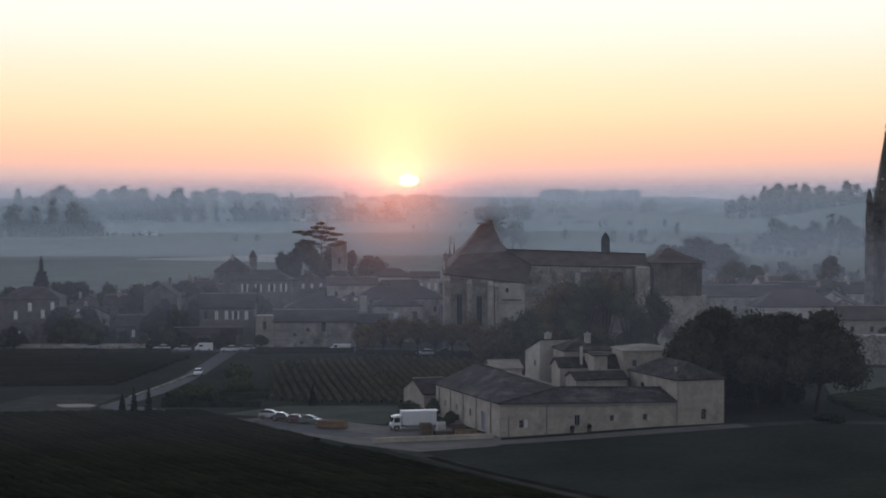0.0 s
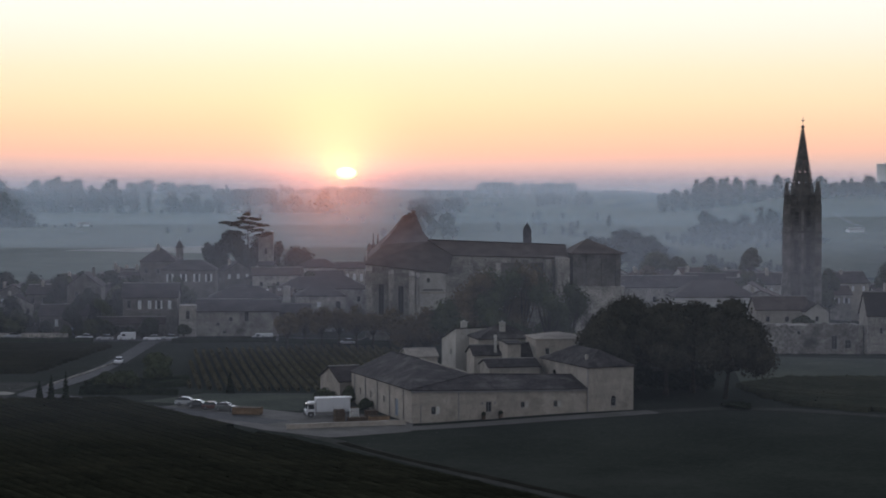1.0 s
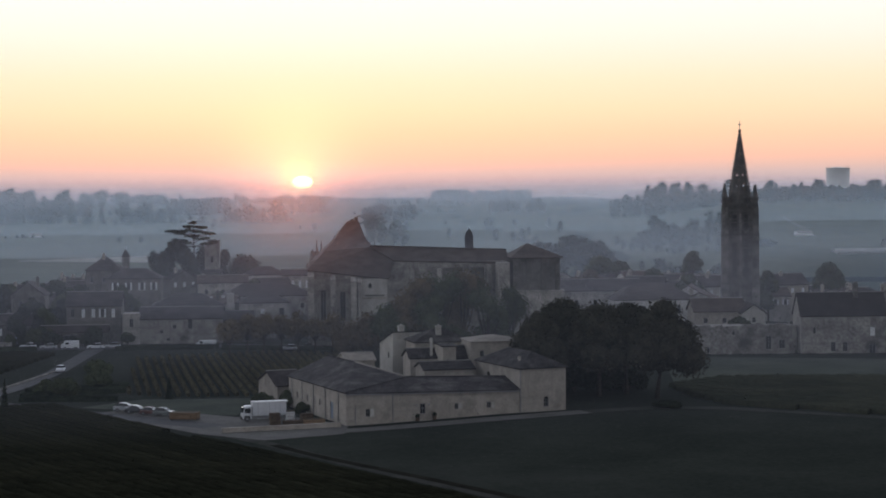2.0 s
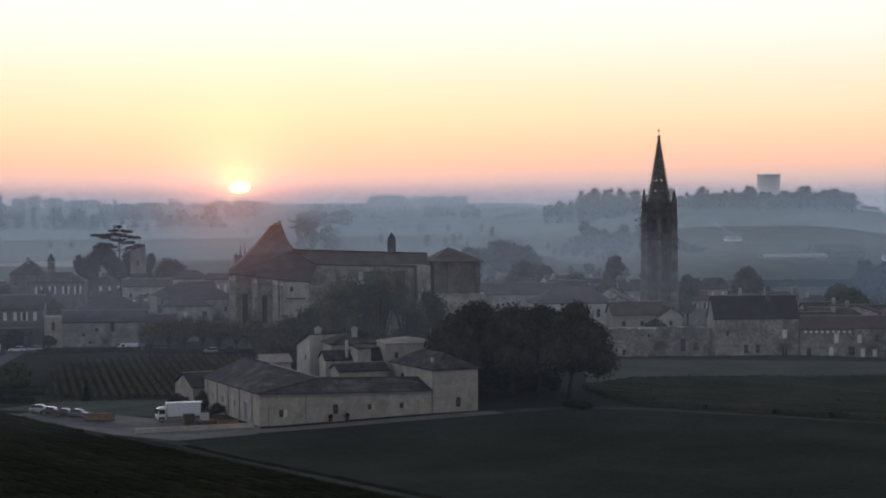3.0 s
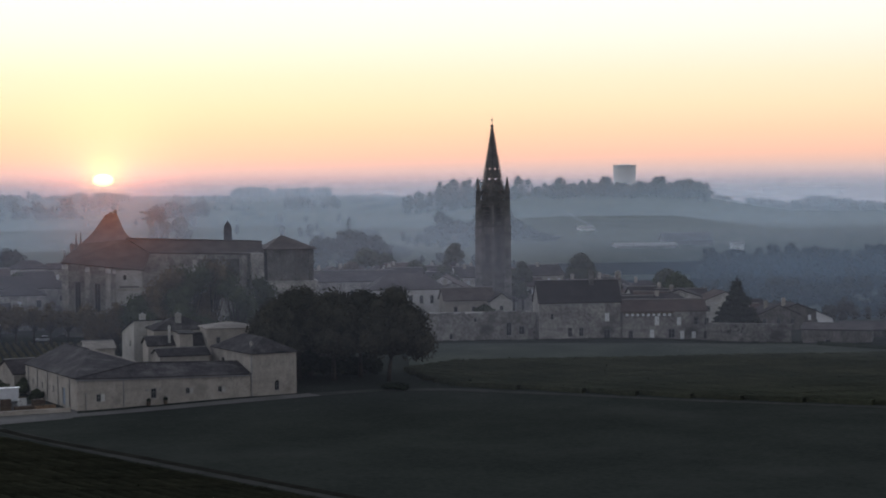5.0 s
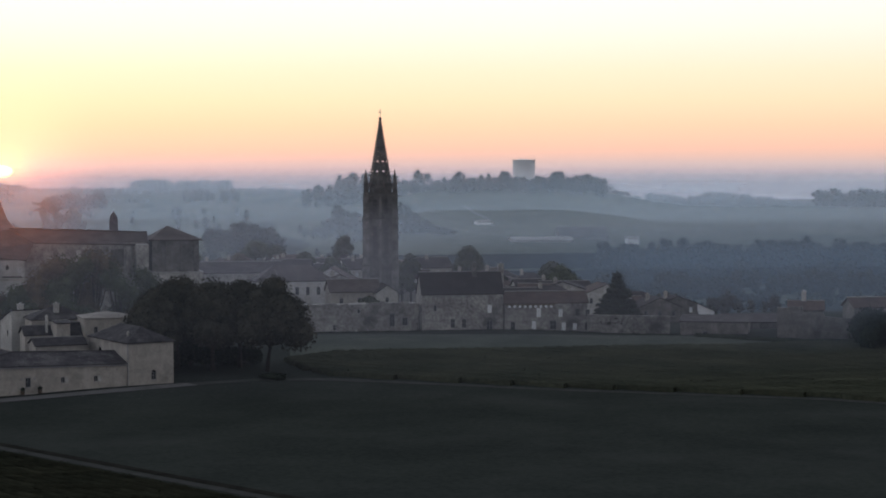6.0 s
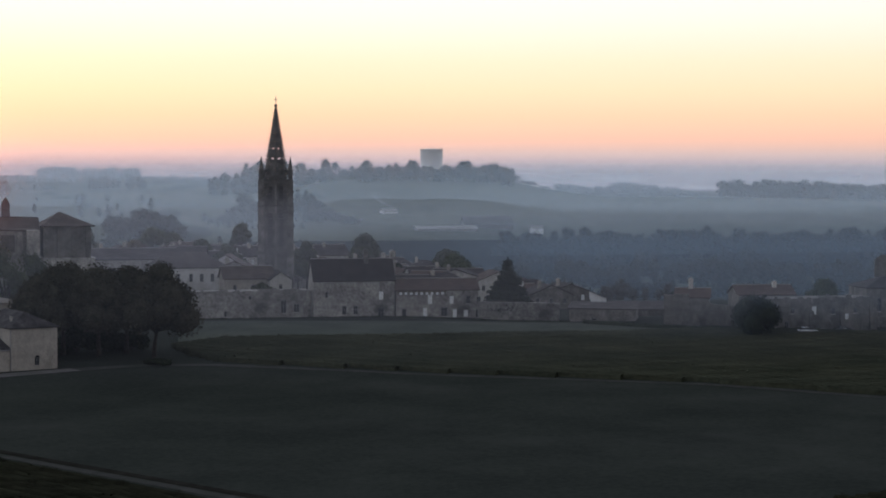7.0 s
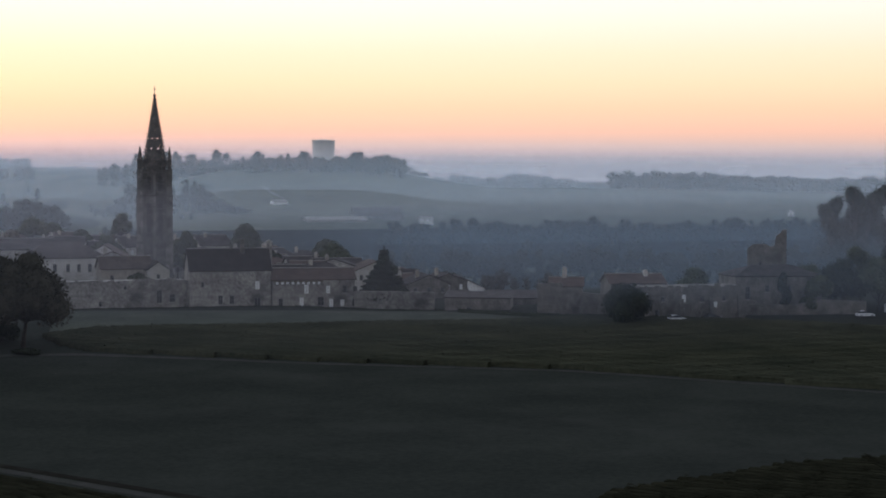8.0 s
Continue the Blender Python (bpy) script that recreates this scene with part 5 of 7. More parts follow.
wt = thing("water_tower", "broad pale concrete water tower above the hilltop trees", "water tower", pose(514.9, 1615, 30))
prism("shaft", ngon(0, 0, 10.6, 28), 0, 22, CONCRETE, wt)
prism("tank", ngon(0, 0, 10.9, 28), 21.5, 30.6, CONCRETE, wt, top=1.0)
prism("roof_slab", ngon(0, 0, 11.5, 28), 30.6, 31.4, CONCRETE, wt)
prism("cap", ngon(0, 0, 9.0, 28), 31.4, 32.2, CONCRETE, wt, top=0.5)
for a in range(6):
    x, y = 10.8 * math.cos(a * 1.047), 10.8 * math.sin(a * 1.047)
    bar("antenna", (x, y, 31.3), (x, y, 33.2), 0.25, STEEL, wt)

# ---- vegetation ----


def mesh_from_arrays(name, verts, quads, mat):
    me = bpy.data.meshes.new(name)
    me.vertices.add(len(verts))
    me.vertices.foreach_set("co", np.asarray(verts, np.float32).ravel())
    n = len(quads)
    me.loops.add(4 * n)
    me.loops.foreach_set("vertex_index", np.asarray(quads, np.int32).ravel())
    me.polygons.add(n)
    me.polygons.foreach_set("loop_start", np.arange(0, 4 * n, 4, dtype=np.int32))
    me.update(calc_edges=True)
    me.materials.append(mat)
    return me


def leaf_cloud(lobes, n, size, seed, hollow=0.72, flat=0.6):
    """Small four-sided leaf clumps scattered through ellipsoid lobes: (x, y, z, rx, ry, rz)."""
    r = np.random.RandomState(seed)
    lobes = np.array(lobes, float)
    area = (lobes[:, 3] * lobes[:, 5]) ** 0.9
    pick = r.choice(len(lobes), n, p=area / area.sum())
    d = r.normal(size=(n, 3))
    d /= np.linalg.norm(d, axis=1)[:, None]
    rad = hollow + (1.06 - hollow) * r.rand(n) ** 0.7
    c = lobes[pick, :3] + d * lobes[pick, 3:] * rad[:, None]
    a = r.normal(size=(n, 3))
    a /= np.linalg.norm(a, axis=1)[:, None]
    b = np.cross(a, d + 0.7 * r.normal(size=(n, 3)))
    b /= np.linalg.norm(b, axis=1)[:, None] + 1e-9
    s = size * (0.6 + 0.8 * r.rand(n))[:, None]
    v = np.stack([c + a * s, c + b * s * flat, c - a * s * 0.8, c - b * s * flat * 0.8], 1).reshape(-1, 3)
    return v, np.arange(4 * n).reshape(-1, 4)


def core_cloud(lobes, seed, shrink=0.8):
    """Rough inner masses that close the crown: eight-sided bumpy lumps as quads."""
    r = np.random.RandomState(seed)
    verts, quads = [], []
    for x, y, z, rx, ry, rz in lobes:
        base = len(verts)
        nu, nv = 9, 5
        for j in range(nv + 1):
            th = math.pi * j / nv
            for i in range(nu):
                ph = 2 * math.pi * i / nu
                k = shrink * (0.82 + 0.3 * r.rand())
                verts.append((x + rx * k * math.sin(th) * math.cos(ph), y + ry * k * math.sin(th) * math.sin(ph), z + rz * k * math.cos(th)))
        for j in range(nv):
            for i in range(nu):
                quads.append((base + j * nu + i, base + j * nu + (i + 1) % nu, base + (j + 1) * nu + (i + 1) % nu, base + (j + 1) * nu + i))
    return np.array(verts), np.array(quads)


def crown_mesh(name, lobes, n, size, seed, mat, shrink=0.8, hollow=0.72, flat=0.6):
    v, q = leaf_cloud(lobes, n, size, seed, hollow, flat)
    if shrink:
        cv, cq = core_cloud(lobes, seed + 1, shrink)
        q = np.concatenate([q, cq + len(v)])
        v = np.concatenate([v, cv])
    return mesh_from_arrays(name, v, q, mat)


def limb(bm, pts, r0, r1, sides=7):
    rings = []
    pts = [Vector(p) for p in pts]
    for i, p in enumerate(pts):
        d = (pts[min(i + 1, len(pts) - 1)] - pts[max(i - 1, 0)]).normalized()
        q = d.to_track_quat("Z", "Y")
        r = r0 + (r1 - r0) * i / (len(pts) - 1)
        rings.append([bm.verts.new(p + q @ Vector((r * math.cos(2 * math.pi * k / sides), r * math.sin(2 * math.pi * k / sides), 0))) for k in range(sides)])
    for a, b in zip(rings, rings[1:]):
        for k in range(sides):
            bm.faces.new((a[k], a[(k + 1) % sides], b[(k + 1) % sides], b[k]))
    bm.faces.new(rings[-1])
    bm.faces.new(rings[0][::-1])


def tree(label, x, y, h, r, trunk=0.3, mat=None, seed=0, n=3500, size=0.42, base=None, lean=(0, 0), category="tree", name="tree", group="", lobes=9, shrink=0.8, squash=1.0, hollow=0.72):
    """h: height; r: half width of the crown; trunk: share of the height that is bare."""
    rg = random.Random(seed)
    z0 = land(x, y) if base is None else base
    ob = thing(name, label, category, pose(x, y, z0, 0, 0, rg.uniform(0, 360) if lean == (0, 0) else 0), group)
    bm = bmesh.new()
    cz = h * (trunk + (1 - trunk) * 0.45)
    tip = (lean[0], lean[1], cz)
    limb(bm, [(0, 0, -0.4), (lean[0] * 0.25, lean[1] * 0.25, h * trunk * 0.6), (lean[0] * 0.7, lean[1] * 0.7, h * trunk * 1.1), tip], 0.022 * h + 0.08, 0.01 * h + 0.03)
    ls = []
    ch = h * (1 - trunk)
    for i in range(lobes):
        a = i * 2.4 + rg.uniform(-0.4, 0.4)
        f = math.sqrt((i + 0.3) / lobes)
        px, py = lean[0] + r * 0.62 * f * math.cos(a), lean[1] + r * 0.62 * f * math.sin(a)
        pz = h * trunk + ch * (0.72 - 0.42 * f + rg.uniform(-0.10, 0.10))
        s = r * rg.uniform(0.36, 0.52)
        rz = min(s * 0.85, ch * 0.34) * squash
        if ch > 2.6 * r:  # tall narrow crowns fill their whole height
            pz = h * trunk + ch * (0.12 + 0.74 * ((i * 0.618) % 1.0))
            rz = max(rz, ch * 0.15)
        ls.append((px, py, pz, s, s, rz))
        limb(bm, [(lean[0] * 0.6, lean[1] * 0.6, h * trunk * (0.9 + 0.3 * f)), (px * 0.55 + lean[0] * 0.3, py * 0.55 + lean[1] * 0.3, (h * trunk + pz) * 0.5 + 0.1), (px, py, pz)], 0.008 * h + 0.03, 0.03, 5)
    part("trunk", bm, BARK, ob)
    me = crown_mesh("crown", ls, n, size, seed + 11, mat or LEAF, shrink, hollow)
    c = new("crown", me)
    c.parent = ob
    return ob


def conifer(label, x, y, h, r, mat=None, seed=0, n=3500, size=0.4, base=None, name="conifer_tree", start=0.06):
    rg = random.Random(seed)
    z0 = land(x, y) if base is None else base
    ob = thing(name, label, "conifer", pose(x, y, z0))
    bm = bmesh.new()
    limb(bm, [(0, 0, -0.4), (0, 0, h * 0.5), (0, 0, h * 0.97)], 0.02 * h + 0.05, 0.03)
    part("trunk", bm, BARK, ob)
    ls = []
    tiers = 11
    for i in range(tiers):
        t = i / (tiers - 1)
        z = h * (start + (0.97 - start) * t)
        rr = r * (1 - t) ** 0.8 + 0.12
        k = max(2, int(6 * (1 - t)) + 1)
        for j in range(k):
            a = j * 2 * math.pi / k + i
            ls.append((rr * 0.5 * math.cos(a), rr * 0.5 * math.sin(a), z + rg.uniform(-0.2, 0.2), rr * 0.55, rr * 0.55, h * 0.055))
    c = new("crown", crown_mesh("crown", ls, n, size, seed + 5, mat or LEAF_DARK, 0.85))
    c.parent = ob
    return ob


def cedar(label, x, y, h, r, base, seed=0):
    """A cedar: a few flat, spreading plates of foliage high on a bare trunk; offsets are shares of r."""
    rg = random.Random(seed)
    ob = thing("cedar_tree", label, "cedar", pose(x, y, base))
    bm = bmesh.new()
    limb(bm, [(0, 0, -0.4), (0.3, 0, h * 0.5), (0, 0, h * 0.98)], 0.55, 0.1)
    ls = []
    plates = [(0.0, 0.0, 0.22), (-0.16, 0.12, 0.26), (0.28, 0.15, 0.28), (-0.30, 0.24, 0.30), (0.12, 0.27, 0.34), (-0.72, 0.27, 0.34), (-0.45, 0.34, 0.34), (0.48, 0.34, 0.36), (-0.05, 0.42, 0.36), (0.30, 0.50, 0.40), (-0.40, 0.55, 0.36), (-0.70, 0.63, 0.30), (-0.20, 0.62, 0.30), (0.62, 0.60, 0.30), (0.40, 0.66, 0.34)]
    for dx, drop, size in plates:
        z = h - drop * r * 1.02
        px, py = dx * r, rg.uniform(-0.4, 0.4) * r
        ls.append((px, py, z, size * r * 0.62, size * r * 0.6, 0.36))
        ls.append((px + rg.uniform(-0.2, 0.2) * r, py, z + 0.25, size * r * 0.36, size * r * 0.4, 0.30))
        limb(bm, [(0, 0, z - 1.4), (px * 0.5, py * 0.5, z - 0.7), (px, py, z - 0.1)], 0.17, 0.05, 5)
    part("trunk", bm, BARK, ob)
    c = new("crown", crown_mesh("crown", ls, 4600, 0.40, seed, LEAF_DARK, 0.7, 0.2))
    c.parent = ob
    return ob


# umbrella-crowned evergreens beside the winery
for i, (x, y, h, r, lab) in enumerate([
    (54.5, 339, 18.6, 6.6, "broad dark evergreen oak beside the winery"),
    (60.0, 345, 21.0, 8.0, "tall dark evergreen oak with dense dome crown"),
    (66.5, 340, 21.6, 8.2, "tall dark evergreen oak with dense dome crown"),
    (72.5, 344, 21.2, 7.6, "dark evergreen oak at the back of the grove"),
    (62.0, 352, 19.5, 7.6, "dark evergreen oak at the back of the grove"),
]):
    tree(lab, x, y, h, r, 0.19, LEAF_OAK, 1 + i, 11000, 0.32, lobes=26, group="evergreen grove", shrink=0.8)
tree("leaning dark evergreen oak with bare forked trunk", 76.8, 335, 20.2, 8.8, 0.21, LEAF_OAK, 8, 13000, 0.32, lean=(0.8, 0), lobes=28, group="evergreen grove", shrink=0.8)
# shrubs added to stand in for the darkness under the crowns
for i, (x, y, h, r) in enumerate([(57, 346, 5.0, 4.0), (63, 349, 5.5, 4.5), (69, 348, 5.0, 4.2), (74, 349, 4.5, 4.0)]):
    tree("dark shrub added to deepen the shade beneath the grove", x, y, h, r, 0.02, LEAF_DARK, 12 + i, 2200, 0.32, category="shrub", name="shrub", group="undergrowth")

# trees before the church
for i, (x, y, h, r, m) in enumerate([(24.5, 417, 13.5, 5.0, LEAF_AUTUMN), (29.5, 416, 16.2, 6.0, LEAF), (35, 419, 21.0, 6.8, LEAF_AUTUMN), (41.5, 415, 22.0, 7.4, LEAF), (47, 419, 23.0, 7.0, LEAF_AUTUMN), (53, 416, 20.5, 6.6, LEAF), (38, 426, 21.0, 6.8, LEAF), (58.5, 421, 18.0, 5.6, LEAF), (20.5, 421, 11.5, 4.6, LEAF_AUTUMN), (32, 410, 11, 5, LEAF), (45, 409, 10, 5, LEAF)]):
    tree("mature lime tree with thinning autumn crown", x, y, h, r, 0.12, m, 20 + i, 5200, 0.30, group="trees by the church", shrink=0.55, lobes=20, hollow=0.35)
for i in range(7):
    tree("pollarded plane tree with sparse brown leaves", -8.5 + i * 4.2, 436 + (i % 2) * 6, 11.0 + (i * 37 % 5) * 0.5, 4.0, 0.22, LEAF_AUTUMN, 40 + i, 2600, 0.26, group="street plane trees", shrink=0.5, hollow=0.25, lobes=14)
# garden trees of the town
for i, (x, y, h, r, m) in enumerate([(-86, 470, 9.5, 4.0, LEAF), (-80, 473, 8.0, 3.2, LEAF), (-65, 474, 11.5, 3.6, LEAF_DARK), (-57, 471, 10.5, 3.0, LEAF), (-55.5, 540, 11.5, 5.5, LEAF), (-57, 500, 12.0, 4.0, LEAF_DARK), (-36, 465, 4.0, 2.0, LEAF), (-103, 500, 15, 4.5, LEAF), (-84, 520, 14, 5, LEAF), (-70, 530, 13, 5, LEAF), (-118, 470, 9, 4, LEAF)]):
    tree("garden tree among the old houses", x, y, h, r, 0.16, m, 60 + i, 2600, 0.36, group="garden trees")
tree("round-crowned dark tree at the edge of town", -10.2, 602, 19.8, 8.6, 0.1, LEAF_DARK, 80, 6500, 0.42, lobes=18)
for i, (x, y, h, r) in enumerate([(-38, 596, 20.5, 4.8), (-34, 594, 23.6, 5.4), (-29, 595, 24.6, 5.8), (-25, 612, 21.5, 5.2), (-17, 606, 20.5, 3.4)]):
    tree("dark holm oak crowding below the cedar", x, y, h, r, 0.06, LEAF_DARK, 81 + i, 4500, 0.42, group="holm oaks", lobes=16, shrink=0.86)
cedar("old cedar with flat spreading branches", -26.4, 592, 27.0, 10.4, 3.5, 3)
cedar("distant cedar rising behind the church", 49.7, 968, 23.8, 9.8, 6.5, 4)
for i, (x, y, h, r) in enumerate([(47.5, 978, 21.6, 3.4), (54.5, 978, 19.4, 4.1), (61.4, 978, 18.8, 3.7), (66.5, 978, 16.0, 3.4)]):
    tree("misty tree far behind the church roof", x, y, h, r * 1.2, 0.3, LEAF, 87 + i, 2500, 0.6, group="trees behind the church", hollow=0.4)
conifer("slender spruce standing above the gardens", -120, 600, 18.2, 4.2, seed=8, n=5000)
conifer("dense dark conical conifer behind the wall", 171.4, 393, 15.6, 6.4, seed=9, n=9000, size=0.34, start=0.2)
tree("small round tree below the town wall", 201.0, 436, 11.5, 2.2, 0.45, LEAF_DARK, 87, 1500, 0.3, base=-5.5)
tree("dense round-crowned tree by the rampart", 210.3, 337, 10.4, 5.6, 0.10, LEAF_DARK, 84, 8000, 0.30, lobes=20, squash=1.25)
for i, (x, y, h, r) in enumerate([(238, 356, 12.0, 5.4), (264, 358, 9.5, 4.0), (272, 360, 12.0, 5.0), (280, 357, 14.5, 5.5), (289, 362, 15.0, 5.0), (296, 359, 16.5, 6.5), (304, 362, 17.0, 6.5), (256, 344.6, 10.2, 1.7), (266, 346, 11.5, 4.5), (273, 345, 12.8, 5.0), (283, 345, 15.0, 6.0), (292, 345, 15.6, 6.0), (262, 343.5, 5.0, 2.6)]):
    tree("dark tree crowding the old ramparts", x, y, h, r, 0.1, LEAF_DARK if i % 2 else LEAF, 90 + i, 3600, 0.36, group="rampart trees")
bush = random.Random(77)
for i, (x, y, h, r) in enumerate([(-65, 545, 16.5, 6.5), (-59, 551, 15.0, 5.5), (-90, 476, 12.5, 4.6), (-83, 480, 11.0, 4.2), (-62, 482, 12.5, 3.8), (-58.5, 478, 9.5, 3.2), (-97, 515, 15.5, 5.0), (-110, 505, 13.0, 5.0), (-76, 508, 15.0, 5.0), (-88, 540, 15.0, 6.0), (-42, 486, 10.0, 4.2), (-118, 545, 14.0, 5.5), (-100, 560, 14.5, 6.0)]):
    tree("dense dark tree between the old houses", x, y, h, r, 0.08, LEAF_DARK, 260 + i, 3000, 0.34, group="garden trees", lobes=14)
for i in range(52):
    x = bush.uniform(-122, -38)
    h = bush.uniform(3.0, 7.0)
    tree("dark overgrown shrub among the old houses", x, bush.choice([466.5, 468, 475, 486, 496]) + bush.uniform(-1, 1), h, h * bush.uniform(0.42, 0.62), 0.05, bush.choice([LEAF, LEAF_DARK, LEAF_DARK]), 160 + i, 900, 0.32, category="shrub", name="shrub", group="town shrubs", lobes=8)
for i in range(16):
    h = bush.uniform(5.0, 9.0)
    tree("leafy tree rising between old roofs", bush.uniform(-110, 8), bush.uniform(505, 580), h + 6.0, h * 0.5, 0.25, bush.choice([LEAF, LEAF_DARK]), 200 + i, 1500, 0.4, group="garden trees")
# trees within the old town
for i, (x, y, h, r, m) in enumerate([(122, 512, 16, 6, LEAF), (145, 515, 14, 5, LEAF), (163, 470, 13.5, 4.8, LEAF_DARK), (174, 480, 11.5, 4.5, LEAF), (186, 488, 13, 5, LEAF_AUTUMN), (178, 455, 11, 5.0, LEAF), (170, 442, 10, 5.0, LEAF_DARK), (88, 520, 15, 5, LEAF), (96, 534, 15, 4.5, LEAF_AUTUMN), (104, 520, 12, 5, LEAF), (190, 452, 8, 3.5, LEAF_DARK), (117, 430, 8, 3.5, LEAF), (86, 590, 20, 7, LEAF), (196, 470, 10, 4, LEAF)]):
    tree("leafy tree rising between town roofs", x, y, h, r, 0.15, m, 110 + i, 2600, 0.42, group="town trees")
for i, (x, y, h, r) in enumerate([(167.7, 520, 19.8, 4.3), (137.2, 570, 20.3, 3.2), (111.6, 600, 16.9, 4.7), (180.8, 475, 16.5, 3.7), (176.5, 452, 14.6, 4.3), (117.1, 590, 16.2, 2.7), (122.4, 560, 14.5, 3.1), (148.9, 520, 15.7, 2.9)]):
    tree("round misty tree rising above town roofs", x, y, h, r * 1.25, 0.5, LEAF, 230 + i, 3600, 0.34, group="town trees", lobes=13)
# cypresses and shrubs by the lane
for i, (x, y, h) in enumerate([(-49.2, 338, 5.4), (-46.6, 338.5, 5.8), (-51.8, 340.5, 4.0), (-17.0, 352, 4.2)]):
    conifer("slim dark cypress beside the lane", x, y, h, 0.75, seed=130 + i, n=1200, size=0.16, name="cypress", start=0.02)
for i, (x, y, h, r) in enumerate([(-38, 357, 4.6, 3.4), (-42, 361, 3.6, 3.0), (-33, 372, 4.4, 3.6), (1.5, 335, 3.4, 2.4), (6.5, 336.5, 3.0, 2.2), (9.0, 326, 2.3, 1.4), (-35.5, 392, 4.5, 4)]):
    tree("rounded dark shrub beside the farm lane", x, y, h, r, 0.05, LEAF, 140 + i, 1400, 0.24, category="shrub", name="shrub", group="shrubs")
tree("low dark bush spreading on the meadow edge", 76.0, 321.5, 1.5, 3.0, 0.02, LEAF_DARK, 150, 1600, 0.2, category="shrub", name="shrub", squash=0.8)


def hedge_strip(name, label, a, b, width, height, mat, seed, category="hedge", group="", kind="", density=5.0, size=0.22, part_of=None):
    """A clipped or trellised strip of leaves from a to b."""
    r = np.random.RandomState(seed)
    a, b = np.array(a, float), np.array(b, float)
    length = np.linalg.norm(b - a)
    d = (b - a) / length
    nrm = np.array([-d[1], d[0]])
    n = max(20, int(length * density))
    t = r.rand(n)
    side = r.uniform(-1, 1, n)
    p = a + (b - a) * t[:, None] + nrm * (side * width / 2)[:, None]
    g = np.array([land(x, y) for x, y in zip(a[0] + (b - a)[0] * np.linspace(0, 1, 12), a[1] + (b - a)[1] * np.linspace(0, 1, 12))])
    gz = np.interp(t, np.linspace(0, 1, 12), g)
    wave = 0.85 + 0.22 * np.sin(t * length * 0.9 + seed) * np.sin(t * length * 0.37 + 2 * seed)
    z = gz + height * wave * (1 - 0.25 * side**2) * r.uniform(0.35 if width < 1.5 else 0.78, 1.05, n)
    c = np.stack([p[:, 0], p[:, 1], z], 1)
    u = r.normal(size=(n, 3)) * (1, 1, 0.4 if width < 1.5 else 0.05)
    u /= np.linalg.norm(u, axis=1)[:, None]
    w = np.cross(u, r.normal(size=(n, 3)) * (0.5 if width < 1.5 else 0.08) + (0, 0, 1))
    w /= np.linalg.norm(w, axis=1)[:, None]
    s = size * (0.7 + 0.7 * r.rand(n))[:, None]
    v = np.stack([c + u * s, c + w * s * 0.7, c - u * s, c - w * s * 0.7], 1).reshape(-1, 3)
    q = np.arange(4 * n).reshape(-1, 4)
    # inner body
    m = max(2, int(length / 2.5))
    bv = []
    for k in range(m + 1):
        f = k / m
        c0 = a + (b - a) * f
        gg = np.interp(f, np.linspace(0, 1, 12), g)
        hh = height * (0.72 + 0.14 * r.rand())
        for sgn, zz in ((-1, -0.1), (-0.8, 0.8), (0.8, 0.8), (1, -0.1)):
            bv.append((*(c0 + nrm * sgn * width * (0.4 if width < 1.5 else 0.5)), gg + hh * zz * (1.0 if width < 1.5 else 1.2)))
    bq = []
    for k in range(m):
        for i in range(3):
            o = 4 * k + i + len(v)
            bq.append((o, o + 1, o + 5, o + 4))
    for e in (0, m):
        o = 4 * e + len(v)
        bq.append((o, o + 1, o + 2, o + 3))
    me = mesh_from_arrays(name, np.concatenate([v, np.array(bv)]), np.concatenate([q, np.array(bq)]), mat)
    return tagged(new(name, me), label, category, group, kind)


def inside(poly, x, y):
    hit = False
    for (x0, y0), (x1, y1) in zip(poly, poly[1:] + poly[:1]):
        if (y0 > y) != (y1 > y) and x < x0 + (y - y0) / (y1 - y0) * (x1 - x0):
            hit = not hit
    return hit


def vineyard(poly, heading, gap, label, mat, group, height=1.25, width=0.6, density=5.0, size=0.22, seed=0):
    """Rows of vines inside a plot, along a heading in degrees from +x."""
    d = Vector((math.cos(radians(heading)), math.sin(radians(heading))))
    n = Vector((-d.y, d.x))
    ns = [Vector(p).dot(n) for p in poly]
    ds = [Vector(p).dot(d) for p in poly]
    k, count = min(ns) + gap * 0.5, 0
    while k < max(ns):
        runs, start, t = [], None, min(ds)
        while t <= max(ds) + 1:
            p = n * k + d * t
            if inside(poly, p.x, p.y):
                start = t if start is None else start
            elif start is not None:
                runs.append((start, t))
                start = None
            t += 1.0
        for a, b in runs:
            if b - a > 3:
                hedge_strip("vine_row", label, n * k + d * a, n * k + d * b, width, height, mat, seed + count, "vine row", group, "", density, size)
                count += 1
        k += gap
    return count


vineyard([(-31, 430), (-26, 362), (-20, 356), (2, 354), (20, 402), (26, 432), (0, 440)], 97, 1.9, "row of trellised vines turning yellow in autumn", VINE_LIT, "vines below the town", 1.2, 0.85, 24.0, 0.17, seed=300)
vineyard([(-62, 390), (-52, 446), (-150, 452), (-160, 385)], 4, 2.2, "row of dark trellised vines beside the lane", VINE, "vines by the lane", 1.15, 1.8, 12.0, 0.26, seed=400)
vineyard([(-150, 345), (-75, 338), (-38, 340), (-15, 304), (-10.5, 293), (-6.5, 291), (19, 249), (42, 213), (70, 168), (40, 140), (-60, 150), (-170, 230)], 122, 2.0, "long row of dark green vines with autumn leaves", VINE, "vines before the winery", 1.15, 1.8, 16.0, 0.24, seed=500)
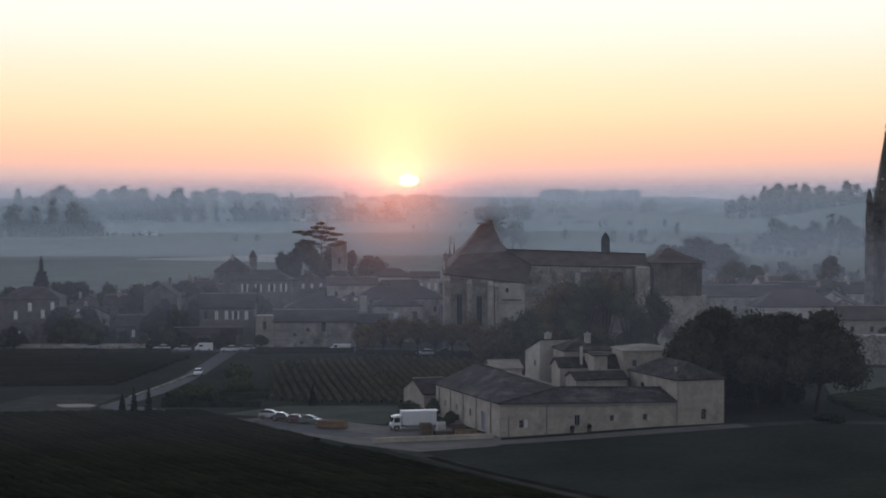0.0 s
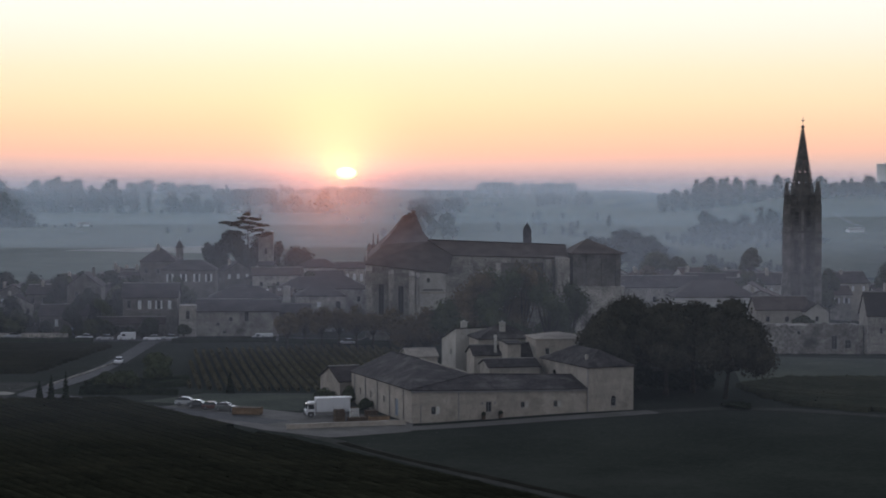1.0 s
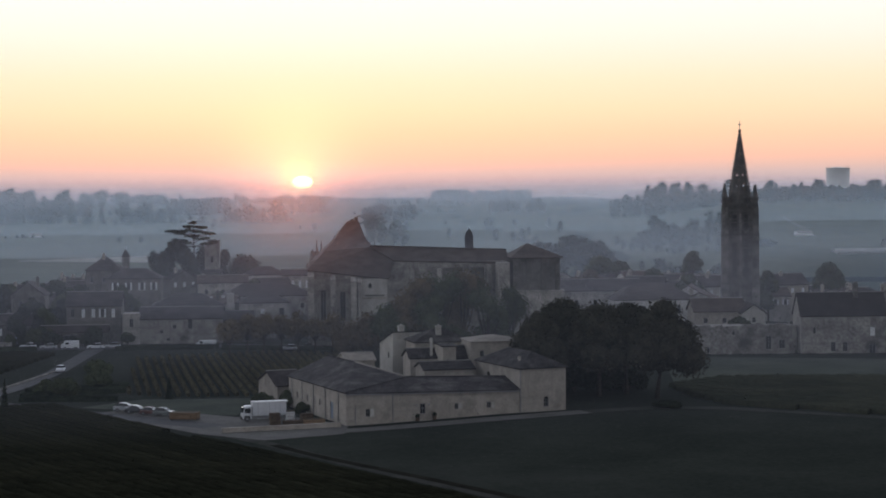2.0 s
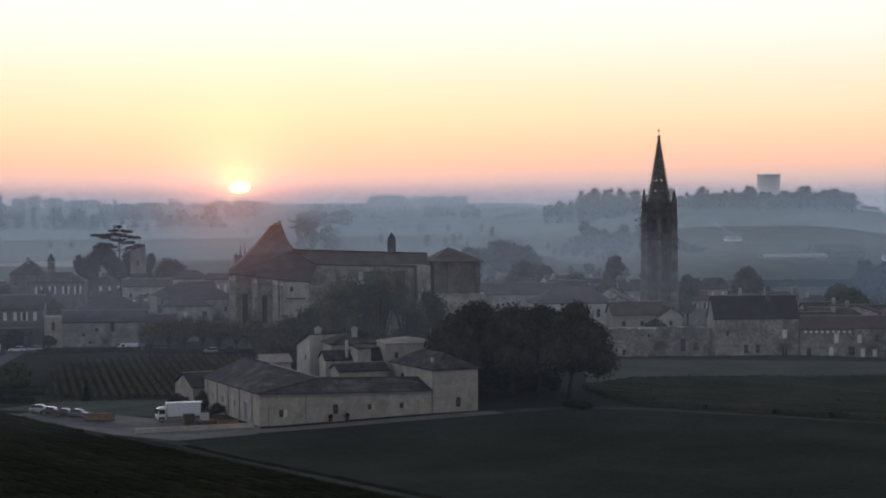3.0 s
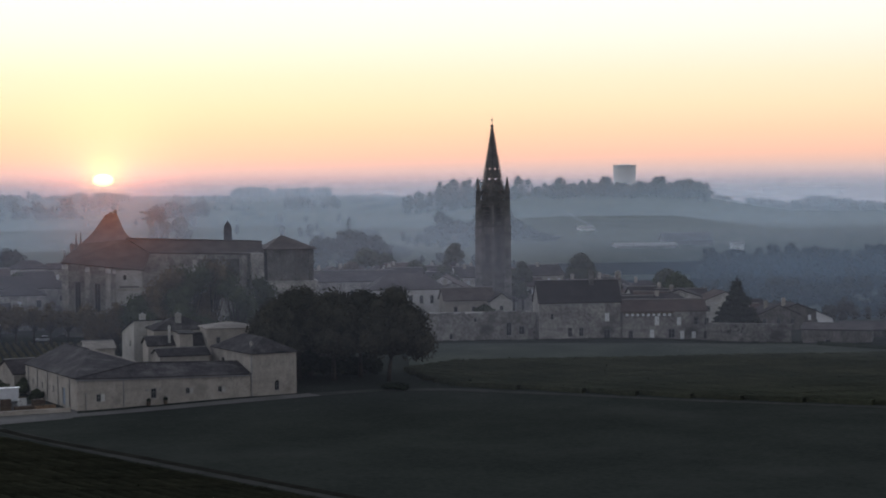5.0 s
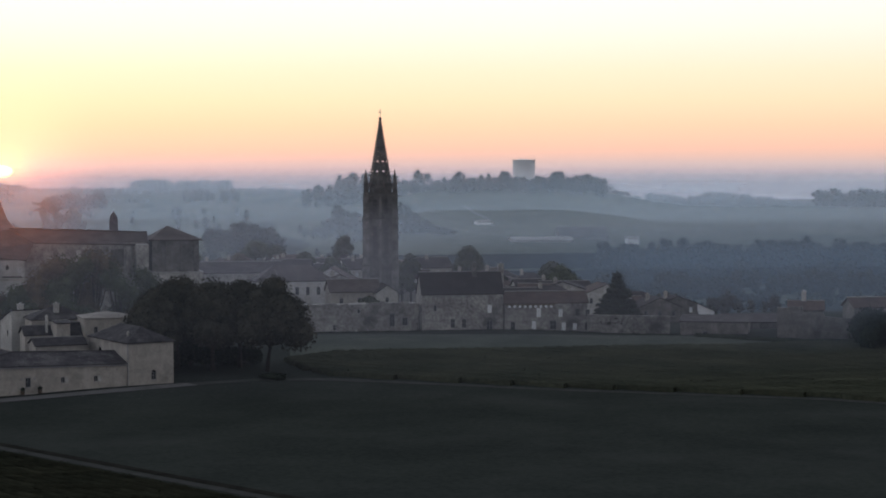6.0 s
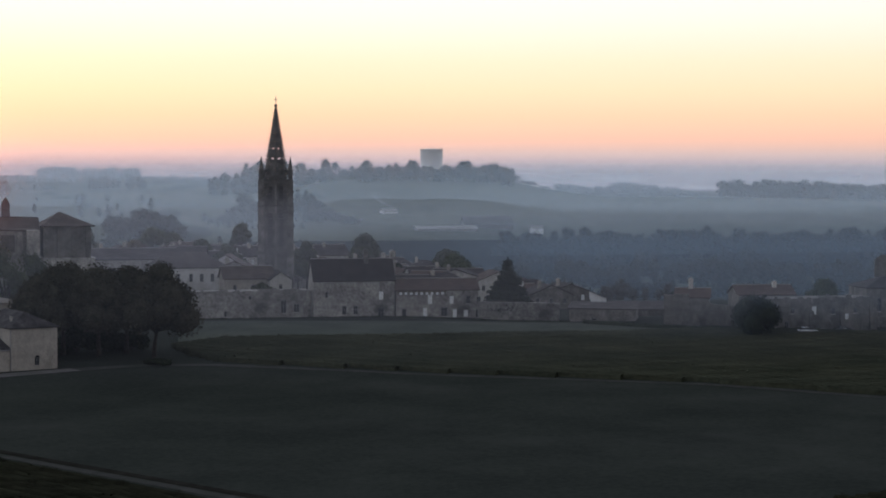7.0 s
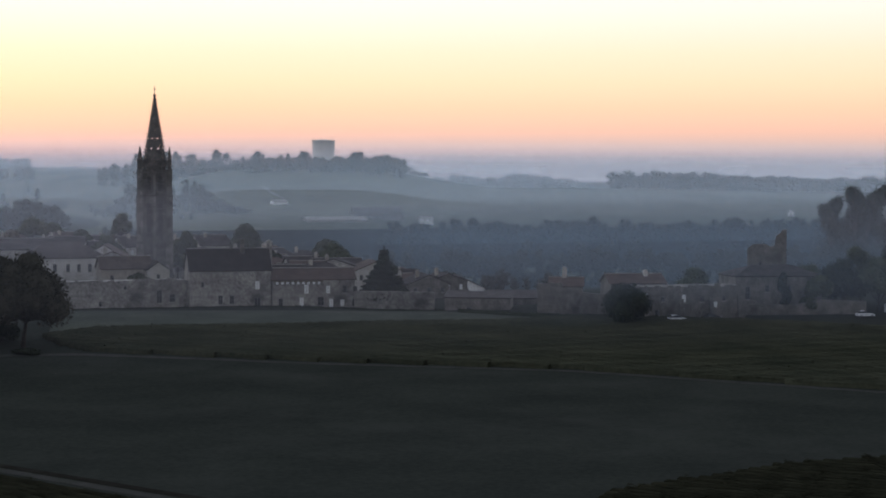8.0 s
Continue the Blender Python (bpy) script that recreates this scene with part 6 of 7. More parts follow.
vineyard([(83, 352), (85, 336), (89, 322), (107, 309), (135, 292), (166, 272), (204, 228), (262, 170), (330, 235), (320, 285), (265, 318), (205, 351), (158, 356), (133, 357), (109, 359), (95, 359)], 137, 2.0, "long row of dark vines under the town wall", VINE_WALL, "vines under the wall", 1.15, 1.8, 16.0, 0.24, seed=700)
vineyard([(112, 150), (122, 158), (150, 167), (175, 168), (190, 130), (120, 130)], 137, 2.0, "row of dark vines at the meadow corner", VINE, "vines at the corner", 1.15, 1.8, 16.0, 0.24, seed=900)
for a, b in (((-112, 456), (-58, 455)), ((-38, 453), (-12, 455.2)), ((-11, 452), (18, 445))):
    hedge_strip("hedge", "low dark hedge between the vines and the street", a, b, 1.6, 1.6, LEAF_DARK, 1100 + int(a[0]), density=22)
hedge_strip("hedge", "clipped dark hedge beside the farm lawn", (-46, 355.2), (-27.4, 366), 3.0, 1.5, LEAF_DARK, 950, density=60)
hedge_strip("hedge", "second clipped dark hedge behind the first", (-46.5, 364), (-27.4, 374.5), 3.0, 1.5, LEAF_DARK, 956, density=60)
hedge_strip("hedge", "low clipped hedge in front of the lawn", (-46, 352), (-27, 351), 2.0, 1.2, LEAF_DARK, 951, density=40)
hedge_strip("hedge", "dark hedge along the foot of the town wall", (97, 403.9), (144, 400.2), 0.8, 0.35, LEAF_DARK, 952, density=14)
hedge_strip("hedge", "dark hedge below the terrace wall", (144, 399), (182, 378), 1.0, 0.5, LEAF_DARK, 953, density=14)
hedge_strip("hedge", "scrubby dark hedge beside the rampart", (184, 374), (214, 338), 1.4, 1.3, LEAF_DARK, 954, density=14)


def crowns(tops, spread=1.5):
    """Trees given by the height of their tops above the sea of the scene."""
    return [(x, y, max(5.0, z - land(x, y) + 0.5), rad * spread) for x, y, z, rad in tops]


def woodland(label, spots, mat, seed, leaves=200, size=0.75, name="woodland", bare=0.0):
    """Far trees, too many to count, joined into one: spots of (x, y, height, radius). bare: share of the height that is open trunk."""
    r = np.random.RandomState(seed)
    vs, qs, off = [], [], 0
    for i, (x, y, h, rad) in enumerate(spots):
        z = land(x, y) - 0.5
        k = 9 + int(r.rand() * 7)
        lobes = []
        if not bare:
            lobes = [(x, y, z + h * 0.2, rad * 0.6, rad * 0.6, h * 0.24), (x, y, z + h * 0.52, rad * 0.66, rad * 0.66, h * 0.32)]
        low = max(0.30, bare)
        for j in range(k):
            f = low + (0.92 - low) * (j + r.rand()) / k
            s = rad * (0.22 + 0.22 * r.rand())
            reach = max(0.0, 1.2 * rad * math.sqrt(max(0.05, 1.0 - (max(0.0, f - 0.45) / 0.55) ** 2)) - s) * (0.25 + 0.6 * r.rand())
            a = j * 2.4 + r.rand()
            lobes.append((x + reach * math.cos(a), y + reach * math.sin(a), z + h * f, s, s, min(s * (0.6 + 0.6 * r.rand()), h * 0.16)))
        if bare:
            lobes.append((x, y, z + h * 0.74, rad * 0.6, rad * 0.6, h * 0.16))
        clouds = [leaf_cloud(lobes, int(leaves * 2.4), 0.6 * size * rad / 5.0, seed * 1000 + i, 0.5), core_cloud(lobes, seed + i, 0.66)]
        w = 0.05 * rad + 0.15
        stem = np.array([(x + dx * w * t, y + dy * w * t, zz) for zz, t in ((z, 1.3), (z + h * 0.8, 0.5)) for dx, dy in ((-1, -1), (1, -1), (1, 1), (-1, 1))])
        clouds.append((stem, np.array([(a, (a + 1) % 4, (a + 1) % 4 + 4, a + 4) for a in range(4)])))
        for v, q in clouds:
            vs.append(v)
            qs.append(q + off)
            off += len(v)
    ob = new(name, mesh_from_arrays(name, np.concatenate(vs), np.concatenate(qs), mat))
    return tagged(ob, label, "trees", kind="stuff")


wr = random.Random(21)


def belt(y0, y1, s0, s1, n, h0, h1, clump=0.0, scale=0.012):
    """Spots between two distances and two bearings (x per y), thinned by a slow noise."""
    out, tries = [], 0
    while len(out) < n and tries < n * 12:
        tries += 1
        y, s = wr.uniform(y0, y1), wr.uniform(s0, s1)
        x = s * y
        if noise.noise((x * scale, y * scale, 9.0)) < clump:
            continue
        h = wr.uniform(h0, h1)
        out.append((x, y, h, h * wr.uniform(0.34, 0.55)))
    return out


woodland("dark group of tall trees on the plain", crowns([(-267, 1220, 35, 8.1), (-254, 1232, 33.4, 5.3), (-241, 1228, 38.8, 6.5), (-228, 1239, 36, 9), (-259, 1222, 24.5, 4.9), (-219, 1228, 29.1, 4.8), (-290, 1236, 33, 8.2)], 1.3), LEAF_FAR, 1, 420, 0.6)
woodland("single trees along the field edges", crowns([(-182, 1492, 31.7, 4.4), (-198, 1489, 29.3, 3.9), (-157, 1497, 37.3, 2.9), (-138, 1490, 35.4, 6.8), (-121, 1512, 33.9, 6.9), (-84, 1503, 34.3, 3.4), (-74, 1505, 37.7, 4.4), (-109, 1509, 29.5, 3.9), (-170, 1508, 29.6, 3.9), (-98, 1495, 29.1, 3.4), (-53, 1501, 35.7, 3.9), (-34, 1502, 33.8, 5.8), (-10, 1496, 35.7, 7.3)], 1.5), LEAF_FAR, 2, 260)
woodland("misty trees round the far farms", crowns([(-366, 1691, 46.9, 5), (-324, 1690, 48.4, 12.3), (-342, 1687, 39.3, 12.8), (-300, 1677, 36.6, 12.7), (-272, 1670, 33.4, 8.2), (-251, 1671, 40.3, 4.9), (-241, 1670, 39.2, 3.8), (-231, 1669, 41.8, 4.9), (-213, 1676, 45.6, 10.9), (-261, 1672, 36.6, 6.6), (-220, 1671, 36.5, 8.2), (-279, 1665, 35.5, 8.2)], 1.4), LEAF_FAR, 3, 260)
woodland("pale woods along the horizon", crowns([(-354, 2087, 46.3, 10.3), (-331, 2080, 49.6, 15), (-309, 2099, 46.9, 13.7), (-240, 2083, 43.5, 12.2), (-223, 2079, 46.8, 11.5), (-199, 2065, 44, 14.8), (-178, 2091, 41.4, 13.6), (-156, 2062, 41.3, 13.4), (-129, 2063, 42, 4), (-100, 2080, 37.9, 13.5), (-66, 2094, 43.2, 4.1), (-57, 2077, 39.2, 8.1), (-34, 2063, 37.2, 13.4), (-7, 2065, 39.8, 14.7), (20, 2066, 39.1, 16.7), (40, 2077, 38.4, 13.5), (-81, 2091, 37.2, 13.6)], 1.15), LEAF_FAR, 4, 260)
woodland("low hedgerows across the plain", belt(1488, 1500, -0.33, 0.06, 130, 2.5, 5.5, -0.2) + belt(1230, 1240, -0.30, -0.10, 60, 2, 4, -0.1), LEAF_FAR, 5, 60)
woodland("thickets joining the field trees", belt(1494, 1530, -0.26, 0.02, 110, 6, 13, 0.0, 0.02) + belt(1226, 1250, -0.24, -0.17, 26, 7, 13, -0.4), LEAF_FAR, 27, 130, 0.6)
woodland("thickets round the far farms", belt(1685, 1740, -0.26, 0.03, 120, 8, 18, 0.0, 0.016), LEAF_FAR, 28, 130, 0.6)
woodland("scattered trees and copses out on the plain", belt(1020, 1420, -0.10, 0.16, 26, 4, 9, 0.1, 0.01), LEAF_FAR, 29, 160, 0.6)
for i, (x, y, z, rad) in enumerate([(536, 758, 19, 6), (541, 764, 23, 6), (549, 760, 28.8, 7.5), (559, 763, 25, 7), (570, 766, 30, 8), (582, 762, 29, 8), (592, 770, 31, 8)]):
    tree("tall dark tree at the end of the valley", x, y, z - land(x, y), rad * 1.2, 0.1, LEAF_FAR, 280 + i, 4000, 0.6, group="valley trees", lobes=24)
house("small white house among the valley trees", 771.4, 1185, -30, 4.6, 5.0, land(771.4, 1185) - 0.5, land(771.4, 1185) + 3.4, land(771.4, 1185) + 5.0, "gv", FARWHITE, RIDGE, [(2.3, 1.2, 1.0, 1.4, "dark")], group="far wineries")
woodland("far tree belts beyond the fields", belt(1660, 1720, -0.33, 0.10, 70, 3, 7, 0.05, 0.02) + belt(1900, 2000, -0.34, 0.14, 80, 4, 9, 0.05, 0.02), LEAF_FAR, 6, 90)
woodland("farthest hazy woods on the skyline", belt(2300, 2600, -0.36, 0.24, 150, 2.5, 5, 0.0, 0.004), LEAF_FAR, 7, 60)
woodland("dense hilltop copse in the haze", belt(2690, 2770, 0.080, 0.135, 90, 13, 19, -1), LEAF_FAR, 8, 120)
woodland("dark copse standing on the plain", belt(1480, 1540, 0.040, 0.072, 22, 10, 15, -1), LEAF_FAR, 9)
woodland("trees round a far house", belt(1700, 1760, 0.115, 0.15, 18, 10, 15, -1), LEAF_FAR, 10)
woodland("tall uneven trees crowning the water tower hill", crowns([(402, 1578, 51, 5.3), (411, 1582, 49.4, 3.7), (427, 1582, 46.2, 2.1), (440, 1579, 50.4, 5.3), (452, 1586, 44.1, 4.3), (462, 1580, 47.2, 3.2), (472, 1589, 48.4, 2.7), (482, 1567, 50.3, 5.8), (524, 1593, 46.1, 5.4), (533, 1565, 50.2, 7.5), (533, 1592, 44, 8.2), (556, 1572, 46.5, 5.9), (566, 1576, 48.1, 6.5), (576, 1580, 44.9, 6), (586, 1584, 43.8, 4.4), (592, 1569, 30.8, 3.8), (602, 1574, 28.6, 5.5), (421, 1586, 42, 4.3)], 1.65), LEAF_FAR, 11, 380, 0.5, bare=0.38)
woodland("tall wood on the hill shoulder", crowns([(304, 1567, 37.8, 6.6), (317, 1582, 39.3, 5.6), (325, 1568, 47.5, 7.6), (339, 1578, 49.1, 7.7), (349, 1567, 50.1, 8.6), (361, 1564, 48.6, 8.1), (376, 1574, 46.7, 7.6), (387, 1576, 42.1, 6.1), (396, 1575, 43.1, 6.6), (296, 1581, 34.6, 6.1), (329, 1561, 41.9, 10.1), (360, 1584, 42.0, 10.3), (379, 1567, 39.0, 10.2)], 1.55), LEAF_FAR, 23, 420, 0.5)
woodland("round misty trees beyond the church", crowns([(134, 800, 19.7, 8.5), (146, 806, 17.2, 7.0), (121, 803, 16.7, 7.0)]), LEAF_FAR, 24, 600, 0.5)
woodland("dense wood below the water tower", crowns([(388, 1537, 39.4, 7.7), (400, 1549, 38.3, 7.8), (404, 1532, 37.3, 7.7), (415, 1544, 38.8, 7.8), (427, 1556, 37.7, 7.8), (431, 1539, 39.3, 7.8), (443, 1551, 38.2, 7.8), (447, 1534, 37.2, 7.8), (459, 1546, 38.7, 7.8), (471, 1558, 37.6, 7.9), (475, 1541, 39.2, 7.8), (487, 1553, 38.1, 7.9), (490, 1536, 37, 7.8), (503, 1548, 38.6, 7.9), (506, 1531, 37.5, 7.8), (519, 1543, 39, 7.9), (532, 1555, 38, 8), (535, 1538, 36.9, 7.9), (548, 1550, 38.4, 8), (551, 1533, 37.4, 7.9), (564, 1545, 38.9, 8), (577, 1557, 37.8, 8.1)], 1.2) + belt(1500, 1560, 0.28, 0.372, 110, 5, 12, -0.3, 0.03), LEAF_FAR, 12, 200)
woodland("hazy wooded far ridge to the south", crowns([(990, 2597, 19.3, 18), (1012, 2591, 23.7, 22.5), (1045, 2605, 22.6, 22.7), (1080, 2619, 17.9, 18.4), (1123, 2609, 25, 23), (1158, 2623, 23.9, 23.2), (1172, 2586, 21.3, 23), (1211, 2588, 17.5, 23.1), (1247, 2602, 10.9, 18.7)]), LEAF_FAR, 13, 200)
woodland("wooded slope under the hilltop", belt(1430, 1530, 0.272, 0.372, 120, 8, 13, -0.5, 0.02), LEAF_FAR, 31, 150, 0.6)
woodland("small trees beyond the field crest", crowns([(729, 1711, 26.4, 6.6), (774, 1723, 22.5, 4.3), (797, 1721, 22.4, 7.4), (752, 1726, 20.2, 4.3)]), LEAF_FAR, 14, 260)
woodland("tall ragged copse on the valley side", crowns([(239, 1151, 15.1, 4.9), (245, 1154, 26, 3.8), (248, 1145, 21.6, 4.6), (283, 1158, 28, 3.1), (286, 1145, 27, 2.7), (292, 1152, 24.6, 3.5), (297, 1149, 18.9, 4.6), (306, 1158, 13.7, 5), (311, 1152, 9.2, 5.4), (316, 1141, 4.1, 5.8), (261, 1155, 18.8, 6.5), (269, 1142, 21.6, 5.7), (233, 1144, 8.8, 4.5)], 1.9), LEAF_FAR, 15, 520, 0.5)
woodland("scrub on the slope behind the bell tower", belt(900, 1130, 0.19, 0.27, 60, 4, 8, 0.0), LEAF_FAR, 16, 120)
woodland("long belt of tall trees in the valley", crowns([(348, 908, 7, 6.3), (358, 905, 4.5, 5.4), (381, 896, 7.8, 6.3), (393, 901, 7.9, 7), (402, 895, 6.5, 5.7), (419, 907, 0.9, 5.5), (427, 905, 0.2, 4.9), (440, 907, 7.5, 5.2), (445, 897, 1, 4.2), (458, 905, 6.8, 5.6), (463, 892, 8.5, 7.2), (474, 898, 5.3, 3.9), (484, 892, 7.7, 6.6), (500, 905, 5, 5), (506, 898, 1.2, 4), (517, 901, 3.7, 4.4), (525, 902, 4.6, 5.1), (539, 907, 0.6, 5.1), (548, 905, 4, 5.1), (563, 903, 7.7, 5.9), (577, 908, 6.5, 4.2), (582, 898, 3, 4.5), (594, 904, 6.8, 5.3), (605, 901, 7.5, 6), (615, 895, 6.7, 7)], 1.25), LEAF_FAR, 17, 600, 0.45)
woodland("end of the tall valley tree belt", crowns([(636, 907, 5.5, 7.2), (646, 901, 7.7, 7.2), (662, 901, 5.5, 7.2), (672, 895, 7.1, 8)]), LEAF_FAR, 18, 420, 0.55)
woodland("undergrowth filling the valley belt", belt(870, 930, 0.37, 0.80, 230, 14, 20, -0.4, 0.03), LEAF_FAR, 22, 160, 0.7)
woodland("shadowy trees in front of the valley belt", belt(680, 860, 0.37, 0.88, 300, 7, 13, -1), LEAF_FAR, 19, 150)
woodland("wood along the southern ridge", crowns([(775, 1510, 33, 4.4), (782, 1511, 31.4, 4.4), (797, 1518, 33.1, 7.8), (819, 1526, 32, 4.5), (825, 1517, 33.7, 6.2), (835, 1516, 32.1, 7.3), (850, 1518, 31.6, 7.9), (859, 1507, 32.8, 8.4), (884, 1525, 32.2, 8), (899, 1527, 30.6, 8), (903, 1508, 29, 8.5), (923, 1518, 29, 8.6), (932, 1507, 28, 8), (958, 1525, 28.5, 8.2), (967, 1514, 28.6, 8.1), (982, 1516, 27.5, 7), (996, 1508, 27, 7), (1011, 1510, 25.9, 8.8), (1044, 1531, 27.5, 9), (1058, 1528, 26.4, 9), (1064, 1507, 28.9, 9), (1099, 1533, 26.5, 9.2)], 2.0) + belt(1490, 1540, 0.525, 0.76, 150, 11, 15, -1), LEAF_FAR, 20, 300, 0.6)
woodland("dark hedges beyond the last roofs", belt(618, 640, -0.27, 0.0, 90, 2.5, 4.5, -0.3), LEAF_FAR, 26, 120, 0.6)
woodland("shadowy scrub below the town walls", belt(500, 680, 0.40, 0.80, 150, 4, 8, -0.3), LEAF_FAR, 25, 160, 0.6)
woodland("trees behind the town", belt(660, 800, 0.07, 0.17, 26, 5, 10, -0.2), LEAF_FAR, 21, 150)

# ---- vehicles and clutter ----


def wheel_part(home, x, y, r, w=0.22):
    bm = bmesh.new()
    for a, b, rr in ((y - w / 2, y + w / 2, r),):
        ra = [bm.verts.new((x + rr * math.cos(k * math.pi / 8), a, r + rr * math.sin(k * math.pi / 8))) for k in range(16)]
        rb = [bm.verts.new((x + rr * math.cos(k * math.pi / 8), b, r + rr * math.sin(k * math.pi / 8))) for k in range(16)]
        for k in range(16):
            bm.faces.new((ra[k], ra[(k + 1) % 16], rb[(k + 1) % 16], rb[k]))
        bm.faces.new(ra)
        bm.faces.new(rb[::-1])
    wheel = part("wheel", bm, RUBBER, home)
    bm = bmesh.new()
    for yy in (y - w / 2 - 0.01, y + w / 2 + 0.01):
        bm.faces.new([bm.verts.new((x + 0.62 * r * math.cos(k * math.pi / 6), yy, r + 0.62 * r * math.sin(k * math.pi / 6))) for k in range(12)])
    part("rim", bm, STEEL, wheel)


def loft(bm, prof, half, tuck):
    """A car body from a side profile (x, z), narrower at the top by tuck."""
    zs = [p[1] for p in prof]
    lo, hi = min(zs), max(zs)
    sides = []
    for s in (-1, 1):
        sides.append([bm.verts.new((x, s * (half - tuck * max(0, (z - lo) / (hi - lo) - 0.5) * 2), z)) for x, z in prof])
    n = len(prof)
    bm.faces.new(sides[0])
    bm.faces.new(sides[1][::-1])
    for i in range(n):
        bm.faces.new((sides[0][i], sides[1][i], sides[1][(i + 1) % n], sides[0][(i + 1) % n]))


def car(label, x, y, turn, paint, length=4.3, height=1.5, estate=False, z=None):
    home = thing("car", label, "car", pose(x, y, land(x, y) + 0.1 if z is None else z, 0, 0, turn), "parked cars")
    k, h = length / 4.3, height / 1.5
    tail = [(2.1 * k, 0.75 * h), (1.95 * k, 1.0 * h), (1.55 * k, 1.42 * h)] if estate else [(2.1 * k, 0.7 * h), (2.0 * k, 0.95 * h), (1.3 * k, 1.05 * h)]
    bm = bmesh.new()
    loft(bm, [(-2.15 * k, 0.3), (-2.15 * k, 0.62 * h), (-1.95 * k, 0.8 * h), (-0.95 * k, 0.95 * h), (1.6 * k, 0.98 * h), (2.05 * k, 0.9 * h), (2.15 * k, 0.6 * h), (2.12 * k, 0.3)], 0.87, 0.06)
    part("body", bm, paint, home)
    bm = bmesh.new()
    loft(bm, [(-0.95 * k, 0.94 * h), (-0.3 * k, 1.40 * h), (0.2 * k, 1.5 * h), (1.0 * k, 1.48 * h), (tail[2][0], tail[2][1]), (1.85 * k, 0.96 * h)], 0.80, 0.16)
    cabin = part("cabin", bm, PANE, home, "dark glazed cabin")
    bm = bmesh.new()
    loft(bm, [(-0.28 * k, 1.42 * h), (0.2 * k, 1.515 * h), (1.0 * k, 1.50 * h), (1.35 * k, 1.42 * h), (1.0 * k, 1.46 * h), (0.2 * k, 1.47 * h)], 0.66, 0.0)
    part("roof", bm, paint, cabin)
    for xx in (-1.35 * k, 1.35 * k):
        for yy in (-0.80, 0.80):
            wheel_part(home, xx, yy, 0.31)
    for yy in (-0.6, 0.6):
        box("headlight", -2.17 * k, -2.12 * k, yy - 0.18, yy + 0.18, 0.6, 0.74, SHUTTER, home)
        box("tail_light", 2.12 * k, 2.17 * k, yy - 0.14, yy + 0.14, 0.65, 0.8, REDPAINT, home)
    return home


car("silver estate car parked by the lane", -23.6, 333.2, 168, SILVER, 4.5, 1.55, True)
car("black car parked beside a silver one", -21.2, 329.6, 165, BLACKPAINT, 4.3, 1.5)
car("dark red car parked in the row", -18.4, 327.0, 162, REDPAINT, 4.0, 1.45, True)
car("grey-green hatchback parked by the lawn", -15.9, 325.4, 160, GREYPAINT, 4.1, 1.5, True)
car("white car driving position on the lane", -45.6, 408, 92, METALWHITE, 4.4, 1.5, True)
for x, y, p, lab in ((-43.5, 458, METALWHITE, "white car on the town street"), (-39.2, 459, SILVER, "silver car on the town street"), (-55.5, 459, SILVER, "pale car by the cottage"), (-61.0, 461, METALWHITE, "white car by the cottage"), (-80.0, 466, SILVER, "silver car beneath garden trees"), (6.0, 447, SILVER, "silver car under the plane trees"), (10.5, 449, BLACKPAINT, "dark car under the plane trees"), (271.6, 334, METALWHITE, "white car beside the rampart"), (232.0, 336.6, BLACKPAINT, "dark car at the foot of the wall"), (222.5, 335.5, METALWHITE, "white car at the foot of the wall")):
    car(lab, x, y, 4 if x < 100 else 174, p)


def van(label, x, y, turn, length=5.6, height=2.1):
    home = thing("van", label, "van", pose(x, y, land(x, y) + 0.1, 0, 0, turn), "parked vans")
    bm = bmesh.new()
    hl = length / 2
    loft(bm, [(-hl, 0.35), (-hl, 0.95), (-hl + 0.25, 1.15), (-hl + 1.0, height - 0.1), (-hl + 1.4, height), (hl - 0.05, height), (hl, height - 0.2), (hl, 0.35)], 0.95, 0.08)
    part("body", bm, METALWHITE, home)
    box("windscreen", -hl + 0.42, -hl + 0.9, -0.8, 0.8, 1.2, 1.75, PANE, home)
    for yy in (-0.965, 0.93):
        box("side_window", -hl + 1.15, -hl + 2.0, yy, yy + 0.03, 1.25, 1.75, PANE, home)
    for xx in (-hl + 0.9, hl - 1.0):
        for yy in (-0.86, 0.86):
            wheel_part(home, xx, yy, 0.34)
    return home


van("long white van parked before the old stone house", -15.4, 456.5, 2, 5.4, 1.9)
van("white van parked on the town street", -50.0, 458.5, 8, 4.6, 2.1)
van("white camper van beside the rampart", 284.0, 338.5, 176, 6.5, 2.4)


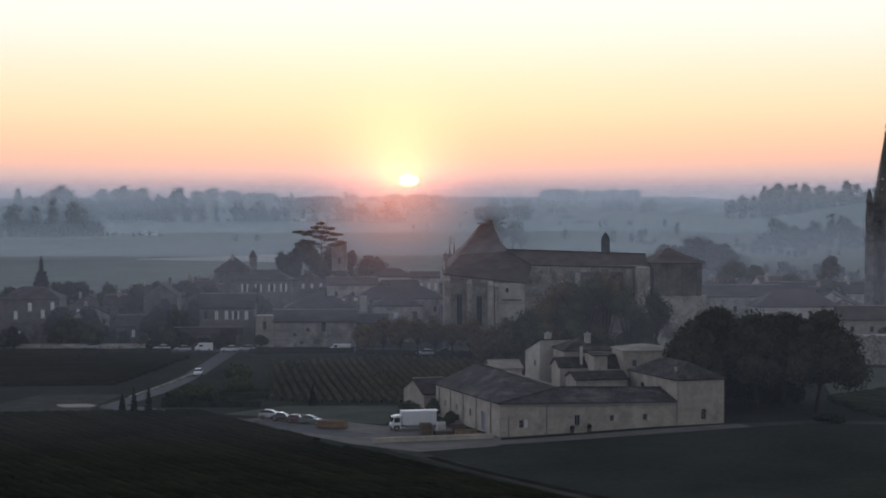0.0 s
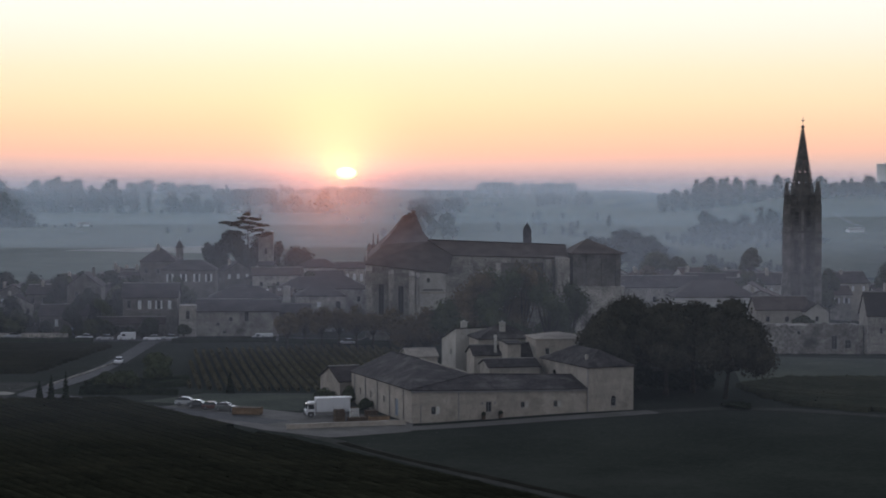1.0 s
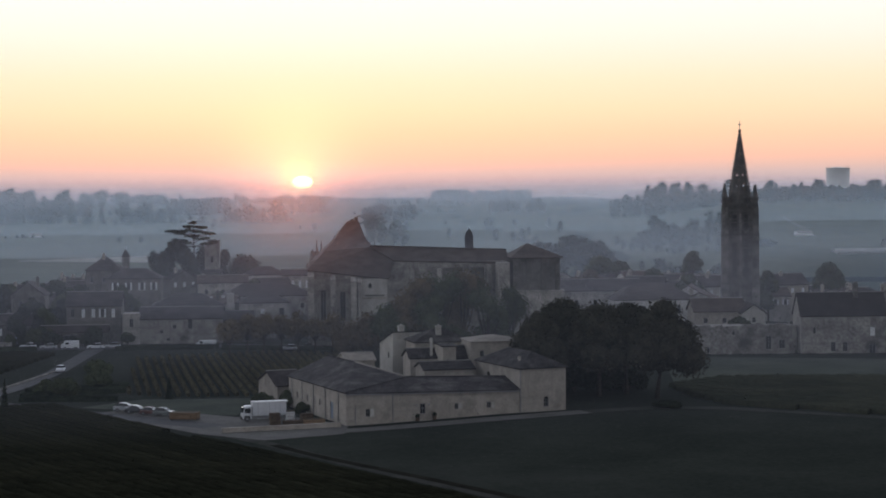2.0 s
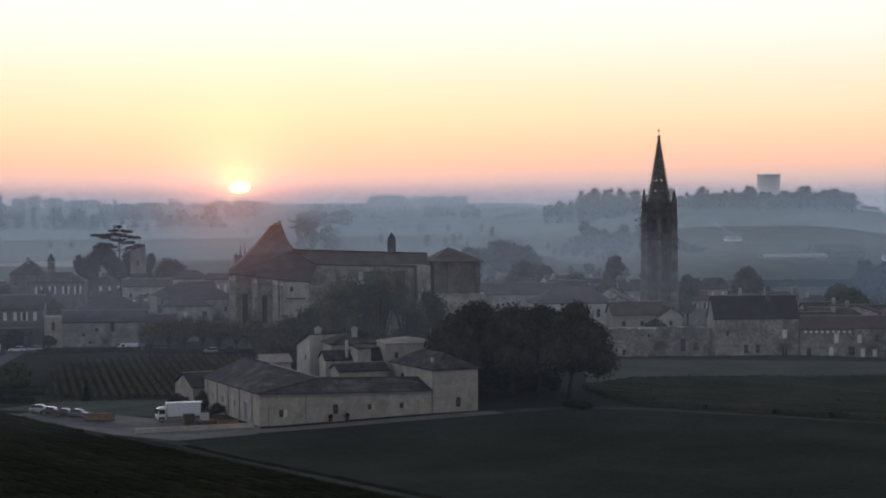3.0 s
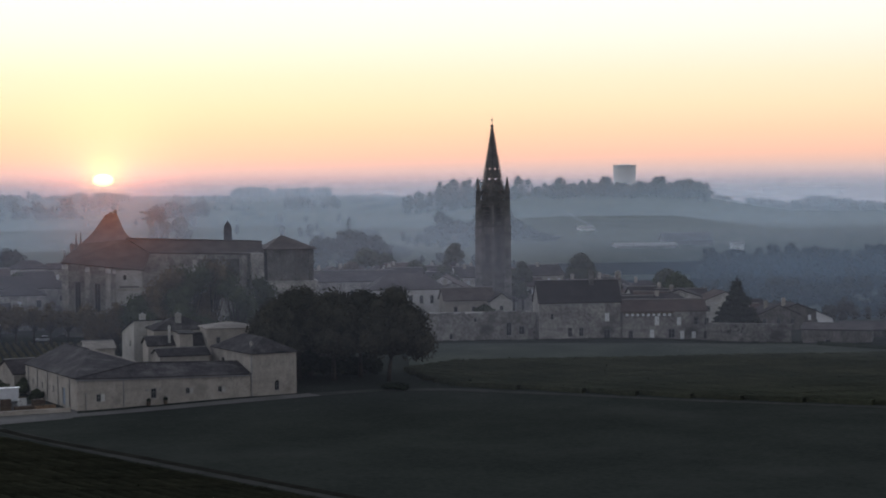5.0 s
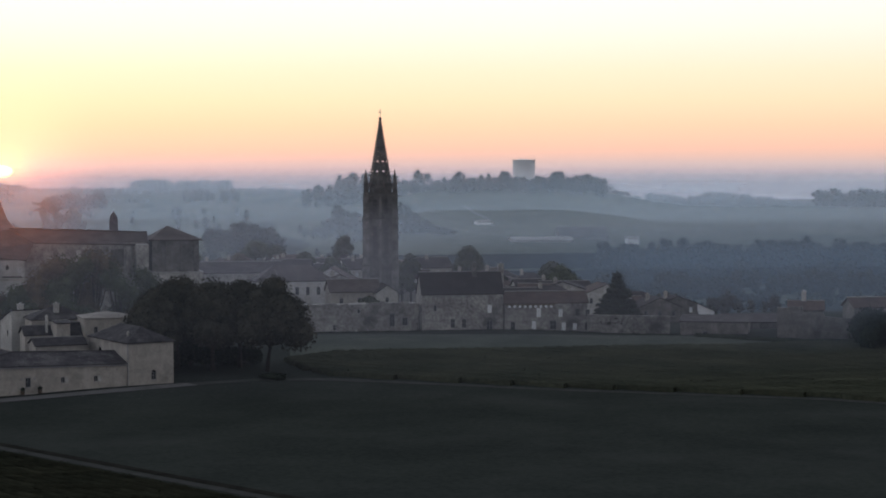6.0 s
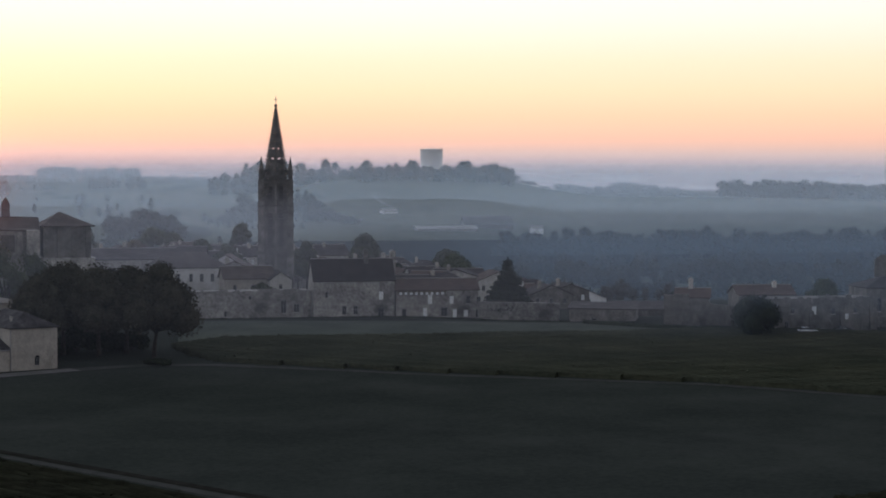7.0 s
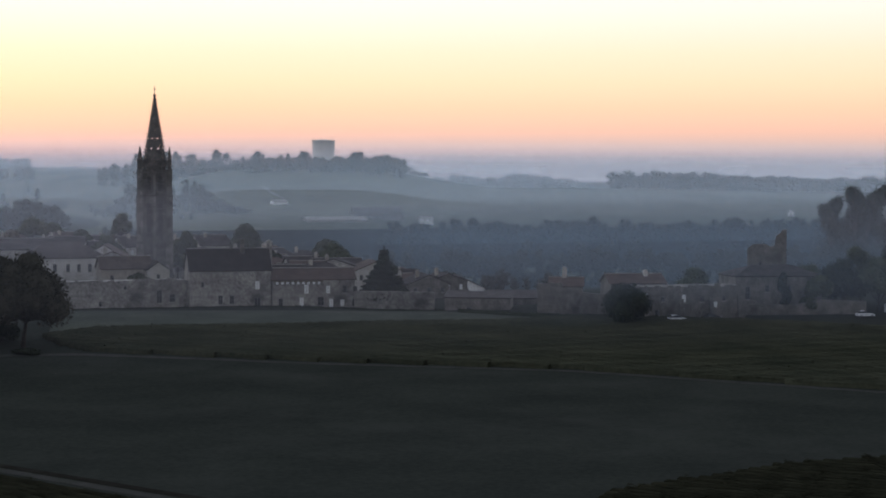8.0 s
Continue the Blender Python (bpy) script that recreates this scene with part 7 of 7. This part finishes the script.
def box_truck():
    home = thing("box_truck", "white box lorry parked in the farmyard", "lorry", pose(2.0, 317.0, -0.50, 0, 0, 10))
    box("chassis", -3.4, 3.9, -0.45, 0.45, 0.55, 0.8, STEEL, home)
    cargo = box("cargo_box", -1.95, 4.1, -1.15, 1.15, 0.95, 3.30, METALWHITE, home, bevel=0.05)
    box("roof_rim", -1.97, 4.4, -1.17, 1.17, 3.302, 3.38, SHUTTER, cargo)
    box("skirt", -1.2, 2.0, -1.1, -1.06, 0.45, 0.94, STEEL, home)
    for yy in (-1.17, 1.15):
        for k in range(7):
            box("box_rib", -1.9 + k * 0.98, -1.86 + k * 0.98, yy, yy + 0.02, 1.0, 3.25, SILVER, cargo)
    bm = bmesh.new()
    loft(bm, [(-3.75, 0.45), (-3.8, 1.2), (-3.6, 1.55), (-3.3, 2.5), (-3.0, 2.65), (-2.1, 2.65), (-2.1, 0.45)], 1.05, 0.1)
    cab = part("cab", bm, METALWHITE, home)
    box("windscreen", -3.74, -3.36, -0.93, 0.93, 1.5, 2.42, PANE, cab)
    box("bumper", -3.9, -3.7, -1.06, 1.06, 0.35, 0.72, RUBBER, cab)
    for yy in (-1.07, 1.03):
        box("side_window", -3.34, -2.3, yy, yy + 0.04, 1.45, 2.3, PANE, cab)
        # black plate puts the wheel well's shadow on the cab side
        box("wheel_arch", -3.42, -2.34, yy, yy + 0.04, 0.46, 0.98, RUBBER, cab)
    box("grille", -3.83, -3.78, -0.7, 0.7, 0.75, 1.1, STEEL, cab)
    for xx in (-2.9, 2.4):
        for yy in (-0.95, 0.95):
            wheel_part(home, xx, yy, 0.45, 0.32)
    for yy in (-0.75, 0.75):
        box("headlight", -3.84, -3.78, yy - 0.15, yy + 0.15, 0.8, 1.0, SHUTTER, cab)


box_truck()


def pallet_box(label, x, y, turn, w, d, h, mat=CRATE):
    home = thing("pallet_box", label, "crate", pose(x, y, land(x, y) + 0.07, 0, 0, turn), "harvest crates")
    for k in range(max(2, int(h / 0.28))):
        z = 0.15 + k * 0.28
        if z + 0.22 > h:
            break
        for y0 in (0, d - 0.04):
            box("slat", 0, w, y0, y0 + 0.04, z, z + 0.22, mat, home)
        for x0 in (-0.042, w + 0.002):
            box("slat", x0, x0 + 0.04, 0.0, d, z, z + 0.22, mat, home)
    for x0 in (0.06, w - 0.14):
        for y0 in (0.05, d - 0.13):
            box("corner_post", x0, x0 + 0.08, y0, y0 + 0.08, 0, h, DARKWOOD, home)
    box("base_board", 0.02, w - 0.02, 0.05, d - 0.05, 0.06, 0.14, DARKWOOD, home)
    box("contents", 0.06, w - 0.06, 0.06, d - 0.06, 0.14, h - 0.1, DARKWOOD, home)


pallet_box("tall stack of dark timber crates behind the low wall", 3.6, 309.0, 14, 1.7, 1.4, 2.2, DARKWOOD)
pallet_box("white bin standing beside the lorry", 6.4, 313.5, 14, 1.3, 1.2, 2.0, SHUTTER)
pallet_box("reddish stack of pallets by the winery", 9.6, 308.4, 14, 3.4, 1.4, 1.1)
pallet_box("low stack of timber pallets", 5.9, 309.4, 14, 3.2, 1.3, 0.8, DARKWOOD)
pallet_box("dark crate beside the winery wall", 9.0, 311.5, 14, 2.0, 1.6, 1.7, DARKWOOD)
pallet_box("long brown heap of timber boards by the cars", -14.6, 319.5, -12, 5.0, 2.2, 1.4)
for u in (13.0, 16.2):
    p = farm_at(u, -0.7).translation
    pot = thing("planter", "dark round planter against the winery wall", "planter", pose(p.x, p.y, land(p.x, p.y) + 0.08), "wall planters")
    prism("pot", ngon(0, 0, 0.32, 12), 0, 0.7, DARKWOOD, pot, top=1.2)
    c = new("bush", crown_mesh("bush", [(0, 0, 0.95, 0.4, 0.4, 0.35)], 160, 0.12, 5, LEAF_DARK))
    c.parent = pot
low = thing("low_wall", "low pale stone wall closing the farmyard", "wall", pose(-4.4, 300.9, -0.55, 0, 0, 13.5))
box("wall", 0, 20.6, 0, 0.45, -0.3, 0.75, LIMESTONE, low, bevel=0.04)
box("coping", -0.05, 20.65, -0.06, 0.51, 0.752, 0.86, LIMESTONE, low)
between("sand_patch", [(-66.8, 355.5), (-66.4, 353), (-64.4, 350.4)], [(-61, 356.2), (-58.6, 353.4), (-59.4, 350.8)], STUBBLE, 0.12, "pale spread of sand beside the lane", "sand", 10, 8)
verge = thing("kerb_wall", "low pale retaining wall along the rising lane", "wall", pose(-54.4, 366, land(-54, 366), 0, 0, 80))
box("wall", 0, 50, 0, 0.25, -0.5, 0.4, OLDSTONE, verge)
house("low open garage with a dark tiled roof", -58.5, 467.0, 1, 17.0, 4.5, 0.2, 4.2, 5.6, "gu", DARKSTONE, TILE, [(2.6, 0.2, 3.2, 2.9, "dark"), (7.4, 0.2, 3.2, 2.9, "dark"), (12.4, 0.2, 3.2, 2.9, "dark")], category="garage", name="garage")
street_wall = thing("street_wall", "long pale stone wall beside the street", "wall", pose(-112, 466.5, 0.2))
box("wall", 0, 46, 0, 0.4, -0.6, 1.6, OLDSTONE, street_wall)

# ---- the rising sun ----
disc = bmesh.new()
bmesh.ops.create_uvsphere(disc, u_segments=24, v_segments=16, radius=1.0)
me = bpy.data.meshes.new("sun")
disc.to_mesh(me)
disc.free()
me.materials.append(glowing("sun_glow", (1.0, 0.86, 0.36), 3.6))
sun_ball = new("sun", me)
sun_ball.matrix_world = Matrix.Translation(Vector((18, 0, 38)) + SUN_DIR * 4700) @ Matrix.Diagonal((27, 5, 16, 1))
tagged(sun_ball, "low yellow-white sun flattened above the mist", "sun", kind="structure")

# ---- mist ----
NEAR = (0.85, 0.865, 1.0)  # mist round the town, the sun's warm veil put in its colour
DEEP = (0.115, 0.20, 0.275)  # valley mist, its shade put into a darker blue colour
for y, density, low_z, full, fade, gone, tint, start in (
    # first row: added veil before the camera, standing in for lens glare
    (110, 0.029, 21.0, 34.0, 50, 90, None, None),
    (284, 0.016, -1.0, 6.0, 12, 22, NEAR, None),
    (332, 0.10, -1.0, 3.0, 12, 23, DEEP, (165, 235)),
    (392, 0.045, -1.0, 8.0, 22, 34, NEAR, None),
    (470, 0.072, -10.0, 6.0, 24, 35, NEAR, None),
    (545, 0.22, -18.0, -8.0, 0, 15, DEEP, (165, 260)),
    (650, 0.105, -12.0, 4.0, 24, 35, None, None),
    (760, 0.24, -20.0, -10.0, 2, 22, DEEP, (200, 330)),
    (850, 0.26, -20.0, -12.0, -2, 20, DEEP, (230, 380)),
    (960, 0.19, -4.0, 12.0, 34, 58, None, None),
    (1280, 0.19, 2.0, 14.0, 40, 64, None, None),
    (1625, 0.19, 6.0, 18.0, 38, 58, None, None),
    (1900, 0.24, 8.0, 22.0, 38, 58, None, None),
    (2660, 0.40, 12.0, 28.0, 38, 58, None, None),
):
    slanted = y in (284, 392)
    wdt = 420.0 if slanted else 0.9 * y + 400
    lean = 0.3 if y == 392 else 0.0
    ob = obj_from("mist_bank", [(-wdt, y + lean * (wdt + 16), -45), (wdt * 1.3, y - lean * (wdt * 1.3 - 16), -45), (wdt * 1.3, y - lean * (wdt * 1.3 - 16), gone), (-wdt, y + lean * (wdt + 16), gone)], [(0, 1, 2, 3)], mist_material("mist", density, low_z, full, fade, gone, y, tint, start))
    tagged(ob, "thin blue-grey morning mist with valley shade and glare mixed in", "mist", kind="stuff")
